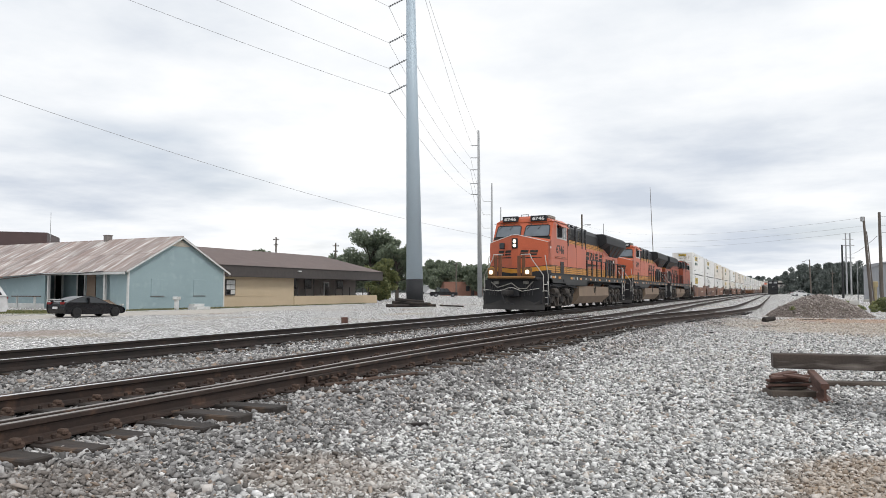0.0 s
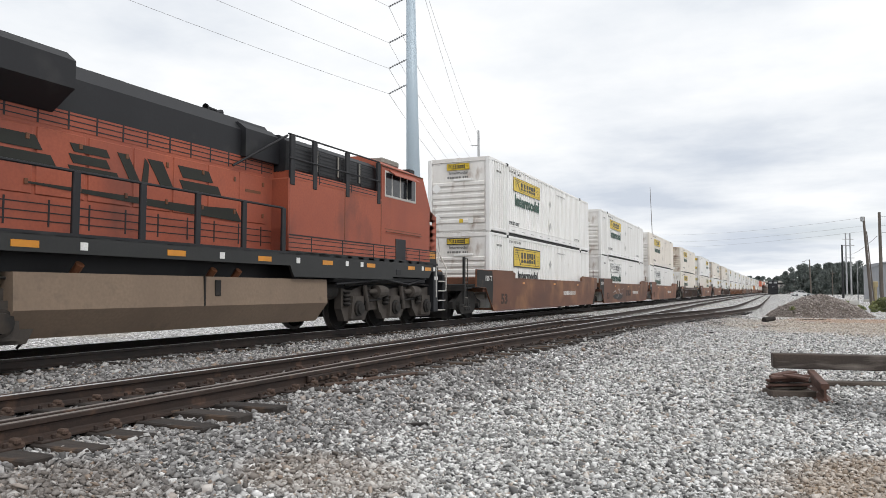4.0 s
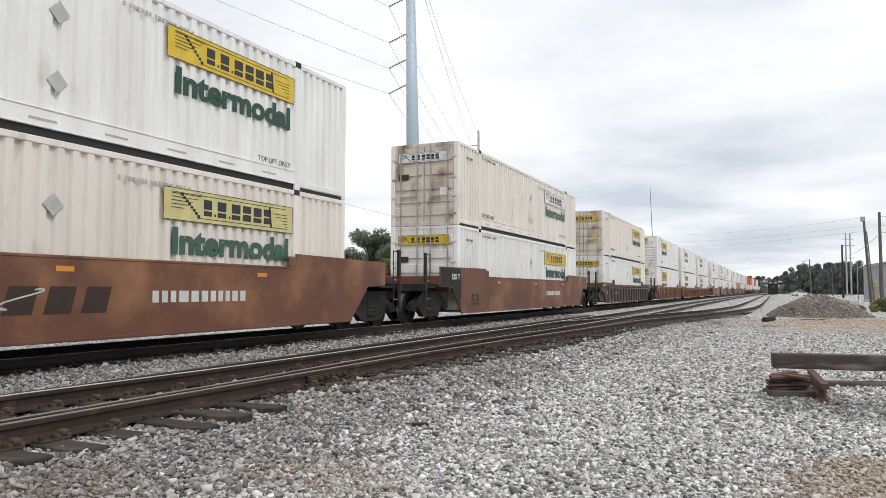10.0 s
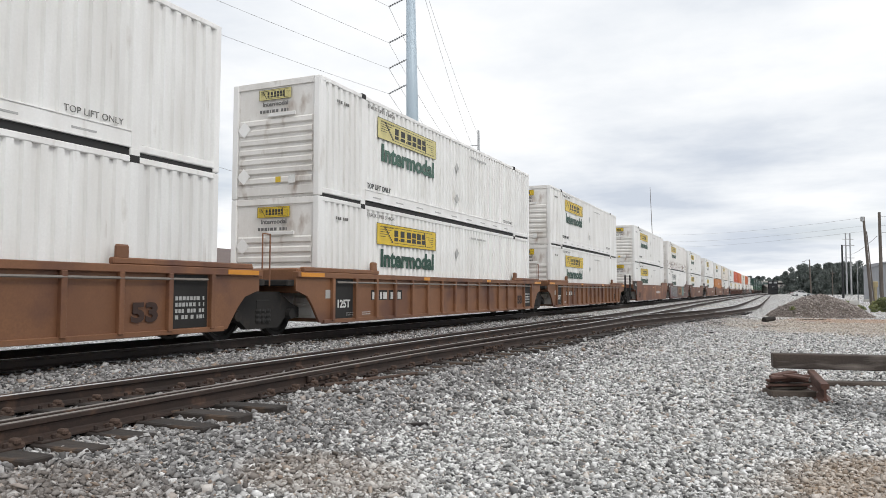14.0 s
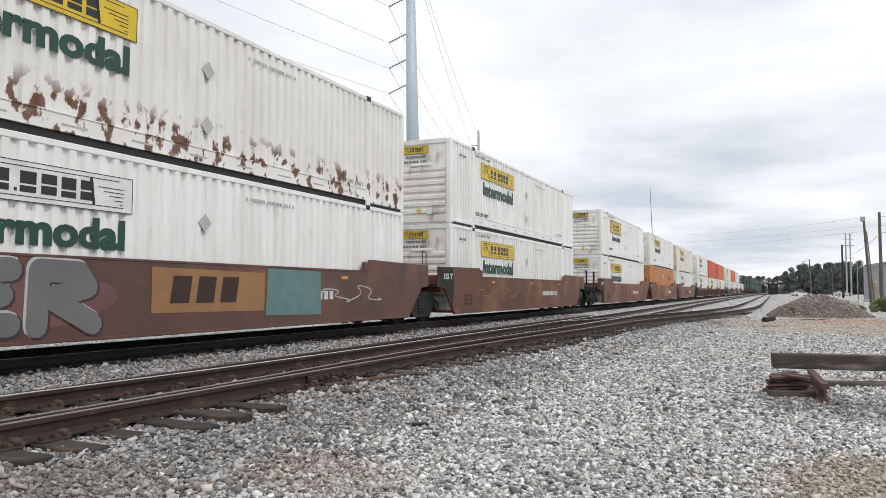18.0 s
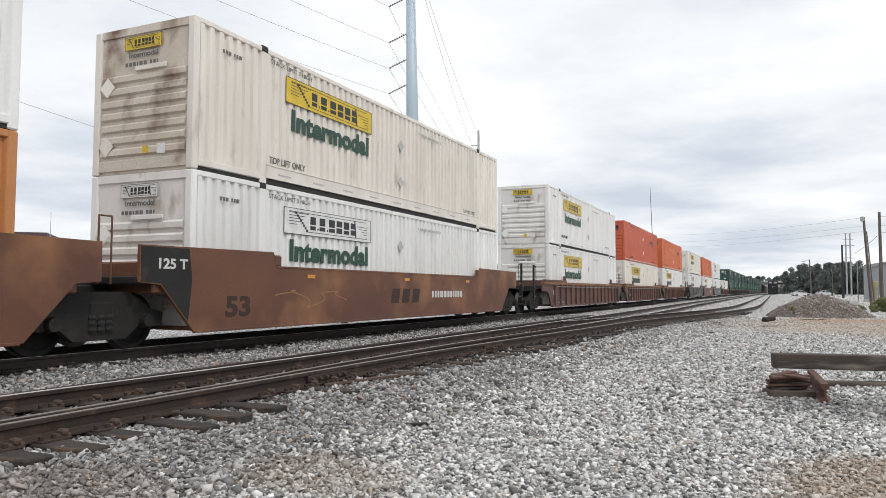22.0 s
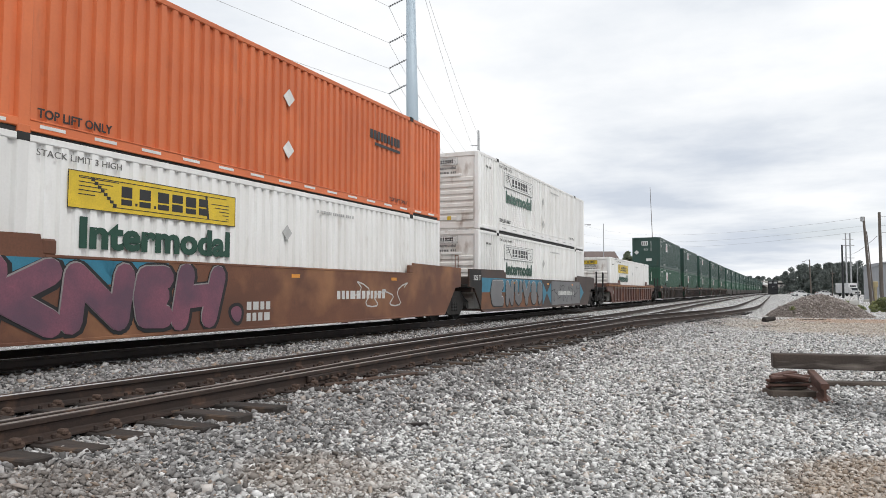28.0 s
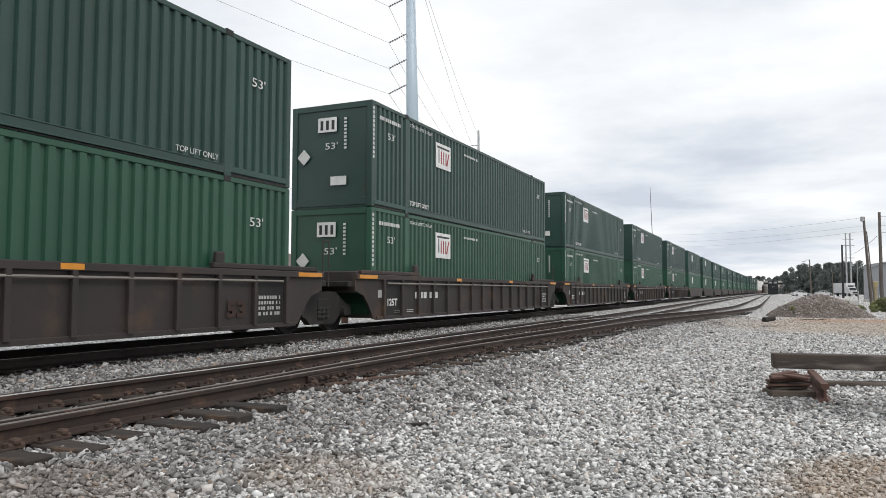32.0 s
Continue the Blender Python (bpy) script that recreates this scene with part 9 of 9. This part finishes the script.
part("grille", Shape().soft_box(-0.7, 0.7, -1.63, -1.6, 0.8, 1.3, 0.02), TRUCK_STEEL, BOXTRUCK)
for y in (-0.7, 4.4):
    for x in (-1.0, 1.0):
        part("wheel", Shape().cyl((x - 0.14, y, 0.45), (x + 0.14, y, 0.45), 0.45, n=14), RUBBER, BOXTRUCK)

# dark locomotive waiting far down the siding
idle = thing("idle_locomotive", "dark locomotive standing far down the siding", "locomotive", m=pose(0.9, 262.0, 0, 0, 0, -0.4))
part("nose", Shape().soft_box(-1.3, 1.3, 0.8, 3.0, 1.4, 3.4, 0.08), LOCO_BLACK, idle)
part("cab", Shape().soft_box(-1.5, 1.5, 3.0, 5.8, 1.4, 4.5, 0.08), LOCO_BLACK, idle)
part("hood", Shape().soft_box(-1.1, 1.1, 5.8, 20, 1.4, 4.3, 0.08), LOCO_BLACK, idle)
part("frame", Shape().soft_box(-1.5, 1.5, 0.6, 21, 0.5, 1.4, 0.05), LOCO_BLACK, idle)
part("plow", Shape().prism([(-1.5, 0.1), (1.5, 0.1), (1.5, 0.9), (-1.5, 0.9)], 0.3, 0.6, "y"), LOCO_BLACK, idle)
for x in (-0.75, 0.75):
    part("windshield", Shape().box(x - 0.5, x + 0.5, 2.96, 3.0, 3.55, 4.15), PALE_POLE, idle)
part("name_band", Shape().box(-0.5, 0.5, 0.77, 0.8, 2.35, 2.5), PALE_POLE, idle)
for y in (3.0, 5.0, 16.0, 18.0):
    part("wheelpair", Shape().cyl((-0.8, y, 0.5), (0.8, y, 0.5), 0.5, n=14), WHEEL_STEEL, idle)
bridge = thing("road_bridge", "grey concrete road bridge far away", "bridge", m=spot(190.0, 470.0, FLOOR, 0))
part("deck", Shape().soft_box(-26, 42, -5, 5, 6.9, 7.9, 0.1), CONCRETE, bridge)
part("girder", Shape().soft_box(-26, 42, -4.6, 4.6, 5.9, 6.9, 0.1), TRUCK_STEEL, bridge)
for x in (-20, 0, 20):
    part("pier", Shape().soft_box(x - 1, x + 1, -4, 4, 0, 5.9, 0.1), CONCRETE, bridge)
house2 = thing("far_house", "pale low building beyond the crossing", "building", m=spot(178.0, 380.0, FLOOR, 0))
part("wall", Shape().box(-7, 7, 0, 8, 0, 3.2), CONCRETE, house2)
part("roof", Shape().prism([(-1, 3.2), (9, 3.2), (4, 4.8)], -7.5, 7.5, "x"), GREY_WALL, house2)
barn = thing("far_shed", "dark roofed building behind the train", "building", m=spot(36.5, 165.0, FLOOR, 0))
part("wall", Shape().box(-3.2, 3.4, 0, 8, 0, 8.6), GREY_WALL, barn)
part("roof", Shape().prism([(-0.6, 8.6), (8.6, 8.6), (4, 10.6)], -3.6, 3.8, "x"), SHINGLE, barn)
# letter box and white steps by the blue house
box = thing("mail_box", "white box on a white post before the house", "post", m=spot(-18.5, 50.2, FLOOR))
part("post", Shape().soft_box(-0.12, 0.12, -0.12, 0.12, 0, 0.72, 0.01), WHITE_TRIM, box)
part("box", Shape().soft_box(-0.2, 0.2, -0.25, 0.25, 0.7, 0.92, 0.03), WHITE_TRIM, box)
steps = thing("white_steps", "low white steps against the blue wall", "steps", m=spot(-17.3, 51.3, FLOOR, 60))
part("step", Shape().soft_box(-0.6, 0.6, -0.5, 0.5, 0, 0.2, 0.02), WHITE_TRIM, steps)
part("step", Shape().soft_box(-0.5, 0.4, -0.1, 0.5, 0.2, 0.4, 0.02), WHITE_TRIM, steps)
sign = thing("road_sign", "grey back of a diamond road sign", "road sign", m=spot(-2.5, 100.0, FLOOR))
part("post", Shape().cyl((0, 0, 0), (0, 0, 1.9), 0.04, n=8), PALE_POLE, sign)
part("plate", Shape().prism([(0, 1.0), (0.62, 1.62), (0, 2.24), (-0.62, 1.62)], -0.06, -0.03, "y"), PALE_POLE, sign)
wash = thing("table", "plain table against the blue wall", "table", m=spot(-30.6, 53.0, FLOOR, 60))
part("tabletop", Shape().soft_box(-0.3, 0.3, -1.4, 1.4, 0.86, 0.93, 0.02), GREY_WOOD, wash)
for y in (-1.1, 1.1):
    part("leg", Shape().soft_box(-0.06, 0.06, y - 0.06, y + 0.06, 0, 0.87, 0.01), WHITE_TRIM, wash)


# ---- what moves ----
def motions():
    for ob, s0 in MOVERS:
        up = 0.0
        if "level" in ob:
            up = 0.36 + ob["level"] * (HI + 0.012)
            del ob["level"]
        rows = []
        for t in TIMES:
            rows.append((t, Matrix.Translation((0, 0, up)) @ on_track(s0 - ran(t) - jolt(t))))
        walk(ob, rows)
    # cars on the lot street
    walk(COUPE_CAR, [(t, spot(-17.3 + 4.1 * t, 38.3 + 7.0 * t, FLOOR + 0.01, 154)) for t in (0.0, 1.0, 2.0, 4.0)] + [(6.5, spot(5.0, 77.0, FLOOR + 0.01, 154)), (32.0, spot(5.0, 77.0, FLOOR + 0.01, 154))])
    walk(SUV_CAR, [(t, spot(-24.42 - 0.38 * t, 32.05 - 0.3 * t, FLOOR + 0.01, -30)) for t in (0.0, 1.0, 3.0)] + [(5.0, spot(-26.2, 30.8, FLOOR + 0.01, -30)), (32.0, spot(-26.2, 30.8, FLOOR + 0.01, -30))])
    # road traffic at the far crossing
    walk(SECOND, [(0.0, spot(138.0, 212.0, FLOOR + 0.1, 92)), (14.0, spot(136.0, 212.0, FLOOR + 0.1, 92)), (19.0, spot(116.5, 212.0, FLOOR + 0.1, 92)),
                  (22.0, spot(114.5, 212.0, FLOOR + 0.1, 92)), (32.0, spot(114.2, 212.0, FLOOR + 0.1, 92))])
    walk(BOXTRUCK, [(0.0, spot(131.0, 196.0, FLOOR, 4)), (25.0, spot(130.5, 196.0, FLOOR, 4)), (27.4, spot(111.8, 196.0, FLOOR, 4)), (32.0, spot(110.9, 196.0, FLOOR, 4))])
    # wheels turn while their car is near
    for ob, s0 in MOVERS:
        for w in ob.children:
            if not w.name.startswith("wheelset"):
                continue
            place, r = w.matrix_basis.translation.copy(), w.matrix_basis.translation.z
            rows, last = [], None
            for f in range(0, 961):
                t = f / 30.0
                s = s0 + place.y - ran(t)
                near = -2.0 < s < 45.0
                if near or f in (0, 960):
                    rows.append((t, Matrix.Translation(place) @ Matrix.Rotation(ran(t) / r if near else 0.0, 4, "X")))
            walk(w, rows)


motions()
